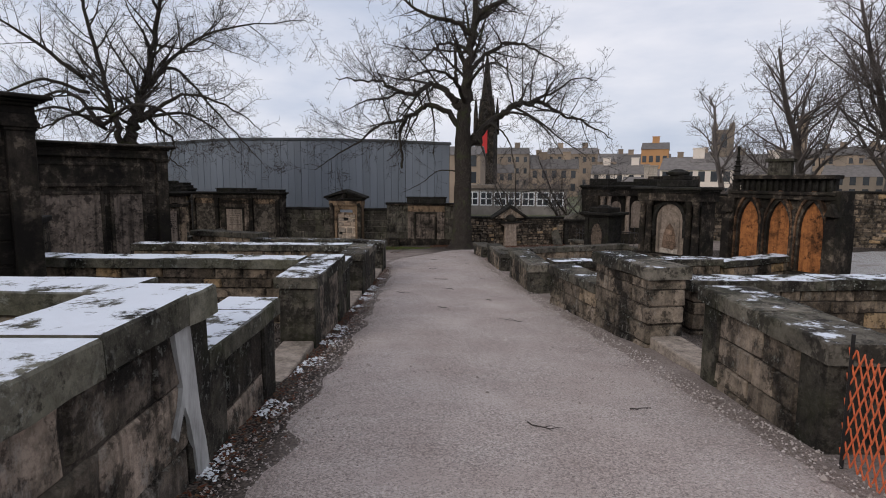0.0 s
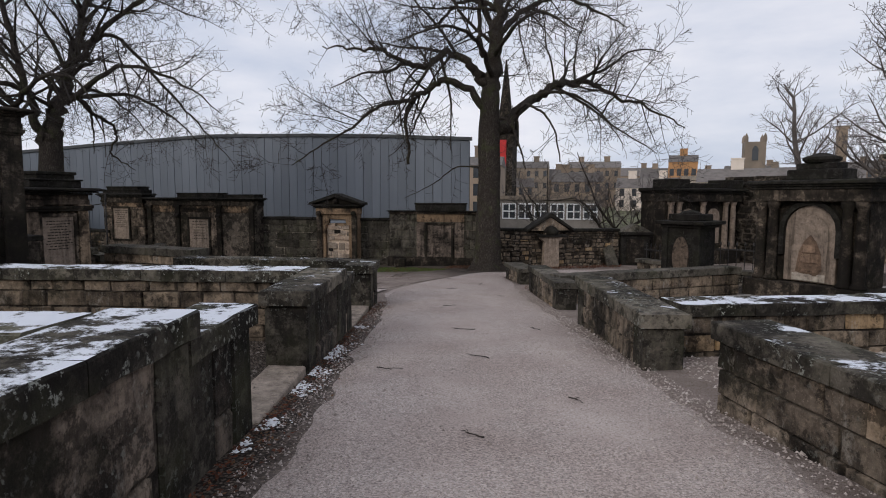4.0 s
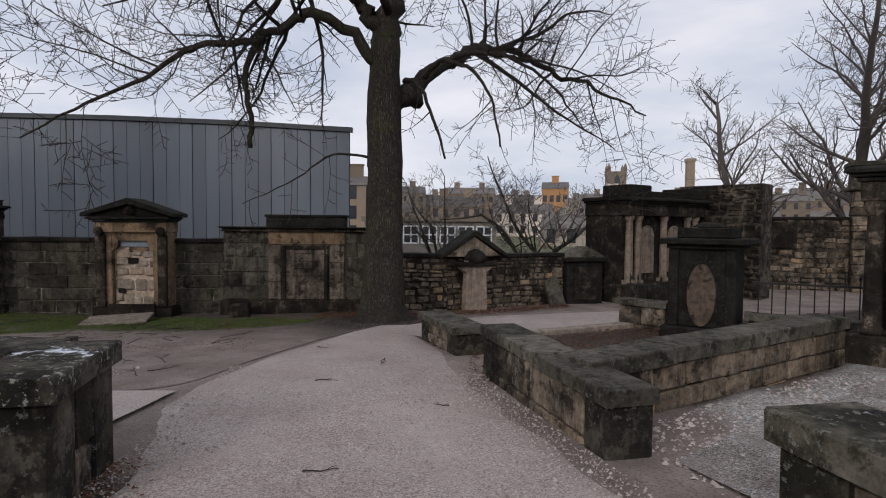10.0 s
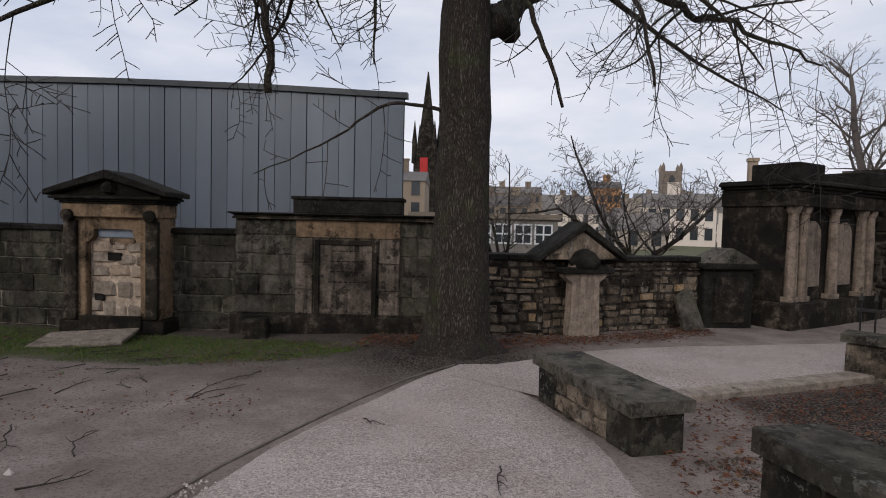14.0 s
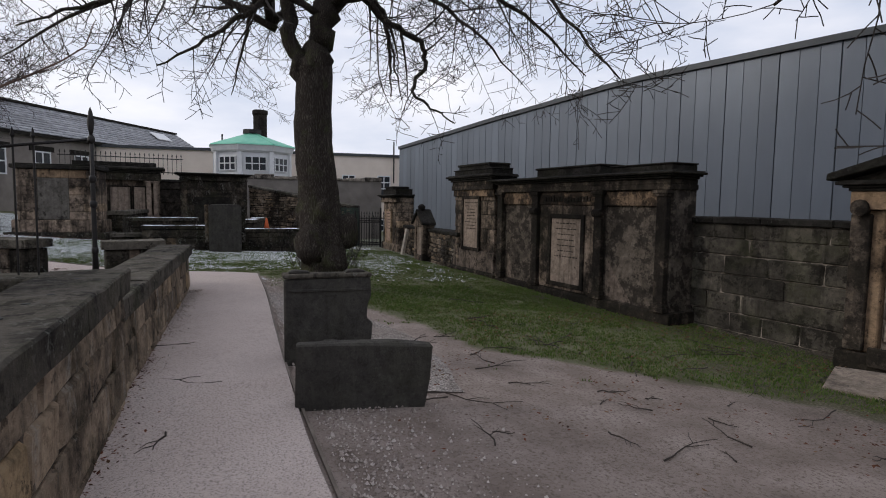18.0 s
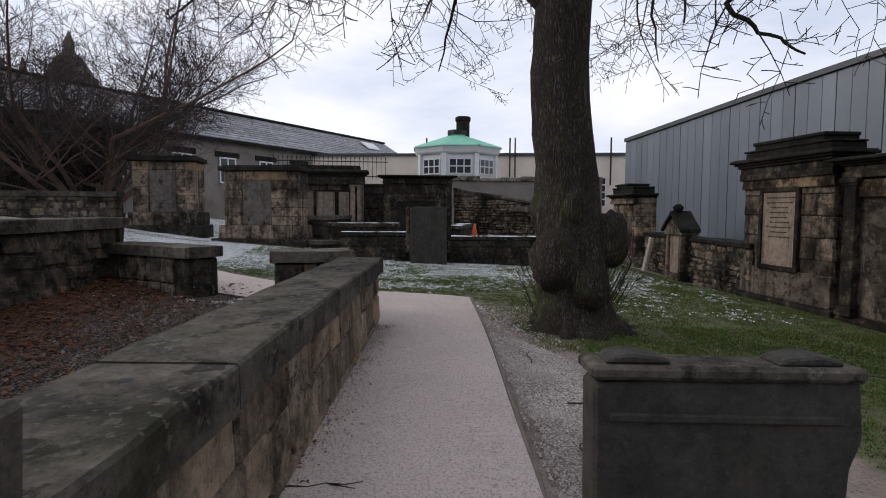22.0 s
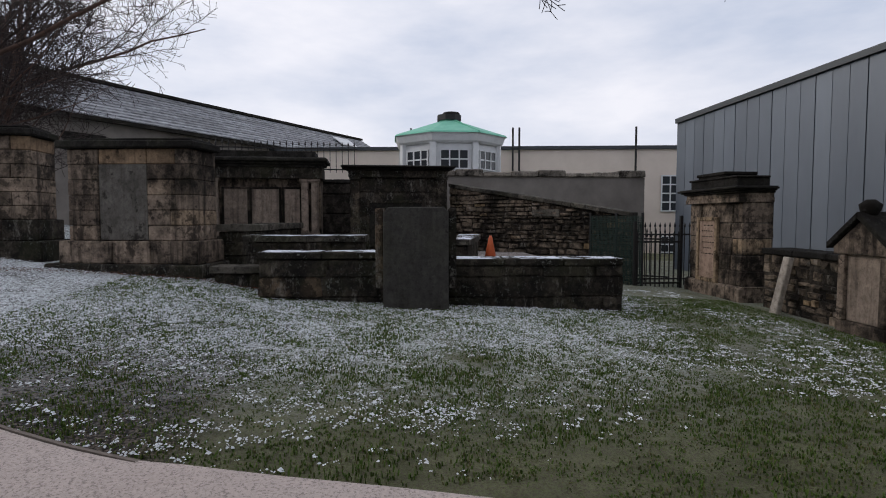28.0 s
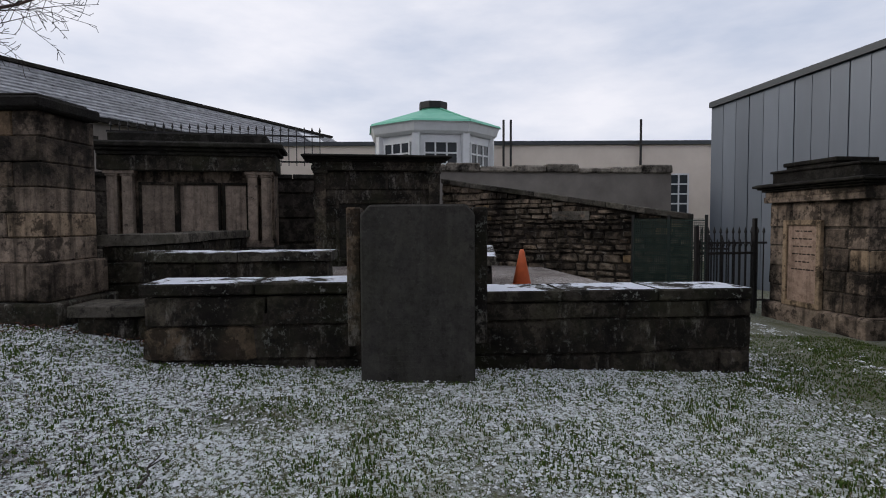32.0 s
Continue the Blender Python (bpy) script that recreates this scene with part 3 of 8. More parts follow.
strip("path_1", [(-0.2, -5.0), (-1.75, 1.2), (-3.1, 5.0), (-4.5, 9.0), (-5.75, 12.3), (-7.0, 15.6), (-7.9, 17.5), (-7.8, 19.5), (-7.4, 21.4), (-6.9, 22.7)],
      [(4.6, -5.0), (2.5, 1.0), (1.35, 4.6), (-0.2, 8.4), (-1.9, 12.2), (-3.4, 15.8), (-4.6, 18.6), (-5.3, 20.6), (-5.9, 21.8), (-6.3, 22.9)], M_GRAVEL, "pale pinkish compacted gravel path between low walls", "path", rag=0.12)
strip("path_2", [(-7.7, 16.1), (-9.5, 15.95), (-12.2, 15.92), (-15.5, 16.05), (-20.3, 16.4), (-22.05, 15.7)],
      [(-7.8, 17.8), (-9.0, 17.66), (-11.8, 17.25), (-15.0, 17.35), (-19.0, 17.6), (-21.55, 17.68)], M_STRIP, "smooth beige path with a timber edge", "path", lift=0.04, n=50, drop=0.01)
strip("path_3", [(-5.4, 21.2), (-4.7, 21.9), (-3.6, 22.5), (-2.0, 23.6), (0.5, 25.2)], [(-7.0, 22.2), (-6.2, 23.4), (-4.6, 24.8), (-1.1, 26.3), (0.6, 26.8)], M_GRAVEL, "grey trodden path along the rubble wall", "path", lift=0.034, n=30, rag=0.15)
strip("path_4", [(-20.6, 16.6), (-20.75, 15.2), (-21.4, 13.8), (-22.6, 11.8), (-24.0, 8.5), (-25.2, 5.0)], [(-21.7, 16.7), (-22.25, 15.2), (-23.2, 13.6), (-24.6, 12.3), (-26.0, 10.0), (-27.4, 6.0)], M_STRIP, "pale path bending past the low walls", "path", lift=0.034, n=40, drop=0.01)
strip("chippings_1", [(-14.2, 17.32), (-15.5, 17.36), (-17, 17.46), (-19.4, 17.62)], [(-13.6, 18.9), (-15.6, 19.2), (-17.4, 18.8), (-19.3, 17.95)], M_CHIPS, "loose pale chippings beside the path", "gravel", lift=0.015, n=40, rag=0.5)


strip("chippings_2", [(-3.3, 16.8), (-1.9, 18.35), (-0.1, 19.9)], [(-2.2, 14.6), (0.2, 15.4), (2.9, 17.5)], M_CHIPS, "pale loose chippings inside an open plot", "gravel", lift=0.015, n=30, rag=0.2)


def edging(name, pts, n, h=0.05):
    sh = Shape()
    line = spline(pts, n)
    for (x0, y0), (x1, y1) in zip(line, line[1:]):
        d = Vector((x1 - x0, y1 - y0, 0)).normalized() * 0.011
        z0, z1 = ground_z(x0, y0), ground_z(x1, y1)
        vs = []
        for x, y, z in ((x0, y0, z0), (x1, y1, z1)):
            vs += [(x - d.y, y + d.x, z - 0.1), (x + d.y, y - d.x, z - 0.1), (x + d.y, y - d.x, z + h), (x - d.y, y + d.x, z + h)]
        sh.add(vs, [(0, 3, 2, 1), (4, 5, 6, 7), (0, 1, 5, 4), (1, 2, 6, 5), (2, 3, 7, 6), (3, 0, 4, 7)])
    return solid(name, sh, M_EDGE, "worn timber edging board set along the path", "path edging", kind="structure")


edging("path_edging", [(-6.9, 22.75), (-7.2, 22.1), (-7.5, 21.0), (-7.8, 19.4), (-8.0, 18.1), (-9.0, 17.7), (-11.8, 17.26)], 30, 0.012)
edging("path_edging", [(-11.8, 17.26), (-15.0, 17.36), (-19.0, 17.62), (-21.58, 17.7)], 24, 0.03)
edging("path_edging", [(-21.58, 17.7), (-21.72, 16.7), (-22.27, 15.2), (-23.22, 13.6), (-24.62, 12.3), (-26.0, 10.0)], 24, 0.03)

# ---- low walls of the burial plots ----
def plot_wall(p, q, top, thick=0.44, cope=M_COPE, mat=M_WALL, cope_h=0.15, seed=1, drop=0.0, course=0.24, length=0.52, over=0.05, end_block=True, slab=0.95, rubble=0.15):
    """A low wall between p and q with single stones and coping slabs. drop: fall of the top from p to q."""
    rz, ln = run(p, q)
    base = min(ground_z(*p), ground_z(*q)) - 0.12
    w = thing("low_stone_wall", "low sooty stone wall round a burial plot, with coping slabs", "wall", pose(p[0], p[1], 0, 0, 0, rz), kind="structure")
    t = thick / 2
    e = 0.01 if rubble > 0.4 else 0.025
    part("core", Shape().box(0.03, ln - 0.03, -t + e, t - e, base, top - cope_h - 0.01), M_MORTAR, w)
    hh = top - cope_h
    if end_block:
        for i, (a, b) in enumerate(((0, 0.34), (ln - 0.34, ln))):
            part("end_block", Shape().box(a, b, -t - 0.005, t + 0.005, base, hh - 0.004), M_END, w, bevel=0.018, wear=0.012)
        stones(w, 0.35, ln - 0.35, base, hh, -t, t, mat, course, length, seed, rubble=rubble)
    else:
        stones(w, 0, ln, base, hh, -t, t, mat, course, length, seed, rubble=rubble)
    rr = random.Random(seed + 50)
    x, made = -over, 0
    while x < ln + over - 0.02:
        l = slab * rr.uniform(0.8, 1.3)
        l = ln + over - x if x + l > ln + over - 0.4 else l
        e = rr.uniform(0, 0.012)
        sh = Shape()
        segs = max(2, int(l / 0.22))
        ov = t + over
        prof = [(-ov, 0), (ov, 0), (ov, cope_h * 0.92), (ov - 0.013, cope_h), (-ov + 0.013, cope_h), (-ov, cope_h * 0.92)]
        vs, fs, k = [], [], len(prof)
        for i in range(segs + 1):
            xx = x + 0.004 + (l - 0.008) * i / segs
            for yy, zz in prof:
                vs.append((xx, yy + 0.012 * noise.noise(Vector((xx * 4, yy * 9, zz * 7 + seed))), hh + zz + e + 0.012 * noise.noise(Vector((xx * 5, yy * 5, zz * 9 + seed + 9)))))
        for i in range(segs):
            fs += [(i * k + j, i * k + (j + 1) % k, (i + 1) * k + (j + 1) % k, (i + 1) * k + j) for j in range(k)]
        fs += [tuple(range(k - 1, -1, -1)), tuple(range(segs * k, segs * k + k))]
        part("coping_slab", sh.add(vs, fs), cope, w)
        x += l
        made += 1
    return w


def kerb(p, q, w=0.4, h=0.1, mat=M_KERB):
    rz, ln = run(p, q)
    z = min(ground_z(*p), ground_z(*q))
    return solid("stone_kerb", Shape().box(0, ln, -w / 2, w / 2, z - 0.1, z + h), mat, "worn stone sill across the opening of a plot", "kerb", pose(p[0], p[1], 0, 0, 0, rz), kind="structure", bevel=0.015, wear=0.01)


def L(y, inset=0.22):
    """A place on the west wall line of the first path, inset from its face."""
    x = -3.82 - 0.354 * (y - 6.6)
    return (x - 0.943 * inset, y - 0.334 * inset)


def R(y, inset=0.22):
    x = lerp(y, [-3, 4.31, 6.67, 8.1, 12.05, 15.15, 16.25, 19.0, 20.15, 21.45], [4.0, 1.45, 0.72, 0.15, -1.94, -3.1, -3.58, -4.72, -5.15, -5.85])
    return (x + 0.92 * inset, y + 0.39 * inset)


SLABS = {"course": 0.43, "length": 1.1, "rubble": 0.0, "mat": M_DARK_WALL}
RUBBLY = {"course": 0.19, "length": 0.38, "rubble": 0.35, "mat": M_RUBBLE, "end_block": False}
# west side of the first path
first_wall = plot_wall(L(-3.0), L(3.3), 0.86, cope=M_COPE_FULL, seed=3, thick=0.5, cope_h=0.18, **SLABS)
plot_wall(L(3.35), L(4.85), 0.42, cope=M_COPE_FULL, seed=4, thick=0.4, **SLABS)
plot_wall((-3.15, 3.2), (-9.2, 1.3), 0.84, cope=M_COPE_FULL, seed=5, **RUBBLY)
kerb(L(4.9), L(6.5))
plot_wall(L(6.45), L(8.45), 0.33, cope=M_COPE_SNOW, seed=6, **SLABS)
plot_wall(L(8.5), L(9.45), 0.16, cope=M_COPE_SNOW, seed=7, thick=0.36, **SLABS)
plot_wall((-5.0, 8.05), (-10.4, 6.35), 0.31, cope=M_COPE_FULL, seed=8, **RUBBLY)
kerb(L(9.5), L(10.9))
plot_wall(L(10.9), L(12.7), 0.0, seed=9, cope=M_COPE, **SLABS)
plot_wall(L(12.75), L(13.5), -0.16, seed=10, thick=0.36, cope=M_COPE, **SLABS)
plot_wall((-6.5, 12.5), (-11.4, 10.9), -0.01, cope=M_COPE_SNOW, seed=11, **RUBBLY)
kerb(L(13.55), L(15.1))
plot_wall(L(15.15), L(16.05), -0.28, seed=12, **SLABS)
plot_wall((-7.55, 15.95), (-11.2, 15.1), -0.29, seed=13, cope=M_COPE, **RUBBLY)
part("lime_run", Shape().prism([(6.1, 0.1), (6.2, 0.24), (6.24, 0.34), (6.2, 0.5), (6.17, 0.68), (6.37, 0.68), (6.4, 0.5), (6.43, 0.3), (6.46, 0.1), (6.52, -0.1), (6.58, -0.4), (6.4, -0.4), (6.36, -0.1), (6.3, 0.12), (6.25, 0.22), (6.15, 0.05)][::-1], -0.272, -0.24), M_LIME, first_wall, "white lime run down the wall face")
# east side of the first path
plot_wall(R(4.75), R(6.65), 0.46, seed=21, thick=0.46)
kerb(R(6.7), R(7.9), h=0.16)
plot_wall(R(7.9), R(9.35), 0.46, seed=22, thick=0.5, end_block=False, cope_h=0.16)
plot_wall(R(9.4), R(11.2), -0.06, seed=23, end_block=False)
plot_wall((0.75, 9.2), (8.2, 12.2), 0.14, seed=24, cope=M_COPE_SNOW, **RUBBLY)
plot_wall(R(12.4), R(15.15), -0.28, seed=25)
plot_wall((-1.75, 13.4), (1.9, 15.3), -0.29, seed=26, cope=M_COPE_SNOW, **RUBBLY)
plot_wall((1.95, 15.3), (3.9, 17.3), -0.36, seed=126, cope=M_COPE_SNOW, **RUBBLY)
plot_wall(R(16.5), R(19.0), -0.61, seed=27, cope=M_COPE_BARE, cope_h=0.12, thick=0.38, over=0.03)
plot_wall((-3.8, 17.35), (-0.25, 20.3), -0.57, seed=28, cope=M_COPE_BARE, thick=0.36, over=0.03, **RUBBLY)
plot_wall(R(20.15), R(21.45), -0.86, seed=29, cope=M_COPE_BARE, cope_h=0.1, course=0.16)
kerb((-5.0, 21.5), (-2.0, 23.4), w=0.24, h=0.1)
# south side of the second path
M_PATHWALL = stone("brown_path_wall_stone", (0.3, 0.245, 0.19), (0.15, 0.124, 0.1), soot_lo=0.51, soot_hi=0.63, green=0.22, warm=(0.31, 0.215, 0.12), warm_amt=0.14, vary=0.45, streak=0.4, lime=0.6)
PATHSIDE = {"cope": M_COPE_BARE, "cope_h": 0.17, "mat": M_PATHWALL, "course": 0.26, "length": 0.55, "rubble": 0.3, "slab": 1.3, "end_block": False}
pw_1 = plot_wall((-11.4, 15.75), (-14.12, 15.84), -0.19, seed=31, thick=0.42, **PATHSIDE)
pw_2 = plot_wall((-14.16, 15.8), (-19.8, 16.2), -0.42, seed=32, thick=0.42, **PATHSIDE)
plot_wall((-14.3, 15.46), (-14.4, 14.9), -0.24, seed=33, cope=M_COPE_BARE, end_block=False, thick=0.3)
plot_wall((-20.3, 15.1), (-20.45, 15.95), -0.38, seed=34, cope=M_COPE_BARE, cope_h=0.14, thick=0.42)
plot_wall((-21.0, 14.0), (-22.1, 12.35), -0.38, seed=35, cope=M_COPE_BARE, cope_h=0.15, thick=0.44, course=0.3, length=0.5)
plot_wall((-22.3, 12.1), (-14.4, 12.0), 0.0, seed=36, cope=M_COPE_BARE, end_block=False, mat=M_RUBBLE_DK, course=0.19, length=0.36, rubble=0.6, cope_h=0.16, thick=0.5)
# near-black colour for the shade inside the empty railing sockets
M_HOLE = simple("socket_shade", (0.01, 0.01, 0.01), (0.02, 0.02, 0.02), 9, 0.8, 0, 0)
rr = random.Random(12)
for w, ln, top in ((pw_1, 2.65, -0.19), (pw_2, 5.5, -0.42)):
    for i in range(int(ln / 0.34)):
        x, r = 0.25 + i * 0.34 + rr.uniform(-0.06, 0.06), rr.uniform(0.014, 0.024)
        # a flat dark disc on the coping, its hole's shade painted on
        part("railing_socket", Shape().lathe([(r, top - 0.02), (r * 1.1, top + 0.008), (r * 0.5, top + 0.009)], 7, x, rr.uniform(-0.05, 0.03)), M_HOLE, w)

# ---- monuments ----
def cornice(sh, x0, x1, yf, yb, z, h, out):
    """A moulded cornice: three steps and a slope, on front and ends."""
    for k, (a, b, o) in enumerate(((0, 0.3, 0.25), (0.3, 0.55, 0.6), (0.55, 0.85, 1.0))):
        sh.box(x0 - out * o, x1 + out * o, yf - out * o, yb, z + a * h, z + b * h - (0.002 if k < 2 else 0))
    sh.along([(yf - out * 0.8, z + 0.85 * h), (yb, z + 0.85 * h), (yb, z + h), (yf - out * 0.45, z + h)], x0 - out * 0.8, x1 + out * 0.8)
    return sh


def pilaster(parent, x, yf, z0, z1, w, mat, d=0.09):
    p = part("pilaster", Shape().box(x - w / 2, x + w / 2, yf - d, yf + 0.02, z0 + 0.12, z1 - 0.1), mat, parent, bevel=0.008)
    part("pilaster_base", Shape().box(x - w / 2 - 0.035, x + w / 2 + 0.035, yf - d - 0.035, yf + 0.02, z0, z0 + 0.07).box(x - w / 2 - 0.02, x + w / 2 + 0.02, yf - d - 0.02, yf + 0.02, z0 + 0.07, z0 + 0.12), mat, p, bevel=0.006)
    part("capital", Shape().box(x - w / 2 - 0.02, x + w / 2 + 0.02, yf - d - 0.02, yf + 0.02, z1 - 0.1, z1 - 0.06).box(x - w / 2 - 0.045, x + w / 2 + 0.045, yf - d - 0.045, yf + 0.02, z1 - 0.06, z1), mat, p, bevel=0.006)
    return p


def panel(parent, x0, x1, z0, z1, yf, mat, frame_mat, fw=0.08, writing=0, seed=1, ink=None):
    f = Shape()
    f.box(x0 - fw, x0, yf - 0.05, yf + 0.02, z0 - fw, z1 + fw).box(x1, x1 + fw, yf - 0.05, yf + 0.02, z0 - fw, z1 + fw)
    f.box(x0 + 0.001, x1 - 0.001, yf - 0.05, yf + 0.02, z1, z1 + fw).box(x0 + 0.001, x1 - 0.001, yf - 0.05, yf + 0.02, z0 - fw, z0)
    part("panel_frame", f, frame_mat, parent, bevel=0.01)
    p = part("inscription_panel", Shape().box(x0, x1, yf - 0.018, yf + 0.02, z0, z1), mat, parent)
    if writing:
        rr, t = random.Random(seed), Shape()
        for i in range(writing):
            z = z1 - 0.08 - i * (z1 - z0) * 0.6 / writing
            half = (x1 - x0) * rr.uniform(0.22, 0.4)
            x = (x0 + x1) / 2 - half
            while x < (x0 + x1) / 2 + half:
                l = rr.uniform(0.03, 0.08)
                t.box(x, x + l, yf - 0.021, yf - 0.016, z - 0.018, z)
                x += l + 0.02
        tagged(part("worn_lettering", t, ink or M_DARK, p), kind="stuff")
    return p


def wall_tomb(label, m, w, h, d=0.5, plinth=0.28, mat=M_DARK, block_mat=M_DARK, pils=(), pw=0.2, panels=(), ent=0.36, out=0.16, attic=(), seed=1, course=0.3, length=0.6, cap_mat=None, name="wall_tomb", bays=()):
    """A tomb front against the boundary wall: plinth, single ashlars, pilasters, panels, entablature and attic blocks."""
    t = thing(name, label, "tomb", m)
    cm = cap_mat or mat
    part("plinth", Shape().box(-w / 2 - 0.06, w / 2 + 0.06, -0.07, d, -0.3, plinth - 0.03).along([(-0.07, plinth - 0.03), (d, plinth - 0.03), (d, plinth), (-0.01, plinth)], -w / 2 - 0.06, w / 2 + 0.06), mat, t, bevel=0.012, wear=0.008)
    zt = h - ent
    part("body", Shape().box(-w / 2 + 0.01, w / 2 - 0.01, 0.02, d, plinth, zt), M_MORTAR, t)
    if not bays:
        stones(t, -w / 2, w / 2, plinth, zt, 0.0, d, block_mat, course, length, seed, gap=0.005, proud=0.003)
    for x0, x1, z0, z1, bm_, y in bays:
        ear = min(0.1, (x1 - x0) * 0.12) if y > 0 else 0.004
        part("bay_slab", Shape().prism([(x0, z0), (x1, z0), (x1, z1 - ear), (x1 - ear, z1 - ear * 0.9), (x1 - ear * 1.4, z1), (x0 + ear * 1.4, z1), (x0 + ear, z1 - ear * 0.9), (x0, z1 - ear)], y, d - 0.01), bm_, t, bevel=0.01, wear=0.006)
    for x in pils:
        pilaster(t, x, -0.005, plinth, zt, pw, mat)
    for i, (x0, x1, z0, z1, pm, wr) in enumerate(panels):
        panel(t, x0, x1, z0, z1, -0.012, pm, mat, writing=wr, seed=seed + i)
    e = part("entablature", Shape().box(-w / 2 - 0.02, w / 2 + 0.02, -0.1, d, zt, zt + ent * 0.3).box(-w / 2 - 0.005, w / 2 + 0.005, -0.085, d, zt + ent * 0.3, zt + ent * 0.58), mat, t, bevel=0.008, wear=0.006)
    part("cornice", cornice(Shape(), -w / 2, w / 2, -0.1, d, zt + ent * 0.58, ent * 0.42, out), cm, e, "black sooty moulded cornice", bevel=0.01, wear=0.01)
    for x0, x1, hh in attic:
        part("attic_block", Shape().box(x0, x1, -0.06, d - 0.02, h, h + hh * 0.8).box(x0 - 0.03, x1 + 0.03, -0.09, d - 0.02, h + hh * 0.8, h + hh), cm, t, bevel=0.012, wear=0.01)
    return t


def north(x, y, rz):
    return pose(x, y, ground_z(x, y), 0, 0, rz) @ Matrix.Diagonal((1, 1, 1.07, 1))


# the boundary wall behind them
def boundary(p, q, h, mat, course, length, rubble, seed, label, thick=0.4, cope=True, core=M_MORTAR, name="wall_north", limit=300):
    rz, ln = run(p, q)
    z = min(ground_z(*p), ground_z(*q)) - 0.25
    w = thing(name, label, "wall", pose(p[0], p[1], z, 0, 0, rz), kind="structure")
    e = 0.01 if rubble > 0.4 else 0.03
    part("core", Shape().box(0.0, ln, e, thick - e, 0, h + 0.2), core, w)
    stones(w, 0, ln, 0, h + 0.2, 0, thick, mat, course, length, seed, rubble=rubble, gap=0.014 if rubble else 0.008, limit=limit, proud=0.012 if rubble else 0.004)
    if cope:
        rr, x = random.Random(seed), 0.0
        while x < ln - 0.05:
            l = min(rr.uniform(0.7, 1.2), ln - x)
            part("coping_slab", Shape().box(x + 0.004, x + l - 0.004, -0.06, thick + 0.06, h + 0.2, h + 0.29 + rr.uniform(0, 0.015)), M_BLACK, w, bevel=0.015, wear=0.012)
            x += l
    return w


boundary((-16.6, 23.95), (-13.6, 24.15), 1.72, M_GREEN, 0.28, 0.85, 0, 41, "grey-green ashlar boundary wall with a dark coping", name="wall_north_1", core=M_PALE_MORTAR)
boundary((-13.2, 24.2), (-10.6, 24.75), 1.72, M_GREEN, 0.28, 0.95, 0, 42, "grey-green ashlar boundary wall with a dark coping", name="wall_north_2", core=M_PALE_MORTAR)
boundary((-7.2, 25.1), (-5.9, 25.45), 1.3, M_RUBBLE, 0.12, 0.26, 0.8, 43, "brown rubble wall with dark coping", name="wall_north_3")
boundary((-5.95, 25.45), (-3.1, 27.3), 1.28, M_RUBBLE, 0.12, 0.26, 0.8, 44, "brown rubble wall with dark coping", name="wall_north_4")
boundary((-28.4, 23.35), (-23.0, 23.0), 0.98, M_RUBBLE, 0.15, 0.28, 0.7, 45, "low brown rubble wall with dark coping", name="wall_north_5")

M_BAY = stone("sooty_bay_slab", (0.2, 0.168, 0.145), (0.1, 0.086, 0.075), soot_lo=0.46, soot_hi=0.68, streak=0.75, vary=0.25)
# tall tomb with pale centre panel beside the tree
et = wall_tomb("broad sooty wall tomb with a blank framed panel and black attic", north(-9.2, 24.75, 11), 3.5, 1.84, 0.5, mat=M_DARK, block_mat=M_GREEN, panels=((-0.34, 0.52, 0.3, 1.36, M_BAY, 4),), ent=0.1, out=0.08, attic=((-0.78, 1.0, 0.26),), seed=51, cap_mat=M_BLACK, course=0.3, length=0.62)
part("buff_lintel", Shape().box(-0.74, 0.98, -0.02, 0.1, 1.47, 1.735), M_BUFF, et, "buff stone lintel stained by soot", bevel=0.008, wear=0.006)
for x0, x1 in ((-0.74, -0.46), (0.64, 0.98)):
    for z0, z1 in ((0.29, 0.66), (0.67, 1.08), (1.09, 1.46)):
        part("jamb_block", Shape().box(x0, x1, -0.02, 0.1, z0, z1), M_BAY, et, bevel=0.008, wear=0.006)
solid("stone_block", Shape().box(-0.2, 0.2, -0.16, 0.16, -0.05, 0.3), M_DARK, "broken dark stone block at the foot of the tomb", "stone", pose(-10.35, 24.1, ground_z(-10.35, 24.1), 0, 0, 20), bevel=0.03, wear=0.04)

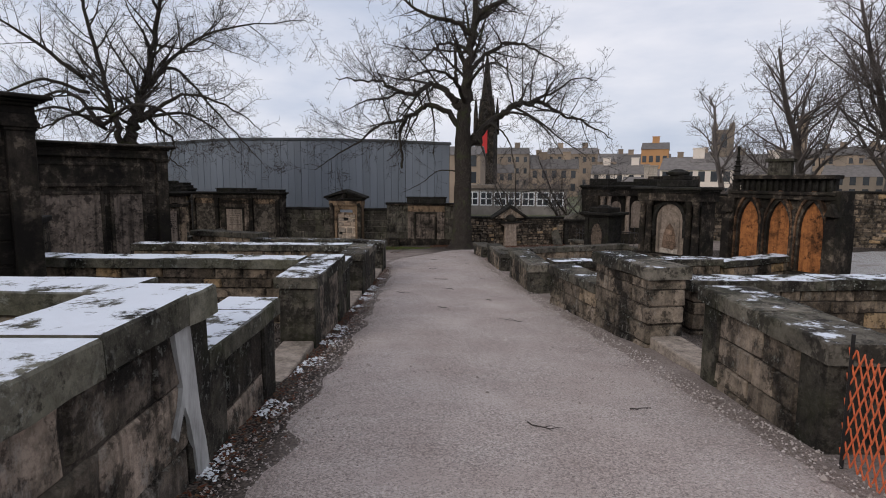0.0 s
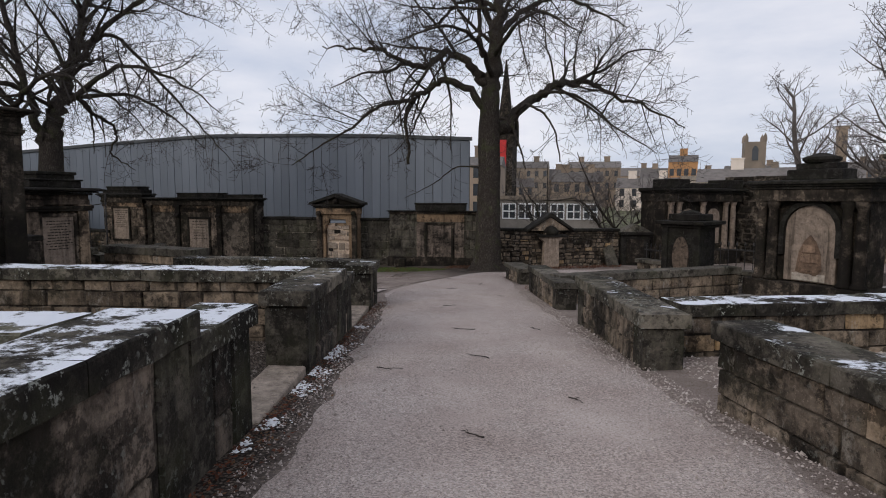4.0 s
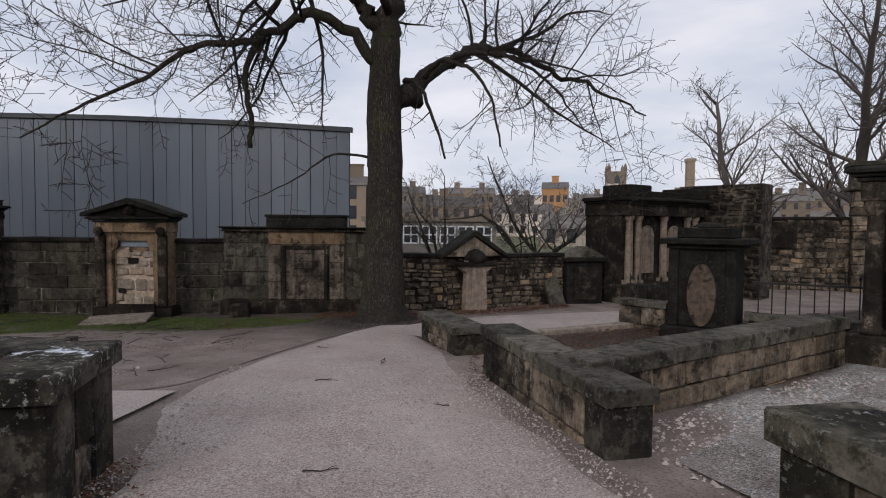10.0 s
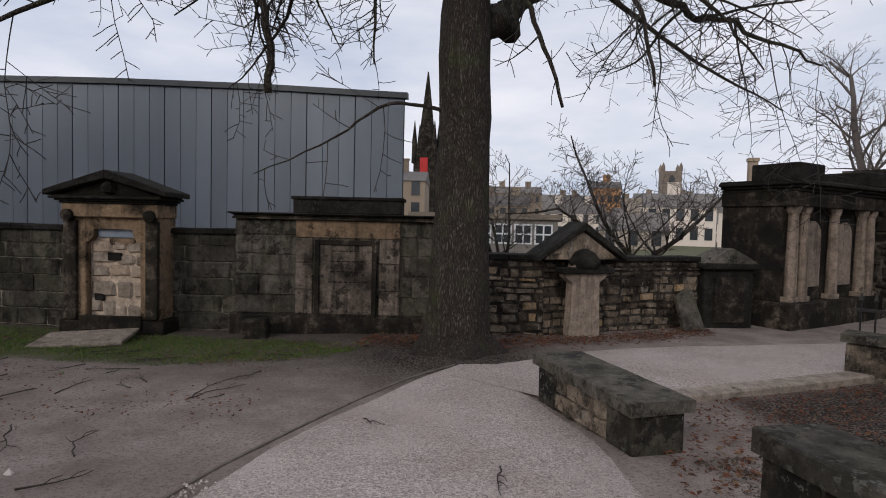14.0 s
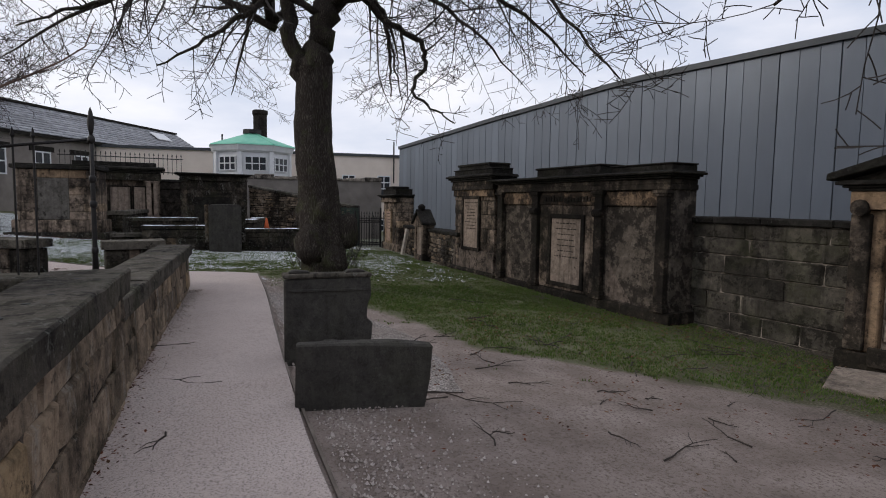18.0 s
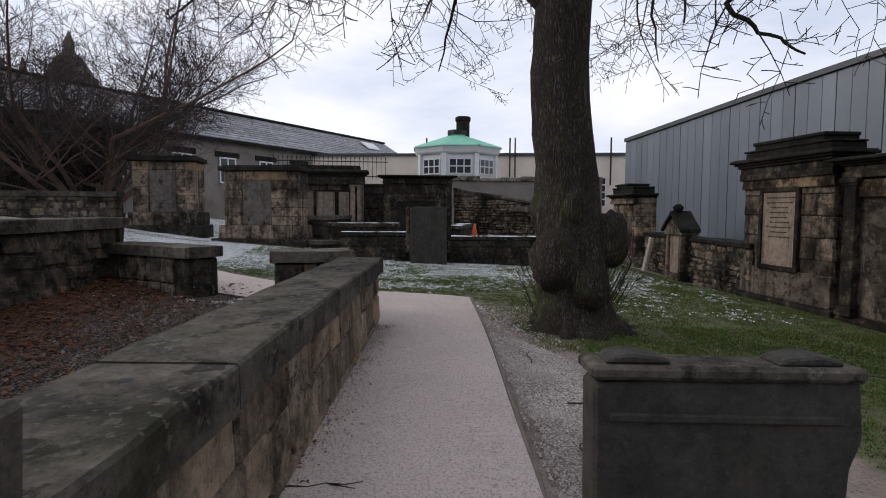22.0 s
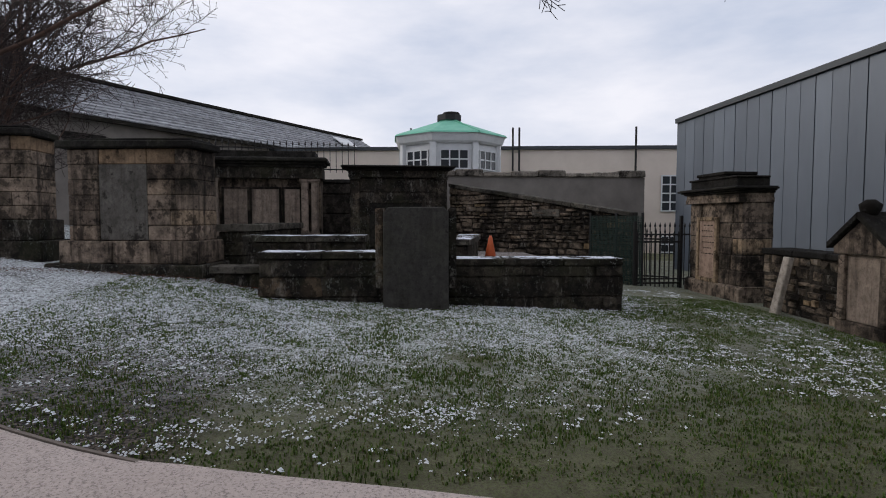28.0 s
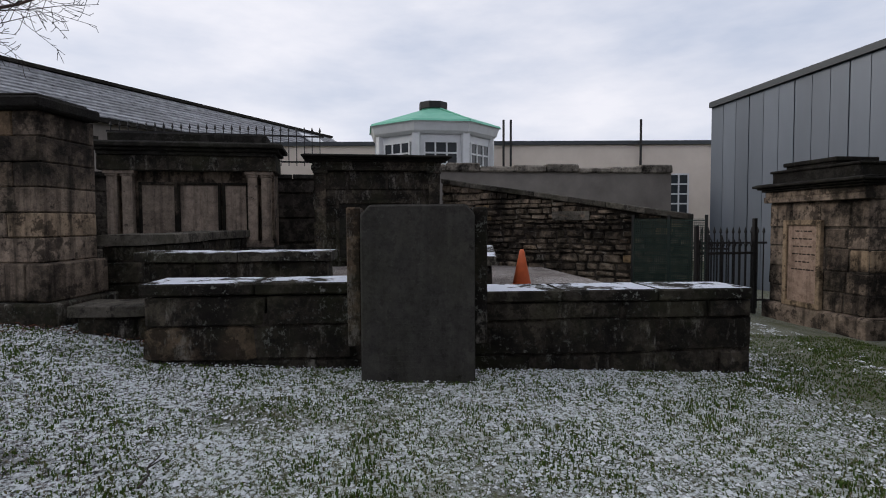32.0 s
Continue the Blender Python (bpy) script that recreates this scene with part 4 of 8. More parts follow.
# pedimented tomb with a rubble-filled doorway
def pediment_tomb():
    w, h = 1.5, 1.78
    t = thing("wall_tomb", "pedimented stone tomb with a doorway blocked by rubble", "tomb", north(-12.75, 23.9, 11))
    part("plinth", Shape().box(-w / 2 - 0.1, w / 2 + 0.1, -0.12, 0.5, -0.3, 0.22).box(-0.5, 0.5, -0.16, -0.1, 0.08, 0.3), M_DARK, t, bevel=0.015, wear=0.01)
    for s in (-1, 1):
        part("jamb", Shape().box(min(s * 0.44, s * 0.75), max(s * 0.44, s * 0.75), -0.06, 0.5, 0.22, h), M_BUFF, t, bevel=0.015, wear=0.01)
        part("pilaster", Shape().box(s * 0.66 - 0.1, s * 0.66 + 0.1, -0.14, -0.05, 0.24, h - 0.05), M_DARK, t, bevel=0.012, wear=0.008)
        part("scroll", Shape().lathe([(0.02, -0.08), (0.09, -0.06), (0.09, 0.06), (0.02, 0.08)], 12), M_DARK, t, m=pose(s * 0.66, -0.16, h + 0.02, 90, 0, 0))
    part("lintel", Shape().prism([(-0.45, 1.4), (-0.38, 1.42), (-0.33, 1.48), (-0.31, 1.6), (0.31, 1.6), (0.33, 1.48), (0.38, 1.42), (0.45, 1.4), (0.45, h), (-0.45, h)], -0.05, 0.3), M_BUFF, t)
    part("backing", Shape().box(-0.44, 0.44, 0.08, 0.4, 0.22, h), M_PALE_RUB, t)
    stones(t, -0.44, 0.44, 0.24, 1.44, 0.05, 0.3, M_WHITE_RUB, 0.21, 0.3, 52, rubble=0.5, gap=0.022)
    part("yellow_stone", Shape().box(-0.12, 0.3, 0.045, 0.1, 1.36, 1.46), M_BUFF, t, bevel=0.01, wear=0.01)
    # holes in the rubble: black blocks paint the shade of their depth
    part("socket_hole", Shape().box(-0.14, 0.08, 0.02, 0.06, 1.12, 1.24), M_BLACK, t, bevel=0.01, wear=0.015)
    part("socket_hole", Shape().box(-0.36, -0.2, 0.02, 0.06, 0.5, 0.62), M_BLACK, t, bevel=0.01, wear=0.015)
    part("blue_grey_slate", Shape().box(-0.3, 0.31, 0.03, 0.08, 1.47, 1.6), M_SLATEBLUE, t, bevel=0.01, wear=0.01)
    e = part("entablature", Shape().box(-w / 2 - 0.02, w / 2 + 0.02, -0.16, 0.5, h, h + 0.2), M_BUFF, t, bevel=0.01, wear=0.006)
    part("cornice", cornice(Shape(), -w / 2, w / 2, -0.16, 0.5, h + 0.2, 0.12, 0.14), M_BLACK, e, bevel=0.008, wear=0.008)
    part("pediment", Shape().prism([(-w / 2 - 0.08, h + 0.32), (w / 2 + 0.08, h + 0.32), (0, h + 0.56)], -0.14, 0.46), M_DARK, t, bevel=0.01)
    for s in (-1, 1):
        pts = [(s * (w / 2 + 0.24), h + 0.31), (s * (w / 2 + 0.24), h + 0.39), (0, h + 0.7), (0, h + 0.57)]
        part("raking_cornice", Shape().prism(pts if s > 0 else pts[::-1], -0.3, 0.5), M_BLACK, t, bevel=0.012, wear=0.01)
    part("carved_head", Shape().lathe([(0.02, 0), (0.1, 0.03), (0.12, 0.12), (0.05, 0.2)], 8), M_DARK, t, m=pose(0, -0.16, h + 0.34, 0, 0, 0))
    return t


M_WHITE_RUB = stone("whitened_rubble", (0.36, 0.315, 0.27), (0.2, 0.168, 0.142), soot_lo=0.6, soot_hi=0.75, vary=0.35, warm=(0.3, 0.22, 0.165), warm_amt=0.25)
M_PALE_RUB = stone("pale_lime", (0.45, 0.38, 0.31), (0.25, 0.2, 0.165), soot_lo=0.6, soot_hi=0.75)
M_SLATEBLUE = simple("blue_slate", (0.16, 0.2, 0.27), (0.25, 0.27, 0.3), 9, 0.7, 0, 0.2)
pediment_tomb()

# triple tomb and its taller neighbour
M_FRIEZE = stone("stained_frieze", (0.3, 0.22, 0.15), (0.14, 0.105, 0.08), soot_lo=0.42, soot_hi=0.54, streak=0.5)
ct = wall_tomb("triple sooty wall tomb with inscribed panels and attic blocks", north(-18.5, 23.28, 4) @ Matrix.Diagonal((1.18, 1, 1, 1)), 4.2, 2.28, 0.55, plinth=0.16, pils=(-2.0, -0.86, 0.76, 1.98), pw=0.17, 
               bays=((-1.9, -0.96, 0.17, 1.72, M_BAY, 0.02), (-0.76, 0.66, 0.17, 1.74, M_ASH, -0.02), (0.86, 1.88, 0.17, 1.72, M_BAY, 0.02)), panels=((-0.42, 0.34, 0.3, 1.5, M_PANEL, 7),), ent=0.28, attic=((-0.85, 0.75, 0.18), (1.0, 2.1, 0.12)), seed=53, cap_mat=M_BLACK)
part("frieze", Shape().box(-2.06, 2.06, -0.04, 0.2, 1.75, 1.98), M_FRIEZE, ct, "frieze with worn carving", bevel=0.008, wear=0.006)
rr = random.Random(9)
for i in range(16):
    x = -0.62 + i * 0.075
    part("carved_letter", Shape().box(x, x + 0.05, -0.06, -0.03, 1.81, 1.81 + rr.uniform(0.07, 0.11)), M_DARK, ct, bevel=0.006, wear=0.01)
for x in (-0.86, 0.76):
    part("bracket", Shape().lathe([(0.02, -0.1), (0.07, -0.08), (0.07, 0.08), (0.02, 0.1)], 10), M_DARK, ct, m=pose(x, -0.1, 1.62, 0, 90, 0), bevel=0.005)
bt = wall_tomb("tall ashlar wall tomb with a long inscription", north(-22.25, 23.05, 2), 2.15, 2.35, 0.55, plinth=0.1, pils=(), panels=((-0.5, 0.3, 0.62, 1.78, M_PANEL, 9),), block_mat=M_ASH, ent=0.36, out=0.14, attic=((-1.0, 1.0, 0.14), (-0.75, 0.85, 0.26)), seed=54, cap_mat=M_BLACK, course=0.32, length=0.55)
part("base_slab", Shape().box(-1.08, 1.08, -0.03, 0.2, 0.1, 0.56), M_BAY, bt, "plain dark lower wall", bevel=0.01, wear=0.006)
part("frieze", Shape().box(-1.08, 1.08, -0.05, 0.2, 1.84, 2.04), M_FRIEZE, bt, "frieze with worn carving", bevel=0.008, wear=0.02)


def stele(m):
    t = thing("gravestone", "small sandstone grave marker with a gabled black cap", "gravestone", m)
    part("base", Shape().box(-0.42, 0.42, -0.1, 0.3, -0.2, 0.16), M_ASH, t, bevel=0.015, wear=0.01)
    part("shaft", Shape().box(-0.33, 0.33, -0.04, 0.24, 0.16, 1.0), M_PANEL, t, bevel=0.01, wear=0.008)
    for s in (-1, 1):
        part("jamb", Shape().box(min(s * 0.29, s * 0.4), max(s * 0.29, s * 0.4), -0.1, 0.24, 0.16, 0.98), M_ASH, t, bevel=0.012, wear=0.008)
    part("gable", Shape().prism([(-0.46, 0.99), (0.46, 0.99), (0.46, 1.08), (0, 1.42), (-0.46, 1.08)], -0.12, 0.28), M_ASH, t, bevel=0.012)
    for s in (-1, 1):
        pts = [(s * 0.52, 1.05), (s * 0.52, 1.13), (0, 1.52), (0, 1.43)]
        part("raking_cap", Shape().prism(pts if s > 0 else pts[::-1], -0.18, 0.3), M_BLACK, t, bevel=0.01)
    part("finial", Shape().lathe([(0.05, 1.45), (0.11, 1.52), (0.13, 1.6), (0.05, 1.66)], 8), M_BLACK, t, smooth=True)
    return t


stele(north(-25.95, 23.05, -2))
M_PINK = stone("pinkish_panel_stone", (0.4, 0.3, 0.245), (0.28, 0.205, 0.165), soot_lo=0.6, soot_hi=0.8, streak=0.35, vary=0.1)
wall_tomb("sooty ashlar wall tomb with a pinkish panel beside the gate", north(-29.85, 23.3, 0) @ Matrix.Diagonal((1, 1, 0.92, 1)), 1.8, 2.15, 0.6, mat=M_ASH, block_mat=M_ASH, panels=((-0.46, 0.1, 0.35, 1.5, M_PINK, 6),), ent=0.3, out=0.13, attic=((-0.78, 0.8, 0.2), (-0.5, 0.42, 0.3)), seed=55, cap_mat=M_BLACK, course=0.3, length=0.45)
solid("leaning_slab", Shape().box(-0.07, 0.07, -0.05, 0.05, 0, 0.95), M_WHITE_STONE, "pale broken slab leaning on the rubble wall", "slab", pose(-27.6, 22.98, ground_z(-27.6, 22.98) - 0.03, -10, 5, 4), bevel=0.012, wear=0.02)
solid("ground_slab", Shape().box(-0.62, 0.62, -0.4, 0.4, 0, 0.06), M_KERB, "flat pale slab propped before the blocked tomb", "slab", pose(-12.55, 23.1, ground_z(-12.55, 23.1) + 0.03, 4, -2, 24), bevel=0.01, wear=0.015)


# stones before the rubble wall
def gable_stone():
    t = thing("wall_monument", "gabled wall monument with a worn shaped headstone", "monument", pose(-5.3, 25.55, ground_z(-5.3, 25.6), 0, 0, 33))
    part("headstone", Shape().prism([(-0.3, -0.1), (0.3, -0.1), (0.26, 0.9), (0.4, 1.0), (0.42, 1.08), (0.26, 1.12), (0.2, 1.3), (0.06, 1.42), (-0.06, 1.42), (-0.2, 1.3), (-0.26, 1.12), (-0.42, 1.08), (-0.4, 1.0), (-0.26, 0.9)], -0.14, 0.06), M_PANEL, t, bevel=0.012, wear=0.01)
    part("cap_ball", Shape().lathe([(0.04, 1.12), (0.24, 1.16), (0.27, 1.26), (0.17, 1.4), (0.03, 1.46)], 12), M_BLACK, t, m=pose(0, -0.05, 0, 0, 0, 0), smooth=True)
    part("ledge", Shape().box(-0.5, 0.5, -0.22, 0.05, 1.06, 1.16), M_BLACK, t, bevel=0.015, wear=0.008)
    part("gable_wall", Shape().prism([(-0.74, 1.28), (0.74, 1.28), (0, 1.74)], 0.0, 0.36), M_RUBBLE, t)
    for s in (-1, 1):
        pts = [(s * 0.86, 1.25), (s * 0.86, 1.34), (0, 1.9), (0, 1.76)]
        part("raking_coping", Shape().prism(pts if s > 0 else pts[::-1], -0.08, 0.44), M_BLACK, t, bevel=0.015, wear=0.012)
    return t


gable_stone()
solid("leaning_headstone", Shape().prism([(-0.22, 0), (0.22, 0), (0.2, 0.75), (0.05, 0.82), (-0.18, 0.72)], -0.05, 0.05), M_COPE_BARE, "narrow grey headstone leaning on the wall", "headstone", pose(-3.25, 26.75, ground_z(-3.25, 26.75) - 0.05, -14, -12, 30), bevel=0.012, wear=0.01)


def small_tomb(m):
    t = thing("wall_tomb", "small black gabled tomb in the corner of the wall", "tomb", m)
    part("body", Shape().box(-0.5, 0.5, 0, 0.5, -0.2, 1.1), M_BLACK, t, bevel=0.015, wear=0.01)
    part("slab", Shape().box(-0.3, 0.3, -0.05, 0.02, 0.1, 0.95), M_DARK, t, bevel=0.01)
    part("ledge", Shape().box(-0.6, 0.6, -0.12, 0.55, 1.1, 1.2), M_BLACK, t, bevel=0.02, wear=0.01)
    part("gable", Shape().prism([(-0.58, 1.2), (0.58, 1.2), (0.3, 1.36), (0, 1.5), (-0.3, 1.36)], -0.06, 0.5), M_COPE_BARE, t, bevel=0.015, wear=0.01)
    return t


small_tomb(pose(-2.55, 27.35, ground_z(-2.5, 27.3), 0, 0, 20))

# ---- east row of monuments ----
def pointed(x0, x1, z0, zs, k=7):
    """Outline of a pointed arch, anticlockwise from the lower left."""
    w = x1 - x0
    right = [(x0 + w * math.cos(a), zs + w * math.sin(a)) for a in np.linspace(0, math.pi / 3, k)]
    left = [(x1 - w * math.cos(a), zs + w * math.sin(a)) for a in np.linspace(math.pi / 3, 0, k)][1:]
    return [(x0, z0), (x1, z0)] + right + left


def arch_frame(x0, x1, z0, zs, t, k=7):
    """Outline pairs for a moulding of width t round a pointed arch."""
    inner = pointed(x0, x1, z0, zs, k)
    outer = pointed(x0 - t, x1 + t, z0, zs, k)
    return inner[1:] + inner[:1], outer[1:] + outer[:1]


def ring(sh, inner, outer, y0, y1):
    n = len(inner)
    v = [(x, y0, z) for x, z in inner] + [(x, y0, z) for x, z in outer] + [(x, y1, z) for x, z in inner] + [(x, y1, z) for x, z in outer]
    f = []
    for i in range(n - 1):
        f += [(i, i + 1, n + i + 1, n + i), (n + i, n + i + 1, 3 * n + i + 1, 3 * n + i), (2 * n + i + 1, 2 * n + i, 3 * n + i, 3 * n + i + 1), (i + 1, i, 2 * n + i, 2 * n + i + 1)]
    return sh.add(v, f)


def gothic_tomb():
    w, h = 3.9, 2.45
    t = thing("gothic_tomb", "gothic wall tomb with three orange arched panels", "tomb", pose(3.65, 17.25, -0.98, 0, 0, -43) @ Matrix.Diagonal((0.7, 1, 0.98, 1)))
    part("plinth", Shape().box(-w / 2 - 0.15, w / 2 + 0.15, -0.3, 0.6, -0.3, 0.25), M_DARK, t, bevel=0.02, wear=0.01)
    part("backing", Shape().box(-w / 2, w / 2, 0.1, 0.6, 0.25, h - 0.2), M_ORANGE, t)
    for i, cx in enumerate((-1.18, 0.0, 1.18)):
        part("arched_panel", Shape().prism(pointed(cx - 0.42, cx + 0.42, 0.25, 1.35), 0.04, 0.12), M_ORANGE, t)
        a, b = arch_frame(cx - 0.42, cx + 0.42, 0.25, 1.35, 0.09)
        part("arch_moulding", ring(Shape(), a, b, -0.08, 0.12), M_DARK, t)
        a, b = arch_frame(cx - 0.5, cx + 0.5, 0.25, 1.38, 0.06)
        part("hood_moulding", ring(Shape(), a, b, -0.14, 0.1), M_OSTONE, t)
    for cx in (-0.59, 0.59):
        part("shaft", Shape().lathe([(0.1, 0.25), (0.1, 0.32), (0.055, 0.36), (0.055, 1.7), (0.09, 1.78), (0.09, 1.86)], 8, cx, -0.1), M_DARK, t, smooth=True)
    sp = Shape()
    for cx in (-1.77, -0.59, 0.59, 1.77):
        sp.prism([(cx - 0.16, 1.75), (cx + 0.16, 1.75), (cx + 0.34, 2.12), (cx - 0.34, 2.12)], 0.0, 0.2)
    part("spandrel", sp, M_DARK, t)
    e = part("string_course", Shape().box(-w / 2, w / 2, -0.14, 0.6, 2.12, 2.24).box(-w / 2, w / 2, -0.2, 0.6, 2.24, 2.32), M_DARK, t, bevel=0.012, wear=0.008)
    par = part("parapet_rail", Shape().box(-w / 2 + 0.1, w / 2 - 0.1, -0.12, 0.32, h + 0.2, h + 0.3), M_DARK, t, bevel=0.01)
    part("parapet_wall", Shape().box(-w / 2 + 0.22, w / 2 - 0.22, 0.1, 0.28, 2.32, h + 0.2), M_BLACK, t)
    for i in range(15):
        x = -w / 2 + 0.3 + i * (w - 0.6) / 14
        part("baluster", Shape().box(x - 0.05, x + 0.05, 0.02, 0.16, 2.32, h + 0.2), M_BLACK, par, bevel=0.01)
    for s in (-1, 1):
        b = part("buttress", Shape().box(s * w / 2 - 0.18, s * w / 2 + 0.18, -0.3, 0.6, 0.2, 1.5).along([(-0.3, 1.5), (0.6, 1.5), (0.6, 1.75), (-0.12, 1.75)], s * w / 2 - 0.18, s * w / 2 + 0.18).box(s * w / 2 - 0.14, s * w / 2 + 0.14, -0.12, 0.55, 1.75, 2.35), M_DARK, t, bevel=0.015, wear=0.01)
        part("gablet", Shape().prism([(s * w / 2 - 0.2, 1.72), (s * w / 2 + 0.2, 1.72), (s * w / 2, 2.05)], -0.34, -0.05), M_DARK, b, bevel=0.01)
        if s > 0:
            continue
        top = 3.6
        pin = part("pinnacle", Shape().lathe([(0.17, 2.35), (0.17, 2.55), (0.2, 2.58), (0.15, 2.64), (0.04, top - 0.12), (0.08, top - 0.08), (0.02, top)], 4, s * w / 2, 0.1), M_BLACK, t)
        for k in range(5):
            z = 2.72 + k * (top - 2.95) / 5
            r = 0.16 * (1 - k / 6)
            part("crocket", Shape().lathe([(r * 0.6, z), (r + 0.04, z + 0.04), (r * 0.5, z + 0.08)], 6, s * w / 2, 0.1), M_BLACK, pin)
    return t


M_OSTONE = stone("brown_stone", (0.2, 0.12, 0.07), (0.1, 0.065, 0.045), soot_lo=0.42, soot_hi=0.6, vary=0.1)
gothic_tomb()


def round_arch(x0, x1, z0, zs, k=10):
    r, c = (x1 - x0) / 2, (x0 + x1) / 2
    return [(x0, z0), (x1, z0)] + [(c + r * math.cos(a), zs + r * math.sin(a)) for a in np.linspace(0, math.pi, k)]


M_ORANGE_CORE = stone("broken_core_stone", (0.24, 0.17, 0.125), (0.13, 0.095, 0.075), soot_lo=0.55, soot_hi=0.72)


def niche_tomb():
    w, h = 2.3, 2.5
    t = thing("wall_tomb", "pillared tomb with a pale arched niche and an urn", "tomb", pose(1.15, 19.85, -1.13, 0, 0, -41))
    part("plinth", Shape().box(-w / 2 - 0.12, w / 2 + 0.12, -0.35, 0.7, -0.3, 0.32), M_DARK, t, bevel=0.02, wear=0.01)
    part("body", Shape().box(-w / 2 + 0.1, w / 2 - 0.1, 0.0, 0.7, 0.32, 2.05), M_DARK, t, bevel=0.01)
    part("arch_stone", Shape().prism(round_arch(-0.52, 0.52, 0.34, 1.45), -0.06, 0.02), M_PANEL, t, bevel=0.01)
    part("niche_panel", Shape().prism(round_arch(-0.36, 0.36, 0.36, 1.4), -0.075, -0.05), M_PANEL, t)
    part("hood", ring(Shape(), *[q[1:] + q[:1] for q in (round_arch(-0.52, 0.52, 0.9, 1.45), round_arch(-0.62, 0.62, 0.9, 1.45))], -0.14, 0.0), M_BLACK, t)
    part("exposed_core", Shape().prism([(-0.26, 0.56), (-0.1, 0.5), (0.16, 0.48), (0.27, 0.6), (0.24, 0.95), (0.14, 1.2), (0.02, 1.34), (-0.1, 1.22), (-0.2, 0.98)], -0.085, -0.07), M_ORANGE_CORE, t, "brownish core where the facing has broken away")
    for z0, z1, a, b in ((0.54, 0.74, -0.2, 0.2), (0.75, 0.95, -0.16, 0.04), (0.75, 0.95, 0.05, 0.2), (0.96, 1.14, -0.12, 0.13)):
        part("core_stone", Shape().box(a, b, -0.1, -0.08, z0, z1 - 0.01), M_ORANGE_CORE, t, bevel=0.012, wear=0.012)
    part("loose_rubble", Shape().box(-0.33, 0.34, -0.09, -0.07, 0.36, 0.52), M_WHITE_STONE, t, bevel=0.01, wear=0.012)
    for x in (-1.0, -0.74, 0.74, 1.0):
        part("column", Shape().lathe([(0.15, 0.32), (0.15, 0.38), (0.11, 0.42), (0.105, 1.2), (0.09, 1.88), (0.13, 1.94), (0.14, 2.05)], 12, x, -0.16), M_DARK, t, smooth=True)
    e = part("entablature", Shape().box(-w / 2, w / 2, -0.28, 0.7, 2.05, 2.3), M_DARK, t, bevel=0.01)
    part("cornice", cornice(Shape(), -w / 2, w / 2, -0.28, 0.7, 2.3, 0.2, 0.16), M_BLACK, e, bevel=0.01, wear=0.01)
    part("attic_block", Shape().box(-0.55, 0.55, -0.1, 0.5, 2.5, 2.72).box(-0.4, 0.4, -0.02, 0.42, 2.72, 2.86), M_BLACK, t, bevel=0.02, wear=0.012)
    part("sarcophagus", Shape().lathe([(0.3, 2.86), (0.36, 2.92), (0.36, 2.97), (0.1, 3.06)], 10, 0, 0.2), M_BLACK, t)
    return t


niche_tomb()


M_DARK_OV = stone("worn_oval_stone", (0.12, 0.095, 0.077), (0.055, 0.045, 0.038), soot_lo=0.5, soot_hi=0.72, streak=0.4)


def urn_tomb():
    t = thing("pedestal_tomb", "black square pedestal tomb with a tall oval panel", "tomb", pose(-1.05, 22.55, -1.24, 0, 0, -30))
    part("plinth", Shape().box(-0.62, 0.62, -0.62, 0.62, -0.2, 0.14), M_BLACK, t, bevel=0.02, wear=0.01)
    part("shaft", Shape().box(-0.47, 0.47, -0.47, 0.47, 0.14, 1.5), M_BLACK, t, bevel=0.02, wear=0.01)
    ov = [(0.225 * math.cos(a), 0.68 + 0.52 * math.sin(a)) for a in np.linspace(0, 2 * math.pi, 24, endpoint=False)]
    part("oval_panel", Shape().prism(ov, -0.5, -0.46), M_DARK_OV, t, "worn grey oval panel", bevel=0.008)
    for s in (-1, 1):
        part("corner_pilaster", Shape().box(s * 0.44 - 0.08, s * 0.44 + 0.08, -0.52, -0.36, 0.14, 1.44), M_BLACK, t, bevel=0.012, wear=0.008)
    part("cornice", Shape().box(-0.55, 0.55, -0.55, 0.55, 1.44, 1.52).box(-0.66, 0.66, -0.66, 0.66, 1.52, 1.62), M_BLACK, t, bevel=0.015, wear=0.01)
    part("cap", Shape().box(-0.42, 0.42, -0.42, 0.42, 1.62, 1.8).lathe([(0.3, 1.8), (0.2, 1.86), (0.03, 1.9)], 10), M_BLACK, t, bevel=0.02, wear=0.012)
    return t


urn_tomb()


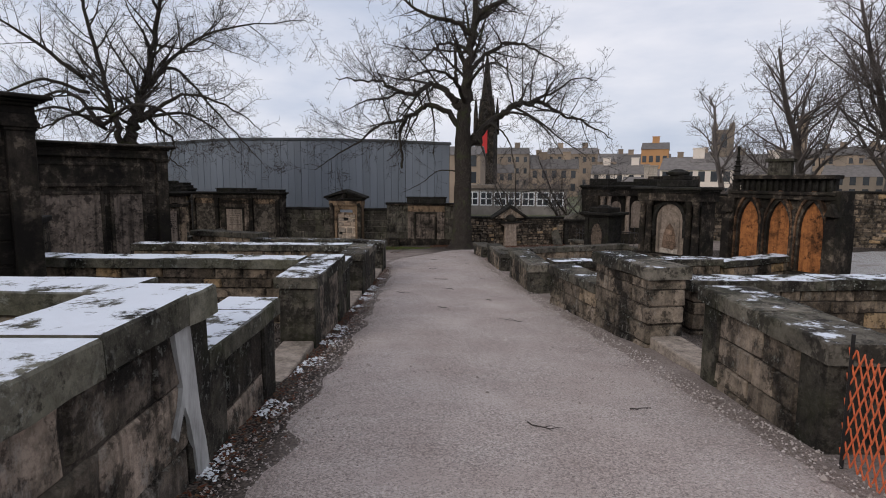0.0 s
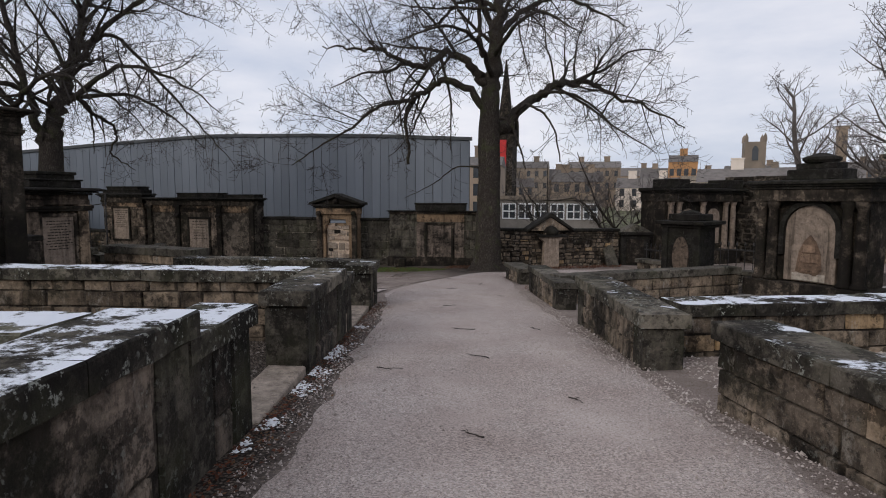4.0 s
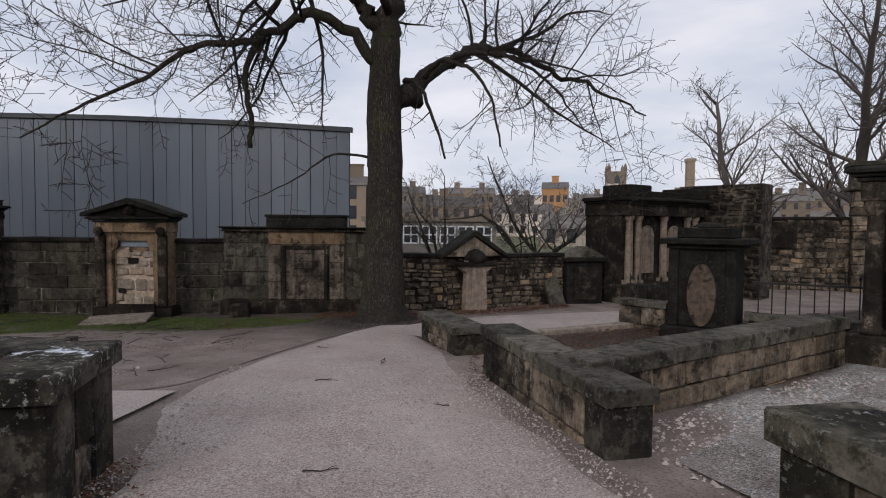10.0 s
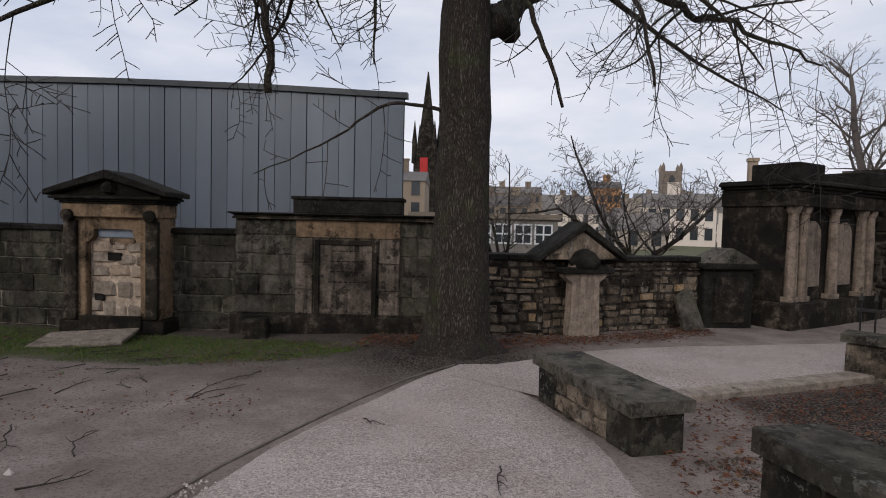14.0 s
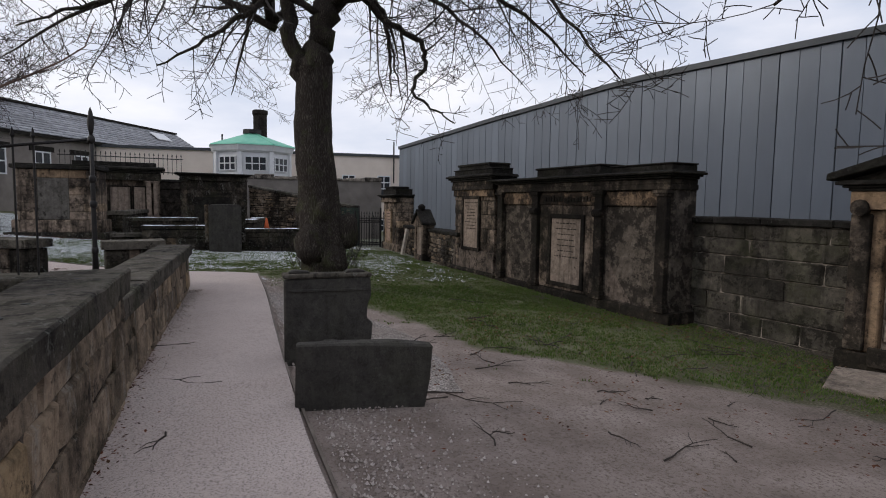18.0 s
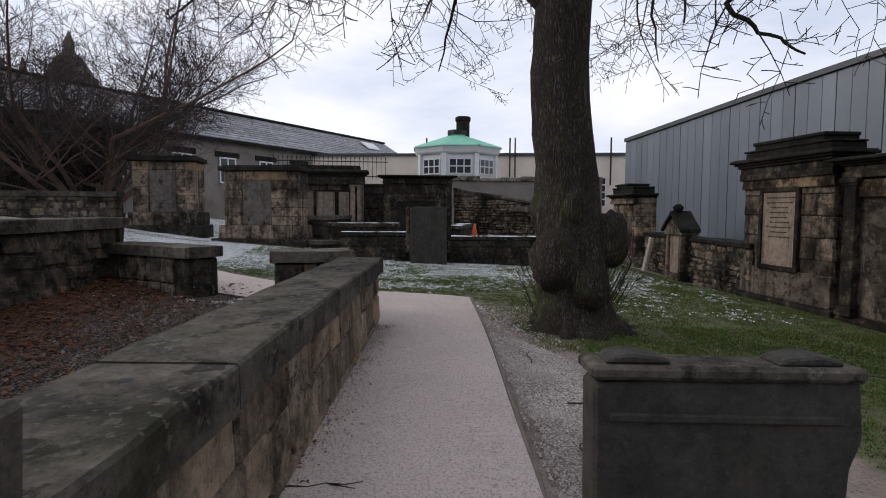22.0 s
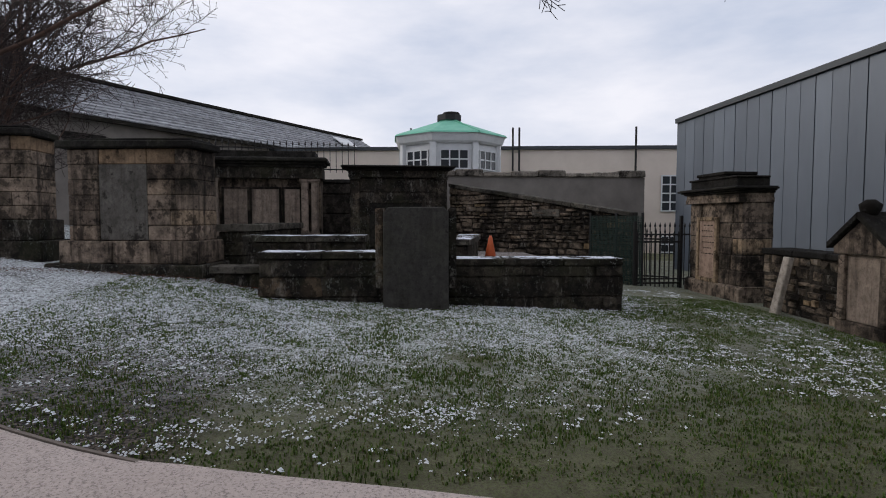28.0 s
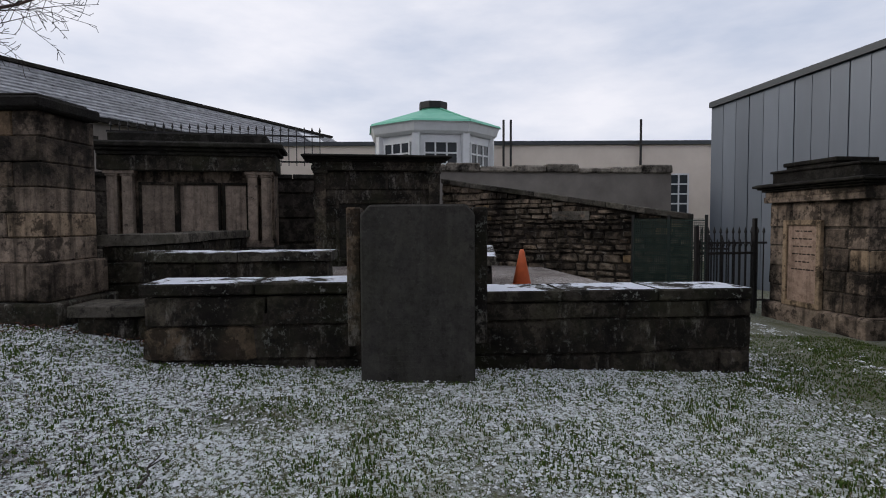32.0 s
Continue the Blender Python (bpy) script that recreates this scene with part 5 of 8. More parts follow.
def mausoleum():
    w, h = 3.4, 2.7
    t = thing("mausoleum", "columned mausoleum front of sooty stone with arched recesses", "mausoleum", pose(-0.35, 28.75, -1.3, 0, 0, 42))
    part("plinth", Shape().box(-w / 2 - 0.1, w / 2 + 0.1, -0.3, 1.2, -0.2, 0.35), M_DARK, t, bevel=0.02, wear=0.01)
    part("body", Shape().box(-w / 2, w / 2, 0.0, 1.2, 0.35, 2.15), M_DARK, t, bevel=0.01)
    for x in (-0.62, 0.62):
        part("arched_recess", Shape().prism(round_arch(x - 0.3, x + 0.3, 0.6, 1.6), -0.03, 0.01), M_PANEL, t, bevel=0.006)
    for x in (-1.5, -1.12, 0.0, 1.12, 1.5):
        part("column", Shape().box(x - 0.14, x + 0.14, -0.2, 0.01, 0.35, 0.45).lathe([(0.11, 0.45), (0.105, 1.2), (0.09, 2.0), (0.12, 2.05), (0.14, 2.15)], 10, x, -0.1), M_PANEL, t, bevel=0.006)
    e = part("entablature", Shape().box(-w / 2 - 0.05, w / 2 + 0.05, -0.26, 1.2, 2.15, 2.42), M_DARK, t, bevel=0.012)
    part("cornice", cornice(Shape(), -w / 2, w / 2, -0.26, 1.2, 2.42, 0.22, 0.18), M_BLACK, e, bevel=0.012, wear=0.01)
    for a, b in ((-1.75, -0.85), (0.9, 1.75)):
        part("attic_block", Shape().box(a, b, -0.3, 0.6, 2.64, 2.95), M_BLACK, t, bevel=0.02, wear=0.012)
    part("attic_wall", Shape().box(-0.85, 0.9, -0.1, 0.4, 2.64, 2.82), M_BLACK, t, bevel=0.015)
    return t


mausoleum()
boundary((0.6, 30.5), (2.4, 29.0), 3.3, M_DARK, 0.2, 0.36, 0.6, 61, "tall dark rubble stub of a ruined wall", thick=0.8, cope=False, name="wall_east_1")
boundary((2.3, 32.9), (6.25, 31.95), 2.35, M_RUBBLE, 0.18, 0.34, 0.6, 62, "high brown rubble boundary wall", thick=0.5, name="wall_east_2")
boundary((7.15, 31.7), (15.5, 29.6), 2.55, M_RUBBLE, 0.2, 0.36, 0.6, 63, "high brown rubble boundary wall", thick=0.5, name="wall_east_3")


def pier():
    t = thing("gate_pier", "square rubble pier with a greenish moulded stone cap", "pier", pose(6.7, 31.85, -1.5, 0, 0, -20) @ Matrix.Diagonal((1.2, 1.2, 1.18, 1)))
    part("shaft", Shape().box(-0.35, 0.35, -0.35, 0.35, 0, 2.75), M_MORTAR, t)
    stones(t, -0.37, 0.37, 0, 2.75, -0.37, 0.37, M_RUBBLE, 0.22, 0.4, 64, rubble=0.4)
    part("cap", Shape().box(-0.48, 0.48, -0.48, 0.48, 2.75, 2.85).box(-0.4, 0.4, -0.4, 0.4, 2.85, 3.4).box(-0.5, 0.5, -0.5, 0.5, 3.4, 3.52), M_GREEN, t, bevel=0.015, wear=0.01)
    return t


pier()
panel_sign = solid("wall_plaque", Shape().box(-0.4, 0.4, -0.03, 0.03, 0, 0.85), M_DARK, "dark inscribed tablet on the rubble wall", "plaque", pose(4.4, 32.3, -0.1, 0, 0, -14), bevel=0.01)


def railings(p, q, h, n, base, label, arrow=True, rails=2):
    rz, ln = run(p, q)
    t = thing("iron_railing", label, "railing", pose(p[0], p[1], base, 0, 0, rz))
    bar = Shape().tube([(0, 0, 0), (0, 0, h)], [0.011, 0.011], 6).lathe([(0.011, h), (0.028, h + 0.03), (0.004, h + 0.12)], 6).mesh("bar", M_IRON)
    for i in range(n):
        part("bar", bar, M_IRON, t, m=pose(ln * (i + 0.5) / n, 0, 0))
    for k in range(rails):
        z = h * (0.12 + 0.76 * k / max(1, rails - 1))
        part("rail", Shape().box(0, ln, -0.012, 0.012, z - 0.018, z + 0.018), M_IRON, t)
    return t


railings((-2.2, 23.6), (-1.6, 23.2), 0.75, 5, -1.2, "short run of black iron bars beside the pedestal tomb")
railings((-0.4, 22.4), (1.6, 21.6), 0.85, 11, -1.1, "black iron railing between the tombs")
plot_wall((-0.5, 22.3), (1.9, 21.3), -0.86, seed=71, cope=M_COPE_BARE, cope_h=0.1, thick=0.3, end_block=False)
plot_wall((-2.3, 23.45), (-1.6, 22.95), -0.8, seed=72, cope=M_COPE_BARE, cope_h=0.1, thick=0.3, end_block=False)
wall_tomb("dark wall tomb standing beside the gothic one", pose(6.6, 14.95, -0.75, 0, 0, -43), 2.6, 1.95, 0.5, pils=(-1.15, 1.15), panels=((-0.6, 0.6, 0.4, 1.2, M_DARK, 0),), seed=73, ent=0.3)
boundary((7.6, 14.1), (12.5, 9.4), 1.9, M_RUBBLE, 0.2, 0.36, 0.6, 74, "brown rubble boundary wall behind the plots", thick=0.5, name="wall_east_4")


def mesh_fence():
    """Orange plastic barrier netting on two stakes."""
    t = thing("barrier_netting", "sagging orange plastic barrier netting", "barrier", pose(1.34, 4.56, ground_z(1.3, 4.5), 0, 0, -74))
    net = Shape()
    for i in range(26):
        for k in range(9):
            x, z = i * 0.07 + (0.035 if k % 2 else 0), 0.04 + k * 0.085 - 0.05 * math.sin(i / 25 * math.pi)
            for s in (-1, 1):
                net.tube([(x, 0.01 * math.sin(i), z), (x + 0.035 * s, 0.01 * math.sin(i + 0.5), z + 0.085)], [0.006, 0.006], 3)
    part("net", net, M_ORANGE_NET, t)
    for x in (0.0, 1.82):
        part("stake", Shape().tube([(x, 0, -0.1), (x, 0, 0.9)], [0.015, 0.013], 6), M_IRON, t)
    return t


M_ORANGE_NET = simple("orange_plastic", (0.75, 0.16, 0.05), (0.6, 0.12, 0.04), 12, 0.45, 0, 0)
mesh_fence()

# ---- monuments west of the first path ----
def west_tomb(m, label, w, h, seed, mat=M_DARK):
    return wall_tomb(label, m, w, h, 0.6, plinth=0.35, mat=mat, pils=(-w / 2 + 0.16, w / 2 - 0.16), pw=0.3, panels=((-w * 0.36, -w * 0.18, 0.5, h - 1.25, M_BAY, 0), (-w * 0.12, w * 0.16, 0.5, h - 1.25, M_BAY, 0), (w * 0.22, w * 0.36, 0.5, h - 1.25, M_BAY, 0), (-w * 0.36, w * 0.36, h - 0.98, h - 0.55, M_DARK, 0)), ent=0.34, out=0.16, seed=seed, cap_mat=M_DARK)


west_tomb(pose(-12.8, 10.15, -1.0, 0, 0, 71), "large black wall tomb with tall sunk panels", 5.0, 3.4, 81)
west_tomb(pose(-7.75, 3.6, -0.45, 0, 0, 71), "tall black wall tomb with a heavy cornice", 4.0, 3.0, 82)
boundary((-14.5, 13.1), (-12.6, 12.7), 1.3, M_DARK, 0.25, 0.5, 0.2, 83, "sooty boundary wall between tombs", name="wall_west_1")
boundary((-10.5, 7.6), (-8.6, 5.6), 1.6, M_DARK, 0.25, 0.5, 0.2, 84, "sooty boundary wall between tombs", name="wall_west_2")
boundary((-7.2, 1.6), (-5.0, -5.0), 1.8, M_DARK, 0.25, 0.5, 0.2, 85, "sooty boundary wall between tombs", name="wall_west_3")


at = wall_tomb("sandstone wall tomb with a long inscribed panel and black cap", pose(-13.88, 14.38, -1.18, 0, 0, 90), 1.35, 2.32, 0.46, plinth=0.42, mat=M_ASH, block_mat=M_ASH, pils=(-0.54, 0.54), pw=0.24, panels=((-0.34, 0.34, 0.62, 1.7, M_PANEL, 11),), ent=0.36, out=0.24, attic=((-0.55, 0.55, 0.18), (-0.4, 0.4, 0.34)), seed=86, cap_mat=M_BLACK)
part("side_plinth", Shape().box(-0.78, 0.78, -0.14, 0.5, -0.3, 0.3), M_DARK, at, bevel=0.02, wear=0.01)
part("side_pilaster", Shape().box(0.66, 0.72, 0.1, 0.36, 0.44, 1.94), M_PANEL, at, bevel=0.012, wear=0.006)
part("string_moulding", Shape().box(-0.73, 0.74, -0.13, 0.48, 1.82, 1.87).box(-0.75, 0.76, -0.15, 0.5, 1.87, 1.93), M_DARK, at, bevel=0.01, wear=0.008)

# ---- beside the second path ----
def headstone(m, w, h, d, label, scrolls):
    t = thing("headstone", label, "headstone", m, "headstones beside the path")
    k = [(-w / 2, 0), (w / 2, 0), (w / 2 + 0.01, h * 0.3), (w / 2 + 0.03, h * 0.5), (w / 2 - 0.03, h * 0.56), (w / 2 - 0.02, h * 0.7), (w / 2 + 0.015, h * 0.8), (w / 2, h)] if scrolls else [(-w / 2, 0), (w / 2 - 0.04, 0), (w / 2, h * 0.5), (w / 2 + 0.015, h - 0.02), (w * 0.2, h + 0.005)]
    part("slab", Shape().prism(k + [(-w * 0.2, h - 0.004), (-w / 2, h - 0.012)], -d / 2, d / 2), M_SLAB, t, bevel=0.014, wear=0.01)
    if scrolls:
        part("ledge", Shape().box(-w / 2 - 0.015, w / 2 + 0.015, -d / 2 - 0.02, d / 2, h, h + 0.05), M_COPE_BARE, t, bevel=0.014, wear=0.012)
        for s in (-1, 1):
            x = s * w * 0.33
            part("scroll", Shape().prism([(x - 0.11, h + 0.05), (x + 0.11, h + 0.05), (x + 0.1, h + 0.07), (x + 0.03 * s, h + 0.085), (x - 0.08, h + 0.075)], -d / 2 + 0.01, d / 2 - 0.03), M_SLAB, t, bevel=0.008, wear=0.006)
        part("moulding", Shape().box(-w / 2 + 0.05, w / 2 - 0.05, -d / 2 - 0.012, -d / 2 + 0.01, h - 0.14, h - 0.11), M_SLAB, t, bevel=0.006)
    return t


hs = headstone(pose(-15.02, 17.79, ground_z(-15.02, 17.79) - 0.08, -3, 0, 84), 0.86, 0.95, 0.19, "black upright headstone with scrolled top beside the path", True)
headstone(pose(-13.62, 17.78, ground_z(-13.6, 17.8) - 0.08, 2, 1.5, 79), 1.06, 0.62, 0.12, "low broad black headstone beside the path", False)
solid("footstone", Shape().prism([(-0.14, 0), (0.14, 0), (0.13, 0.28), (0.06, 0.36), (-0.06, 0.36), (-0.13, 0.26)], -0.05, 0.05), M_SLAB, "small dark footstone against the headstone", "footstone", pose(-14.84, 17.78, ground_z(-14.84, 17.78) - 0.1, -8, 0, 84), bevel=0.012, wear=0.01)


def post(m, h=1.2):
    t = thing("iron_post", "tall rusty iron post with a spear finial", "post", m)
    part("shaft", Shape().tube([(0, 0, 0), (0, 0, 0.15), (0, 0, h * 0.5), (0, 0, h - 0.1)], [0.04, 0.03, 0.028, 0.022], 10), M_IRON, t, smooth=True)
    for z in (0.16, h * 0.45, h * 0.62, h - 0.14):
        part("collar", Shape().lathe([(0.028, z - 0.03), (0.042, z - 0.015), (0.042, z + 0.015), (0.028, z + 0.03)], 10), M_IRON, t, smooth=True)
    part("finial", Shape().lathe([(0.018, h - 0.1), (0.034, h - 0.05), (0.042, h), (0.024, h + 0.08), (0.004, h + 0.12)], 10), M_IRON, t, smooth=True)
    return t


post(pose(-14.28, 15.86, -0.2, 0, 0, 0) @ Matrix.Diagonal((0.6, 0.6, 0.93, 1)))
rl = thing("iron_railing", "tall rusty iron railing with spear heads and a top rail", "railing", pose(-14.3, 15.84, -0.24, 0, 0, -97))
part("rail", Shape().tube([(0, 0, 1.03), (0.45, 0, 0.97), (0.92, 0, 0.9)], [0.012, 0.012, 0.012], 6), M_IRON, rl)
spear = Shape().tube([(0, 0, 0.0), (0, 0, 1.02)], [0.0075, 0.0075], 6).lathe([(0.0075, 1.02), (0.016, 1.04), (0.012, 1.06), (0.003, 1.1)], 6).mesh("bar", M_IRON)
for k in range(4):
    part("bar", spear, M_IRON, rl, m=pose(0.36 + k * 0.13, 0, 0))

M_HARL_W = stone("dark_yard_stone", (0.09, 0.08, 0.07), (0.04, 0.036, 0.033), soot_lo=0.42, soot_hi=0.62)
# ---- west end: stepped plots and monuments ----
def front_wall():
    """The long plinth wall with a great slab fixed to it."""
    t = thing("low_stone_wall", "long low black ashlar wall with a snowy top", "wall", pose(-27.45, 15.05, -1.36, 0, 0, 86.5), kind="structure")
    ln = 5.25
    part("core", Shape().box(0.02, ln, 0.03, 0.5, 0, 0.68), M_MORTAR, t)
    stones(t, 2.7, ln, 0, 0.74, 0, 0.55, M_BLACK_W, 0.3, 0.75, 91, gap=0.007)
    stones(t, 0, 1.75, 0, 0.83, 0, 0.55, M_BLACK_W, 0.29, 0.8, 92, gap=0.007)
    rr = random.Random(5)
    for x0, x1, z in ((2.7, ln + 0.05, 0.74), (-0.03, 1.7, 0.84)):
        x = x0
        while x < x1 - 0.05:
            l = min(rr.uniform(0.6, 0.95), x1 - x)
            part("coping_slab", Shape().box(x + 0.004, x + l - 0.004, -0.012, 0.58, z, z + 0.1), M_FRONT_COPE, t, bevel=0.015, wear=0.012)
            x += l
    return t


M_BLACK_W = stone("black_ashlar", (0.085, 0.074, 0.06), (0.03, 0.028, 0.024), soot_lo=0.42, soot_hi=0.58, green=0.3, lichen=0.3, warm=(0.14, 0.095, 0.06), warm_amt=0.1, lime=0.4)
M_FRONT_COPE = stone("black_snowy_coping", (0.08, 0.072, 0.06), (0.03, 0.028, 0.025), soot_lo=0.43, soot_hi=0.58, green=0.3, lichen=0.5, snow=0.85)
front_wall()
slab = thing("memorial_slab", "great black slab with notched corners set in the wall", "memorial", pose(-27.0, 17.28, -1.3, 0, 0, 86.5) @ Matrix.Diagonal((0.9, 1, 1, 1)))
c = 0.08
part("slab", Shape().prism([(-0.5 + c, 0.02), (0.5 - c, 0.02), (0.5, 0.02 + c), (0.5, 1.44), (0.5 - c, 1.52), (-0.5 + c, 1.52), (-0.5, 1.44), (-0.5, 0.02 + c)], -0.06, 0.06), M_SLAB, slab, bevel=0.015, wear=0.006)
part("jamb", Shape().box(-0.62, -0.5, 0.0, 0.4, 0.4, 1.5), M_BLACK_W, slab, bevel=0.012, wear=0.01)
part("jamb", Shape().box(0.5, 0.62, 0.0, 0.4, 0.4, 1.5), M_BLACK_W, slab, bevel=0.012, wear=0.01)
t = Shape()
rr = random.Random(8)
for i in range(9):
    t.box(-0.3 + rr.uniform(0, 0.08), 0.3 - rr.uniform(0, 0.08), -0.064, -0.058, 0.62 - i * 0.05, 0.635 - i * 0.05)
part("worn_lettering", t, M_SLAB, slab)


M_GREY_TAB = stone("grey_tablet", (0.14, 0.135, 0.125), (0.1, 0.097, 0.09), soot_lo=0.5, soot_hi=0.8, streak=0.4, vary=0.1)


def ashlar_monument(m, w, h, label, tablet, seed):
    t = thing("wall_monument", label, "monument", m)
    part("plinth", Shape().box(-w / 2 - 0.3, w / 2 + 0.22, -0.2, 0.8, -0.6, 0.3), M_BLACK_W, t, bevel=0.02, wear=0.012)
    part("body", Shape().box(-w / 2 + 0.02, w / 2 - 0.02, 0.05, 0.8, 0.3, h - 0.12), M_MORTAR, t)
    rr = random.Random(seed)
    x = -w / 2 - 0.12
    while x < w / 2 + 0.1:
        l = min(rr.uniform(0.45, 0.95), w / 2 + 0.14 - x)
        part("base_block", Shape().box(x + 0.003, x + l - 0.003, -0.1 - rr.uniform(0, 0.02), 0.75, 0.3, 0.66), M_ASH if rr.random() < 0.6 else M_BLACK_W, t, bevel=0.015, wear=0.012)
        x += l
    n = 6
    hc = (h - 0.12 - 0.66) / n
    for i in range(n):
        z0, z1 = 0.66 + i * hc + 0.003, 0.66 + (i + 1) * hc - 0.003
        for a, b in ((-w / 2, tablet[0] - 0.004), (tablet[1] + 0.004, w / 2)) if i < n - 1 else ((-w / 2, tablet[0]), (tablet[0] + 0.006, tablet[1]), (tablet[1] + 0.006, w / 2)):
            cut = b if i % 2 == 0 or b < w / 2 else b - rr.uniform(0.25, 0.4)
            for p, q in ((a, cut), (cut + 0.006, b)):
                if q - p > 0.05:
                    part("ashlar", Shape().box(p, q, -rr.uniform(0, 0.012), 0.78, z0, z1), M_ASH if i < n - 1 or rr.random() < 0.5 else M_BUFF, t, bevel=0.012, wear=0.006)
    part("tablet", Shape().box(tablet[0], tablet[1], 0.0, 0.1, 0.67, 0.66 + (n - 1) * hc), M_GREY_TAB, t, "large grey blank tablet", bevel=0.006)
    part("capping", Shape().box(-w / 2 - 0.1, w / 2 + 0.1, -0.12, 0.75, h - 0.12, h).box(-w / 2 - 0.02, w / 2 + 0.02, -0.04, 0.68, h, h + 0.04), M_BLACK, t, bevel=0.02, wear=0.02)
    return t


ashlar_monument(pose(-28.55, 12.85, -0.95, 0, 0, 79), 2.05, 2.22, "square ashlar monument with a great grey tablet", (-0.5, 0.3), 93)
ashlar_monument(pose(-29.46, 10.0, -0.62, 0, 0, 93), 1.7, 2.2, "grey ashlar wall monument with a worn tablet", (-0.4, 0.3), 94)
plot_wall((-28.3, 14.25), (-28.25, 15.1), -0.68, seed=95, cope=M_COPE_BARE, mat=M_BLACK_W, thick=0.4, cope_h=0.1, end_block=False, course=0.3)


def colonnade_tomb():
    """The wide tomb with columns and heavy entablature set back behind the front wall."""
    w = 2.9
    t = thing("wall_tomb", "wide columned tomb with a heavy black entablature", "tomb", pose(-33.5, 13.75, -0.72, 0, 0, 93))
    part("plinth", Shape().box(-w / 2 - 0.15, w / 2 + 0.15, -0.3, 0.8, -0.5, 0.35), M_BLACK_W, t, bevel=0.02, wear=0.01)
    part("body", Shape().box(-w / 2, w / 2, 0.02, 0.8, 0.35, 1.75), M_ASH, t)
    for x0, x1 in ((-0.85, -0.3), (-0.2, 0.45), (0.58, 0.95)):
        panel(t, x0, x1, 0.6, 1.5, 0.0, M_PANEL, M_DARK, fw=0.05)
    for x in (-1.3, -1.05, 1.08, 1.32):
        pilaster(t, x, 0.0, 0.35, 1.75, 0.17, M_PANEL, d=0.16)
    e = part("entablature", Shape().box(-w / 2 - 0.06, w / 2 + 0.06, -0.24, 0.8, 1.75, 2.02), M_BLACK_W, t, bevel=0.012)
    part("cornice", cornice(Shape(), -w / 2, w / 2, -0.24, 0.8, 2.02, 0.24, 0.2), M_BLACK, e, bevel=0.012, wear=0.01)
    part("blocking_course", Shape().box(-w / 2 + 0.1, w / 2 - 0.1, -0.15, 0.7, 2.26, 2.42), M_BLACK, t, bevel=0.015)
    return t


colonnade_tomb()
wall_tomb("black wall tomb with a flat projecting cap", pose(-33.8, 17.15, -1.1, 0, 0, 90), 2.5, 2.5, 0.7, mat=M_BLACK_W, block_mat=M_BLACK_W, pils=(-1.1, 1.1), pw=0.2, panels=((-0.75, 0.6, 0.5, 1.55, M_BLACK, 0),), ent=0.3, out=0.2, seed=95, cap_mat=M_BLACK)
# low inner kerbs of that plot
plot_wall((-29.2, 14.2), (-33.0, 14.6), -0.05, seed=96, cope=M_COPE_BARE, mat=M_BLACK_W, thick=0.4, cope_h=0.12, end_block=False)
plot_wall((-28.9, 14.6), (-28.7, 16.5), -0.22, seed=97, cope=M_COPE_SNOW, mat=M_BLACK_W, thick=0.34, cope_h=0.1, end_block=False)
plot_wall((-28.3, 18.0), (-31.0, 18.6), -0.28, seed=98, cope=M_COPE_SNOW, mat=M_BLACK_W, thick=0.34, cope_h=0.1, end_block=False)
solid("plot_floor", Shape().box(-34, -27.75, 15.2, 20.2, -1.5, -0.78), M_CHIPS, "snow-dusted gravel inside the raised plot", "plot floor", kind="structure")


def sloping_wall():
    p, q = (-34.2, 18.5), (-31.2, 22.2)
    rz, ln = run(p, q)
    t = thing("wall_west_4", "brown rubble wall whose coping slopes down", "wall", pose(p[0], p[1], -1.45, 0, 0, rz), kind="structure")
    hi, lo = 2.33, 1.55
    part("core", Shape().prism([(0, 0), (ln, 0), (ln, lo), (0, hi)], 0.04, 0.46), M_MORTAR, t)
    stones(t, 0, ln, 0, hi, 0, 0.5, M_RUBBLE, 0.115, 0.25, 99, rubble=0.5, top=lambda x: hi + (lo - hi) * x / ln, gap=0.016, proud=0.014)
    n = 7
    for i in range(n):
        a, b = i / n, (i + 1) / n
        za, zb = hi + (lo - hi) * a, hi + (lo - hi) * b
        part("coping_slab", Shape().prism([(ln * a, za), (ln * b - 0.01, zb), (ln * b - 0.01, zb + 0.1), (ln * a, za + 0.1)], -0.07, 0.57), M_COPE_BARE, t, bevel=0.012, wear=0.01)
    part("tablet", Shape().box(2.4, 3.1, -0.04, 0.1, 1.55, 1.72), M_COPE_BARE, t, bevel=0.01)
    return t


sloping_wall()
cone = thing("traffic_cone", "small orange traffic cone standing on the snowy plot", "cone", pose(-28.7, 18.62, -0.78))
part("base", Shape().box(-0.19, 0.19, -0.19, 0.19, 0, 0.03), M_ORANGE_NET, cone, bevel=0.006)
part("body", Shape().lathe([(0.13, 0.03), (0.028, 0.53), (0.02, 0.55)], 14), M_ORANGE_NET, cone, smooth=True)


def gate():
    t = thing("iron_gate", "black iron gate and railings between wall and tomb", "gate", pose(-31.0, 22.2, -1.5, 0, 0, 92))
    bar = Shape().tube([(0, 0, 0), (0, 0, 1.15)], [0.012, 0.012], 6).lathe([(0.012, 1.15), (0.03, 1.18), (0.004, 1.28)], 6).mesh("bar", M_IRON)
    for i in range(10):
        part("bar", bar, M_IRON, t, m=pose(0.06 + i * 0.105, 0, 0))
    for z in (0.15, 1.05):
        part("rail", Shape().box(0, 1.06, -0.015, 0.015, z - 0.02, z + 0.02), M_IRON, t)
    for x in (0.0, 1.06):
        part("gate_post", Shape().box(x - 0.03, x + 0.03, -0.03, 0.03, 0, 1.62 if x > 0 else 1.5), M_IRON, t, bevel=0.006)
    return t


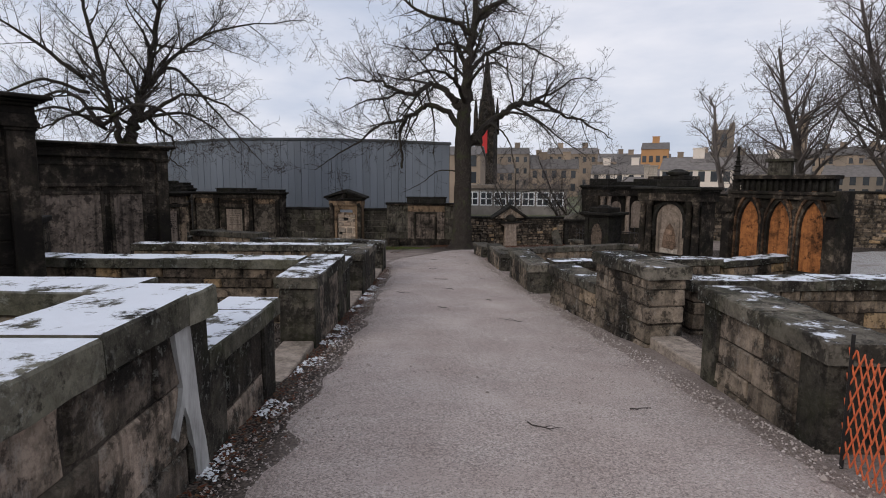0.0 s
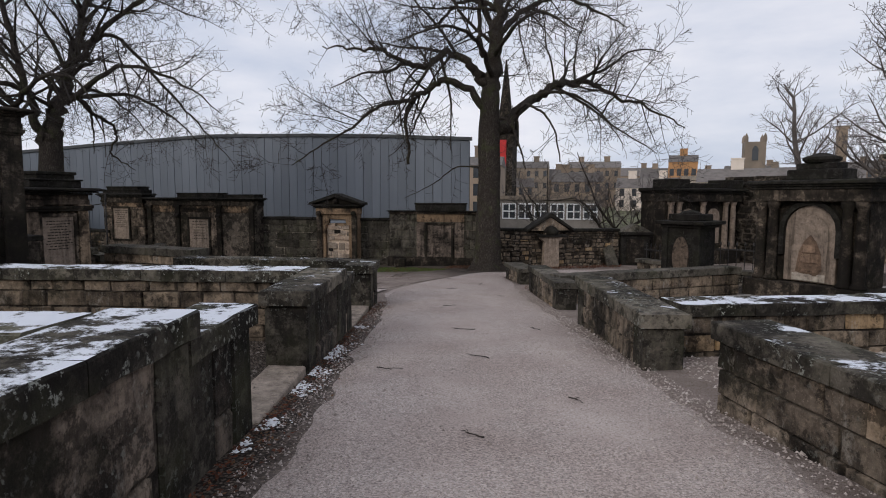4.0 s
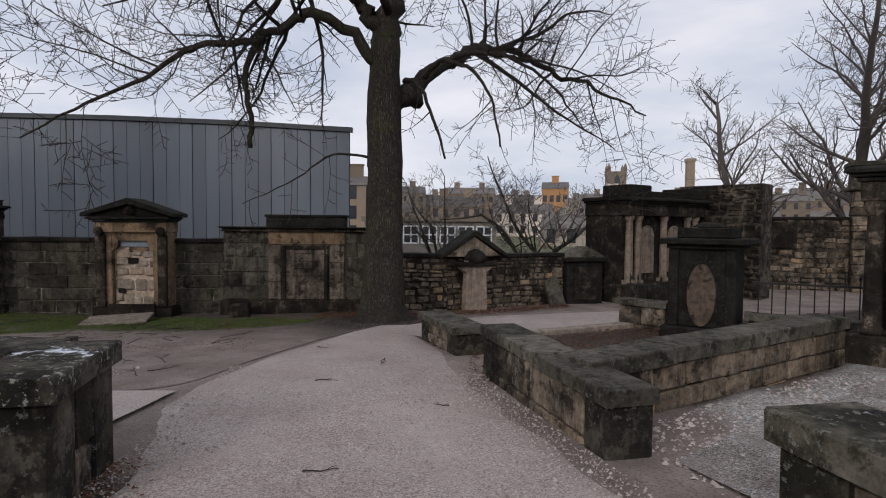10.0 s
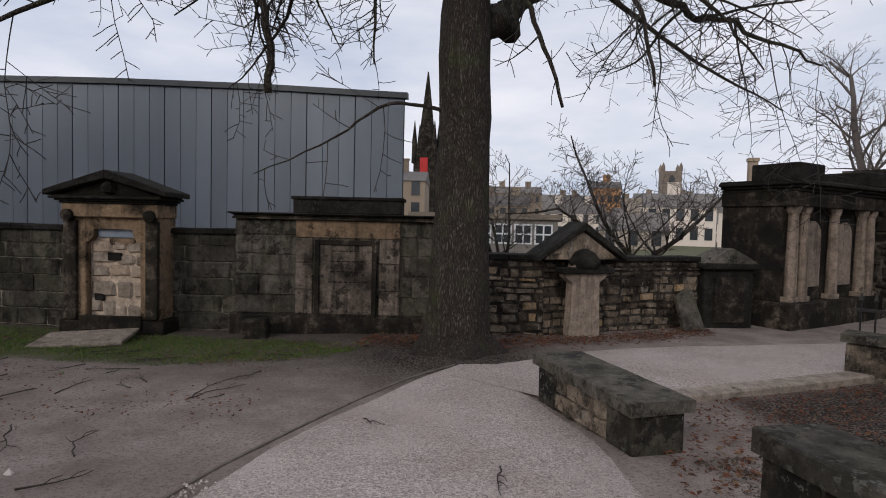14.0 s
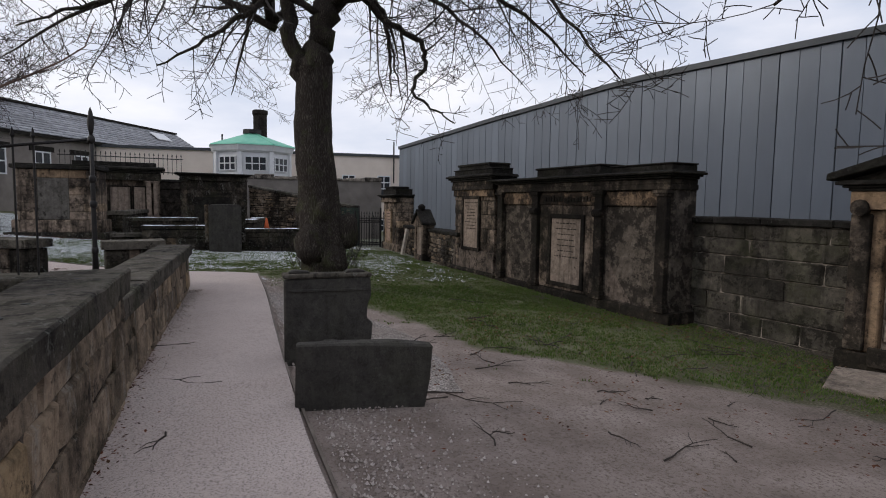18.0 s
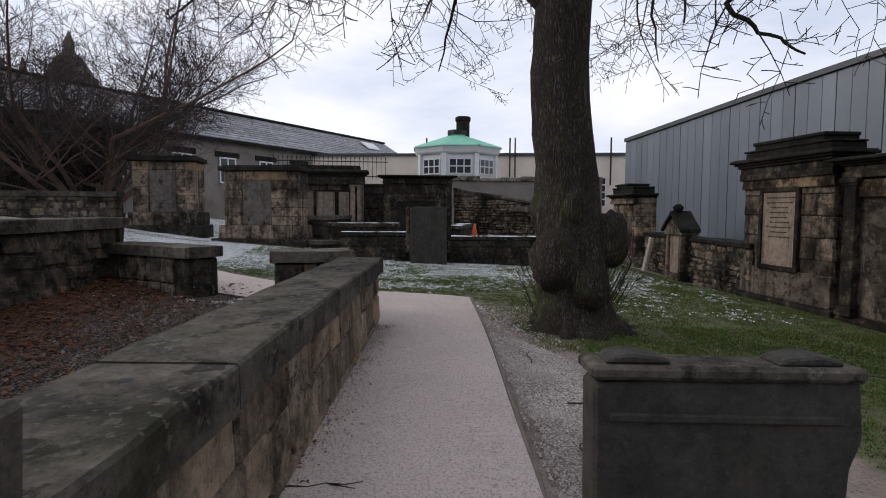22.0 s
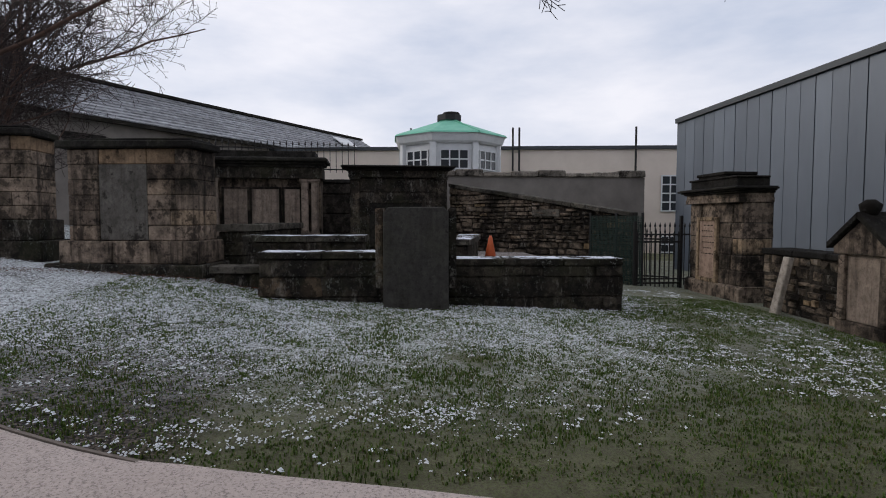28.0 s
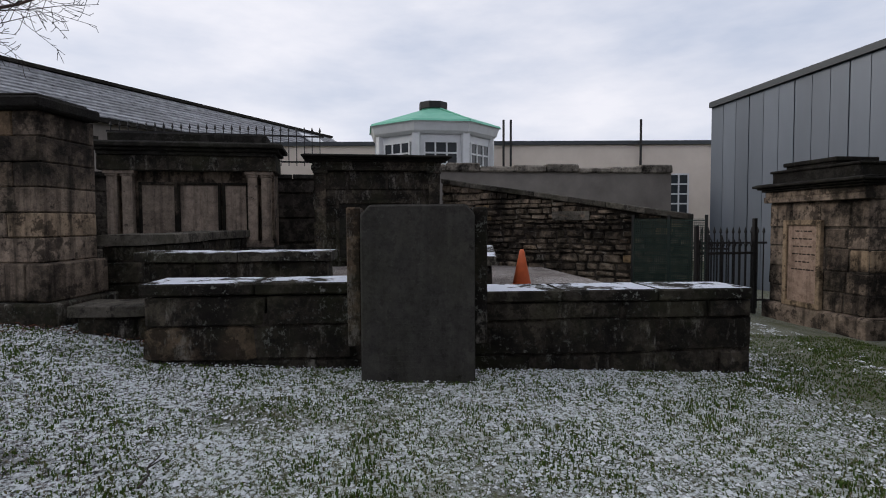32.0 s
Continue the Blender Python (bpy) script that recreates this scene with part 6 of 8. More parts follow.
gate()
scr = thing("mesh_screen", "dark green mesh screen against the end of the wall", "fence", pose(-31.75, 21.5, -1.5, 0, 0, 51))
M_GREENWIRE = simple("green_coated_wire", (0.012, 0.03, 0.022), (0.02, 0.042, 0.03), 9, 0.6, 0, 0)
wires = Shape()
for k in range(38):
    wires.box(0.015 + k * 0.03, 0.026 + k * 0.03, -0.085, -0.075, 0.05, 1.62)
for k in range(40):
    wires.box(0, 1.15, -0.094, -0.086, 0.06 + k * 0.039, 0.072 + k * 0.039)
tagged(part("wire_mesh", wires, M_GREENWIRE, scr, "dark green wire mesh"), kind="stuff")
for x in (0.0, 0.58, 1.15):
    part("post", Shape().box(x - 0.025, x + 0.025, -0.08, -0.03, -0.05, 1.68), M_IRON, scr, bevel=0.005)
railings((-36.0, 19.5), (-32.2, 23.6), 1.2, 26, -1.5, "black iron railing behind the plot")

railings((-35.2, 11.6), (-35.6, 16.0), 0.75, 26, 1.35, "curved black iron railing on the yard wall behind the tomb")
boundary((-35.2, 11.2), (-35.7, 16.4), 2.25, M_HARL_W, 0.5, 1.2, 0.1, 131, "dark yard wall behind the columned tomb", name="wall_west_6")
railings((-31.75, 22.6), (-31.7, 24.0), 1.35, 12, -1.5, "black iron railing at the end of the yard wall")
# far corner behind the spreading tree
plot_wall((-30.0, 8.5), (-29.9, 4.6), 0.62, seed=132, cope=M_COPE_BARE, end_block=False, mat=M_RUBBLE, course=0.17, length=0.34, rubble=0.6)
wall_tomb("dark mossy monument with an arched recess", pose(-33.6, 4.0, -0.3, 0, 0, 96), 5.0, 3.3, 0.7, mat=M_BLACK, block_mat=M_BLACK_W, pils=(-1.6, -0.8, 0.8, 1.6), pw=0.22, panels=((-0.6, 0.6, 0.5, 2.2, M_BLACK, 0),), ent=0.5, out=0.2, attic=((-0.9, 0.9, 0.5),), seed=133, cap_mat=M_BLACK)

# ---- trees ----
D = 1.45
M_REDBARK = simple("reddish_bark", (0.13, 0.075, 0.055), (0.06, 0.038, 0.03), 9, 0.9, 0, 0.6, (1, 1, 0.4))
M_REDTWIG = simple("reddish_twig", (0.06, 0.042, 0.037), (0.032, 0.024, 0.022), 6, 0.95, 0, 0)
class Tree:
    """A bare tree grown limb by limb; wood and twigs are two meshes."""

    def __init__(self, seed, fine=0.0045):
        self.fine = fine
        self.r = random.Random(seed)
        self.wood, self.twig = Shape(), Shape()

    def branch(self, p, d, length, rad, level, droop=0.0, wander=0.22, segs=None, kids=True, density=1.0):
        r = self.r
        n = segs or max(3, int(length / (0.45 if level < 2 else 0.28)))
        path, radii = [Vector(p)], [rad]
        d = Vector(d).normalized()
        for i in range(n):
            f = (i + 1) / n
            d = (d + Vector((r.gauss(0, 1), r.gauss(0, 1), r.gauss(0, 0.8))) * wander * 0.55 + Vector((0, 0, 0.05 - droop * f))).normalized()
            if level < 2 and r.random() < 0.22:
                d = (d + Vector((r.gauss(0, 1), r.gauss(0, 1), r.gauss(0, 1))) * 0.4).normalized()
            path.append(path[-1] + d * (length / n))
            radii.append(max(rad * (1 - 0.82 * f), self.fine * 0.9))
        sh = self.wood if rad > 0.028 else self.twig
        sh.tube(path, radii, 8 if rad > 0.1 else 5 if rad > 0.028 else 3)
        if kids:
            self.kids(path, radii, length, level, droop, density)
        return path, radii

    def kids(self, path, radii, length, level, droop, density, start=0.25):
        r = self.r
        if level >= 4:
            return
        count = int(density * (length * (1.7, 2.3, 3.8, 4.6)[level] + 1))
        for k in range(count):
            f = start + (1 - start) * (k + r.random()) / count
            i = min(int(f * (len(path) - 1)), len(path) - 2)
            u = f * (len(path) - 1) - i
            p = path[i].lerp(path[i + 1], u)
            along = (path[i + 1] - path[i]).normalized()
            side = along.cross(Vector((r.gauss(0, 1), r.gauss(0, 1), r.gauss(0, 1)))).normalized()
            d = along * r.uniform(0.3, 0.9) + side + Vector((0, 0, 0.12))
            rad = min(radii[i] * r.uniform(0.3, 0.55), 0.07)
            ln = length * r.uniform(0.2, 0.5) * (1.15 - 0.55 * f)
            if ln > 0.12:
                self.branch(p, d, ln, max(rad, self.fine), level + 1, droop * 1.1, density=density)

    def limb(self, pts, r0, r1, density=1.0, droop=0.02, level=1, start=0.25, seg=8):
        """A great limb along given places, with its own boughs and twigs."""
        pts = [Vector(p) for p in pts]
        ext = [2 * pts[0] - pts[1], *pts, 2 * pts[-1] - pts[-2]]
        path, radii, m = [], [], 5
        for i in range(len(pts) - 1):
            a, b, c, d = ext[i:i + 4]
            for k in range(m):
                t = k / m
                path.append(0.5 * ((2 * b) + (c - a) * t + (2 * a - 5 * b + 4 * c - d) * t * t + (3 * b - a - 3 * c + d) * t ** 3) + Vector((self.r.gauss(0, 1), self.r.gauss(0, 1), self.r.gauss(0, 1))) * min(0.05, 0.3 * r0))
        path.append(pts[-1])
        radii = [r0 + (r1 - r0) * i / (len(path) - 1) for i in range(len(path))]
        self.wood.tube(path, radii, seg)
        ln = sum((b - a).length for a, b in zip(path, path[1:]))
        if level is not None:
            self.kids(path, radii, ln, level, droop, density, start)
        return path

    def done(self, label, m, wood=M_BARK, twig=M_TWIG, name="bare_tree", group=""):
        t = thing(name, label, "tree", m, group)
        part("trunk", self.wood, wood, t, smooth=True)
        if self.twig.v:
            tagged(part("twig", self.twig, twig, t), kind="stuff")
        return t


def trunk(tree, pts, radii, seg=14, burl=0.0):
    """The trunk as a rugged tube with a flared foot."""
    path, rr = [], []
    for i in range(len(pts) - 1):
        for k in range(5):
            t = k / 5
            path.append(Vector(pts[i]).lerp(Vector(pts[i + 1]), t))
            rr.append(radii[i] + (radii[i + 1] - radii[i]) * t)
    path.append(Vector(pts[-1]))
    rr.append(radii[-1])
    o = len(tree.wood.v)
    tree.wood.tube(path, rr, seg)
    for i in range(o, len(tree.wood.v)):
        v = Vector(tree.wood.v[i])
        k = (i - o) // seg
        c = path[min(k, len(path) - 1)]
        away = Vector((v.x - c.x, v.y - c.y, 0))
        foot = max(0.0, 1 - (v.z + 0.1) / 0.55)
        ang = math.atan2(away.y, away.x)
        w = 1 + 0.09 * noise.noise(v * 2.3) + 0.04 * noise.noise(Vector((v.x * 9, v.y * 9, v.z * 2.5))) + foot * foot * (0.45 + 0.3 * math.sin(ang * 5 + 1)) + burl * max(0, noise.noise(v * 1.9 + Vector((3, 1, 0))))
        tree.wood.v[i] = (c.x + away.x * w, c.y + away.y * w, v.z)


# the great tree at the bend of the path
tr = Tree(11, 0.006)
trunk(tr, [(0, 0, -0.2), (0, 0, 0.25), (0.02, 0.02, 1.6), (0.03, 0.04, 3.2), (0.0, 0.05, 4.6), (0.03, 0.05, 5.7)], [0.52, 0.45, 0.39, 0.36, 0.345, 0.28], 24)
tr.limb([(0.03, 0.05, 5.5), (0.13, 0.1, 6.6), (0.18, 0.13, 7.6), (0.3, 0.2, 8.8), (0.46, 0.1, 9.8), (0.6, 0.0, 11.6), (0.8, 0.1, 13.2)], 0.27, 0.06, D)
tr.limb([(-0.15, 0.0, 5.9), (-0.4, -0.1, 6.3), (-0.8, -0.25, 6.75), (-1.4, -0.5, 6.85), (-2.2, -0.7, 6.5), (-2.7, -0.9, 6.75), (-3.3, -1.1, 7.0), (-4.2, -1.3, 7.1), (-5.2, -1.5, 7.2)], 0.16, 0.02, D, 0.03)
tr.limb([(-2.5, -0.8, 6.65), (-3.0, -1.2, 6.3), (-3.7, -1.7, 6.2), (-4.5, -2.2, 5.7)], 0.06, 0.012, D, 0.04)
tr.limb([(-0.2, 0.0, 5.2), (-0.65, -0.2, 5.85), (-1.4, -0.6, 6.0), (-1.9, -0.8, 5.65), (-2.35, -1.0, 5.4), (-3.1, -1.5, 5.2), (-3.7, -1.9, 4.7), (-4.6, -2.5, 3.95), (-5.4, -3.0, 3.3)], 0.13, 0.012, D, 0.05)
tr.limb([(-2.2, -0.9, 5.5), (-2.5, -1.0, 4.75), (-2.4, -0.9, 4.0), (-2.45, -0.86, 3.4)], 0.06, 0.05, 0.25, 0.04)
tr.limb([(-0.25, 0.05, 6.8), (-0.36, 0.05, 7.6), (-0.34, 0.0, 8.2), (-0.36, 0.0, 8.75)], 0.075, 0.06, 0.25)
tr.limb([(0.15, 0.05, 4.3), (0.45, 0.6, 4.75), (0.8, 1.5, 5.4), (1.2, 2.5, 6.0), (1.7, 3.4, 6.45), (2.4, 4.0, 6.6), (3.0, 4.2, 6.45), (3.9, 4.2, 5.9), (4.9, 4.1, 5.5), (6.0, 3.9, 4.8)], 0.21, 0.018, D * 0.75, 0.06, start=0.35)
tr.limb([(2.0, 3.7, 6.55), (3.2, 4.3, 7.1), (4.2, 4.4, 7.7), (5.2, 4.2, 7.5)], 0.07, 0.012, D * 0.8)
tr.limb([(1.0, 2.0, 5.75), (1.8, 1.8, 5.9), (2.7, 1.5, 5.6), (3.5, 1.2, 4.9), (4.1, 1.0, 4.0)], 0.07, 0.012, D, 0.05)
tr.limb([(0.2, 0.1, 7.3), (0.6, 0.3, 7.9), (1.4, 0.5, 8.45), (2.2, 0.8, 8.6), (3.3, 1.0, 8.1), (4.1, 1.1, 7.6)], 0.12, 0.015, D, 0.03)
tr.limb([(0.4, 0.1, 9.4), (1.0, -0.2, 9.8), (2.0, -0.5, 10.1), (3.1, -0.8, 10.6), (4.3, -1.0, 11.0)], 0.13, 0.02, D)
tr.limb([(0.3, 0.1, 9.0), (-0.3, -0.2, 9.4), (-1.4, -0.5, 9.7), (-2.6, -0.6, 10.5), (-3.6, -0.6, 11.2)], 0.12, 0.02, D)
tr.limb([(0.2, 0.1, 8.3), (-0.5, 0.3, 8.7), (-1.3, 0.6, 8.75), (-2.0, 0.8, 8.3), (-2.6, 0.9, 8.2), (-3.0, 1.0, 8.9)], 0.08, 0.012, D)
tr.limb([(0.7, 0.9, 5.1), (1.1, 0.3, 5.3), (1.75, -0.5, 4.95), (2.2, -0.6, 4.35), (2.4, -0.7, 3.4)], 0.055, 0.018, 0.8, 0.03)
tr.limb([(0.4, 0.0, 4.85), (0.75, -0.4, 4.7), (1.1, -0.5, 4.0), (1.35, -0.6, 3.2)], 0.05, 0.02, 0.8, 0.03)
tr.limb([(0.1, -0.1, 6.2), (0.0, -1.4, 6.9), (-0.5, -2.8, 7.0), (-1.2, -4.6, 6.2)], 0.09, 0.012, D, 0.05)
tr.limb([(0.2, -0.1, 6.8), (1.2, -1.4, 7.3), (2.2, -2.8, 7.1), (3.2, -4.2, 6.2)], 0.08, 0.012, D, 0.05)
tr.limb([(-0.25, -0.1, 3.3), (-0.9, -0.5, 3.3), (-1.5, -0.9, 2.8), (-2.4, -1.3, 2.3)], 0.03, 0.006, 0.9)
tr.done("tall bare deciduous tree with spreading drooping limbs", pose(-7.05, 23.75, -1.37))

# burred and forked tree beside the second path
tr = Tree(23, 0.006)
trunk(tr, [(0, 0, -0.2), (0, 0, 0.2), (0, -0.02, 0.8), (-0.02, -0.08, 1.25), (-0.04, -0.15, 2.2), (-0.05, -0.2, 3.1), (-0.03, -0.16, 4.2)], [0.5, 0.44, 0.41, 0.385, 0.355, 0.335, 0.29], 30, 0.12)
for x, y, z, r, k in ((0.25, -0.3, 0.9, 0.3, 1.35), (0.08, 0.36, 1.12, 0.23, 1.6), (0.34, 0.04, 0.6, 0.22, 1.5), (0.27, -0.1, 1.5, 0.15, 1.7), (-0.05, -0.38, 1.45, 0.15, 1.5)):
    o = len(tr.wood.v)
    tr.wood.lathe([(r * math.sin(math.pi * i / 9) + 0.005, z - k * r * math.cos(math.pi * i / 9)) for i in range(10)], 14, x, y)
    for i in range(o, len(tr.wood.v)):
        v = Vector(tr.wood.v[i])
        tr.wood.v[i] = tuple(v + (v - Vector((x, y, z))) * (0.22 * noise.noise(v * 5) + 0.12 * noise.noise(v * 13)))
for k in range(9):
    a = k * 0.7 + 0.3
    tr.limb([(0.3 * math.cos(a), 0.3 * math.sin(a), 0.16), (0.55 * math.cos(a), 0.55 * math.sin(a), 0.03), (tr.r.uniform(0.75, 1.0) * math.cos(a + 0.15), 0.95 * math.sin(a + 0.15), -0.08)], 0.13, 0.05, level=None)
for k in range(26):
    a = tr.r.uniform(0.6, 2.4) if k < 18 else tr.r.uniform(3.6, 4.8)
    tr.branch((0.4 * math.cos(a), 0.42 * math.sin(a), 0.1 + tr.r.uniform(0, 0.3)), (math.cos(a) * 0.6, math.sin(a) * 0.6, 1), tr.r.uniform(0.35, 0.8), 0.006, 3, 0, 0.1, kids=k % 2 == 0)
tr.limb([(-0.03, -0.17, 4.0), (0.0, 0.0, 4.9), (0.05, 0.25, 5.6), (0.3, 0.5, 7.0), (0.6, 0.9, 9.0), (0.9, 1.2, 11.5)], 0.275, 0.05, D, start=0.35)
tr.limb([(-0.05, -0.3, 3.7), (-0.08, -0.5, 4.4), (-0.15, -0.68, 5.4), (-0.3, -0.95, 6.6), (-0.6, -1.3, 9.0), (-0.8, -1.5, 11.0)], 0.17, 0.04, D, start=0.35)
tr.limb([(0.55, 0.55, 6.9), (1.4, 1.5, 8.3), (2.6, 2.8, 9.4), (5.0, 5.4, 10.2)], 0.1, 0.015, D)
tr.limb([(0.5, 0.5, 6.6), (1.1, 1.2, 7.5), (2.1, 2.3, 6.0), (2.8, 3.0, 4.8), (3.5, 3.8, 3.6)], 0.08, 0.012, D, 0.04)
tr.limb([(-0.9, -1.1, 6.2), (-1.9, -2.2, 6.6), (-2.8, -3.2, 5.9), (-3.2, -3.7, 5.0)], 0.08, 0.012, D, 0.03)
tr.limb([(-1.0, -1.2, 6.8), (-2.2, -2.6, 8.2), (-3.6, -4.0, 9.4)], 0.09, 0.014, D)
tr.limb([(0.05, 0.25, 5.55), (0.1, 0.6, 5.5), (0.2, 1.2, 4.95), (0.3, 1.7, 4.75), (0.33, 1.86, 4.3), (0.3, 1.58, 3.8), (0.4, 1.95, 3.5), (0.5, 2.4, 3.2)], 0.08, 0.012, 1.25, 0.05)
tr.limb([(0.05, 0.4, 5.6), (0.1, 1.0, 5.3), (0.0, 1.2, 4.8), (0.0, 1.25, 4.3), (-0.1, 1.3, 3.7)], 0.06, 0.012, 0.8, 0.05)
tr.limb([(-0.15, -0.68, 5.4), (-0.2, -1.5, 5.6), (-0.1, -2.6, 5.2), (0.0, -3.6, 4.7), (0.1, -4.6, 4.2)], 0.09, 0.012, 1.25, 0.05)
tr.limb([(0.0, 0.0, 5.0), (0.3, -0.9, 5.2), (0.5, -1.4, 4.7), (0.6, -2.0, 4.2), (0.7, -2.7, 3.7)], 0.07, 0.012, 1.25, 0.05)
tr.limb([(-0.5, -0.8, 4.8), (-0.8, -2.4, 5.5), (-1.2, -3.9, 4.9), (-1.4, -5.2, 4.0)], 0.07, 0.012, 1.25, 0.06)
tr.limb([(0.1, 0.1, 5.2), (-0.5, 1.6, 5.9), (-0.9, 3.4, 5.5), (-1.2, 4.9, 4.5)], 0.08, 0.012, 1.25, 0.05)
tr.limb([(0.15, 0.15, 5.3), (0.9, 1.8, 5.7), (1.4, 3.3, 5.1), (1.6, 4.6, 4.1)], 0.08, 0.012, 1.25, 0.06)
tr.limb([(0.2, 0.2, 5.2), (2.2, 0.4, 6.2), (4.2, 0.6, 5.8), (5.8, 0.8, 4.7)], 0.09, 0.012, 1.25, 0.05)
tr.limb([(-0.6, -0.8, 5.0), (-2.6, -0.8, 6.4), (-4.6, -1.0, 5.8), (-6.0, -1.3, 4.5)], 0.09, 0.012, 1.25, 0.06)
tr.limb([(0.2, 0.2, 5.6), (-2.0, 1.4, 6.4), (-3.9, 2.5, 5.8), (-5.2, 3.3, 4.6)], 0.08, 0.012, 1.25, 0.06)
tr.limb([(-0.6, -0.9, 5.0), (1.6, -1.5, 5.6), (3.6, -2.1, 5.3), (5.2, -2.7, 4.4)], 0.08, 0.012, 1.25, 0.05)
tr.done("forked bare tree with a burred mossy trunk on the grass", pose(-19.8, 18.74, -1.32))


def quick_tree(seed, x, y, h, label, spread=0.5, rad=None, wood=M_BARK, twig=M_TWIG, stems=1, dens=0.8, name="bare_tree", z=None, fine=0.0045, lean=0.45, group=""):
    tr = Tree(seed, fine)
    r = tr.r
    for s in range(stems):
        a = (s + r.uniform(-0.3, 0.3)) * 6.283 / stems
        tip = 0.0 if stems == 1 else lean * r.uniform(0.5, 1.2)
        d = Vector((math.cos(a) * tip, math.sin(a) * tip, 1))
        path, radii = tr.branch((0, 0, -0.2), d, h * r.uniform(0.8, 1.0), rad or h * 0.022, 0, wander=0.12, segs=12, kids=False)
        n = int(h * 1.9 * dens)
        for k in range(n):
            f = 0.22 + 0.75 * k / n
            i = min(int(f * 12), 11)
            b = r.uniform(0, 6.28)
            tr.branch(path[i], (math.cos(b) * spread, math.sin(b) * spread, r.uniform(0.35, 0.8)), h * r.uniform(0.28, 0.45) * (1.15 - 0.7 * f), max(radii[i] * 0.45, 0.012), 2, 0.02, density=dens)
    return tr.done(label, pose(x, y, ground_z(x, y) if z is None else z), wood, twig, name, group)


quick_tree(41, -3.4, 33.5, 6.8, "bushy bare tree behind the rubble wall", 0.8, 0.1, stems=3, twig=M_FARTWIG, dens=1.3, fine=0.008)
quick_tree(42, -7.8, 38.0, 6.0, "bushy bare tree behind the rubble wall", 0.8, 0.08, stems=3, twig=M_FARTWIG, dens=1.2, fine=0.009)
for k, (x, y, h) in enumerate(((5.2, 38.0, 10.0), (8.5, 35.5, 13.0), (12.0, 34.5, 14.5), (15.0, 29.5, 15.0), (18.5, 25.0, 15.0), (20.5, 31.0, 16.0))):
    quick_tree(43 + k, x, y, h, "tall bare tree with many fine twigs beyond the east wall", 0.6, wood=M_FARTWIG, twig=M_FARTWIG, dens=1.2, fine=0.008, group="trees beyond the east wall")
quick_tree(57, -31.7, 6.9, 10.6, "spreading bare tree with reddish stems by the old tombs", 1.0, 0.085, stems=11, dens=1.15, fine=0.0065, lean=0.95, wood=M_REDBARK, twig=M_REDTWIG)
quick_tree(58, -36.0, 2.0, 8.5, "spreading bare tree behind the old tombs", 0.8, 0.13, stems=4, dens=1.1, fine=0.009)

# ---- grey metal-clad hall ----
M_GLASS = simple("dark_window_glass", (0.03, 0.035, 0.042), (0.05, 0.055, 0.06), 1.5, 0.12, 0, 0)
M_PAINT = simple("white_window_paint", (0.72, 0.73, 0.74), (0.62, 0.63, 0.64), 4, 0.5, 0, 0)
M_CREAM = simple("cream_render", (0.76, 0.665, 0.58), (0.68, 0.59, 0.51), 1.4, 0.9, 0, 0.1)
M_HARL = simple("grey_render", (0.26, 0.235, 0.21), (0.16, 0.14, 0.125), 1.2, 0.95, 0, 0.5)
M_SLATE = simple("roof_slate", (0.34, 0.35, 0.37), (0.06, 0.062, 0.07), 4.0, 0.5, 0, 0.3, vary=0.25)
M_FAR_SLATE = simple("far_roof_slate", (0.17, 0.15, 0.135), (0.09, 0.08, 0.075), 1.5, 0.8, 0, 0, vary=0.25)
M_COPPER = simple("green_copper", (0.12, 0.42, 0.29), (0.2, 0.52, 0.38), 2.5, 0.6, 0.1, 0.1)
M_TENEMENT = simple("tenement_stone", (0.31, 0.238, 0.175), (0.2, 0.155, 0.12), 0.25, 0.95, 0, 0, vary=0.25)
M_TENEMENT2 = simple("grey_tenement_stone", (0.25, 0.2, 0.155), (0.165, 0.135, 0.108), 0.25, 0.95, 0, 0, vary=0.25)
M_GOLD = simple("orange_harling", (0.5, 0.27, 0.12), (0.42, 0.22, 0.1), 0.3, 0.95, 0, 0)


def metal_hall():
    a, b = Vector((-9.5, 29.5)), Vector((-36.0, 25.75))
    ln = (b - a).length
    rz = math.degrees(math.atan2(b.y - a.y, b.x - a.x))
    t = thing("metal_hall", "long windowless hall clad in grey standing-seam metal", "building", pose(a.x, a.y, -2.2, 0, 0, rz))

    def top(x):
        return 2.2 + lerp(x, [0, 3.5, 7.5, 12.6, 18.7, ln], [3.5, 3.68, 3.8, 3.86, 3.55, 3.05])

    n = 22
    hull = Shape().prism([(0, 0), (ln, 0), (ln, top(ln)), *[(ln * k / n, top(ln * k / n)) for k in range(n - 1, 0, -1)], (0, top(0))], -14, -0.02)
    hull.v = [(x + 3.2 if y < -1 else x, y, z) for x, y, z in hull.v]
    part("wall", hull, M_METAL_DK, t)
    for i in range(n * 3):
        x0, x1 = ln * i / (n * 3), ln * (i + 1) / (n * 3)
        wide = 0.022 if i % 3 == 0 else 0.008
        part("cladding_panel", Shape().prism([(x0 + wide, 0), (x1 - 0.006, 0), (x1 - 0.006, top(x1) - 0.1), (x0 + wide, top(x0) - 0.1)], -0.02, 0.02), M_METAL, t)
    for i in range(n):
        x0, x1 = ln * i / n, ln * (i + 1) / n
        part("eaves_trim", Shape().prism([(x0 - (0.08 if i == 0 else 0), top(x0) - 0.09), (x1, top(x1) - 0.09), (x1, top(x1) + 0.05), (x0 - (0.08 if i == 0 else 0), top(x0) + 0.05)], -0.1, 0.1), M_METAL_DK, t)
    rail = Shape()
    for i in range(12):
        x = 1 + i * (ln - 2) / 11
        rail.tube([(x, -1.2, top(x)), (x, -1.2, top(x) + 0.22)], [0.012, 0.012], 4)
    return t


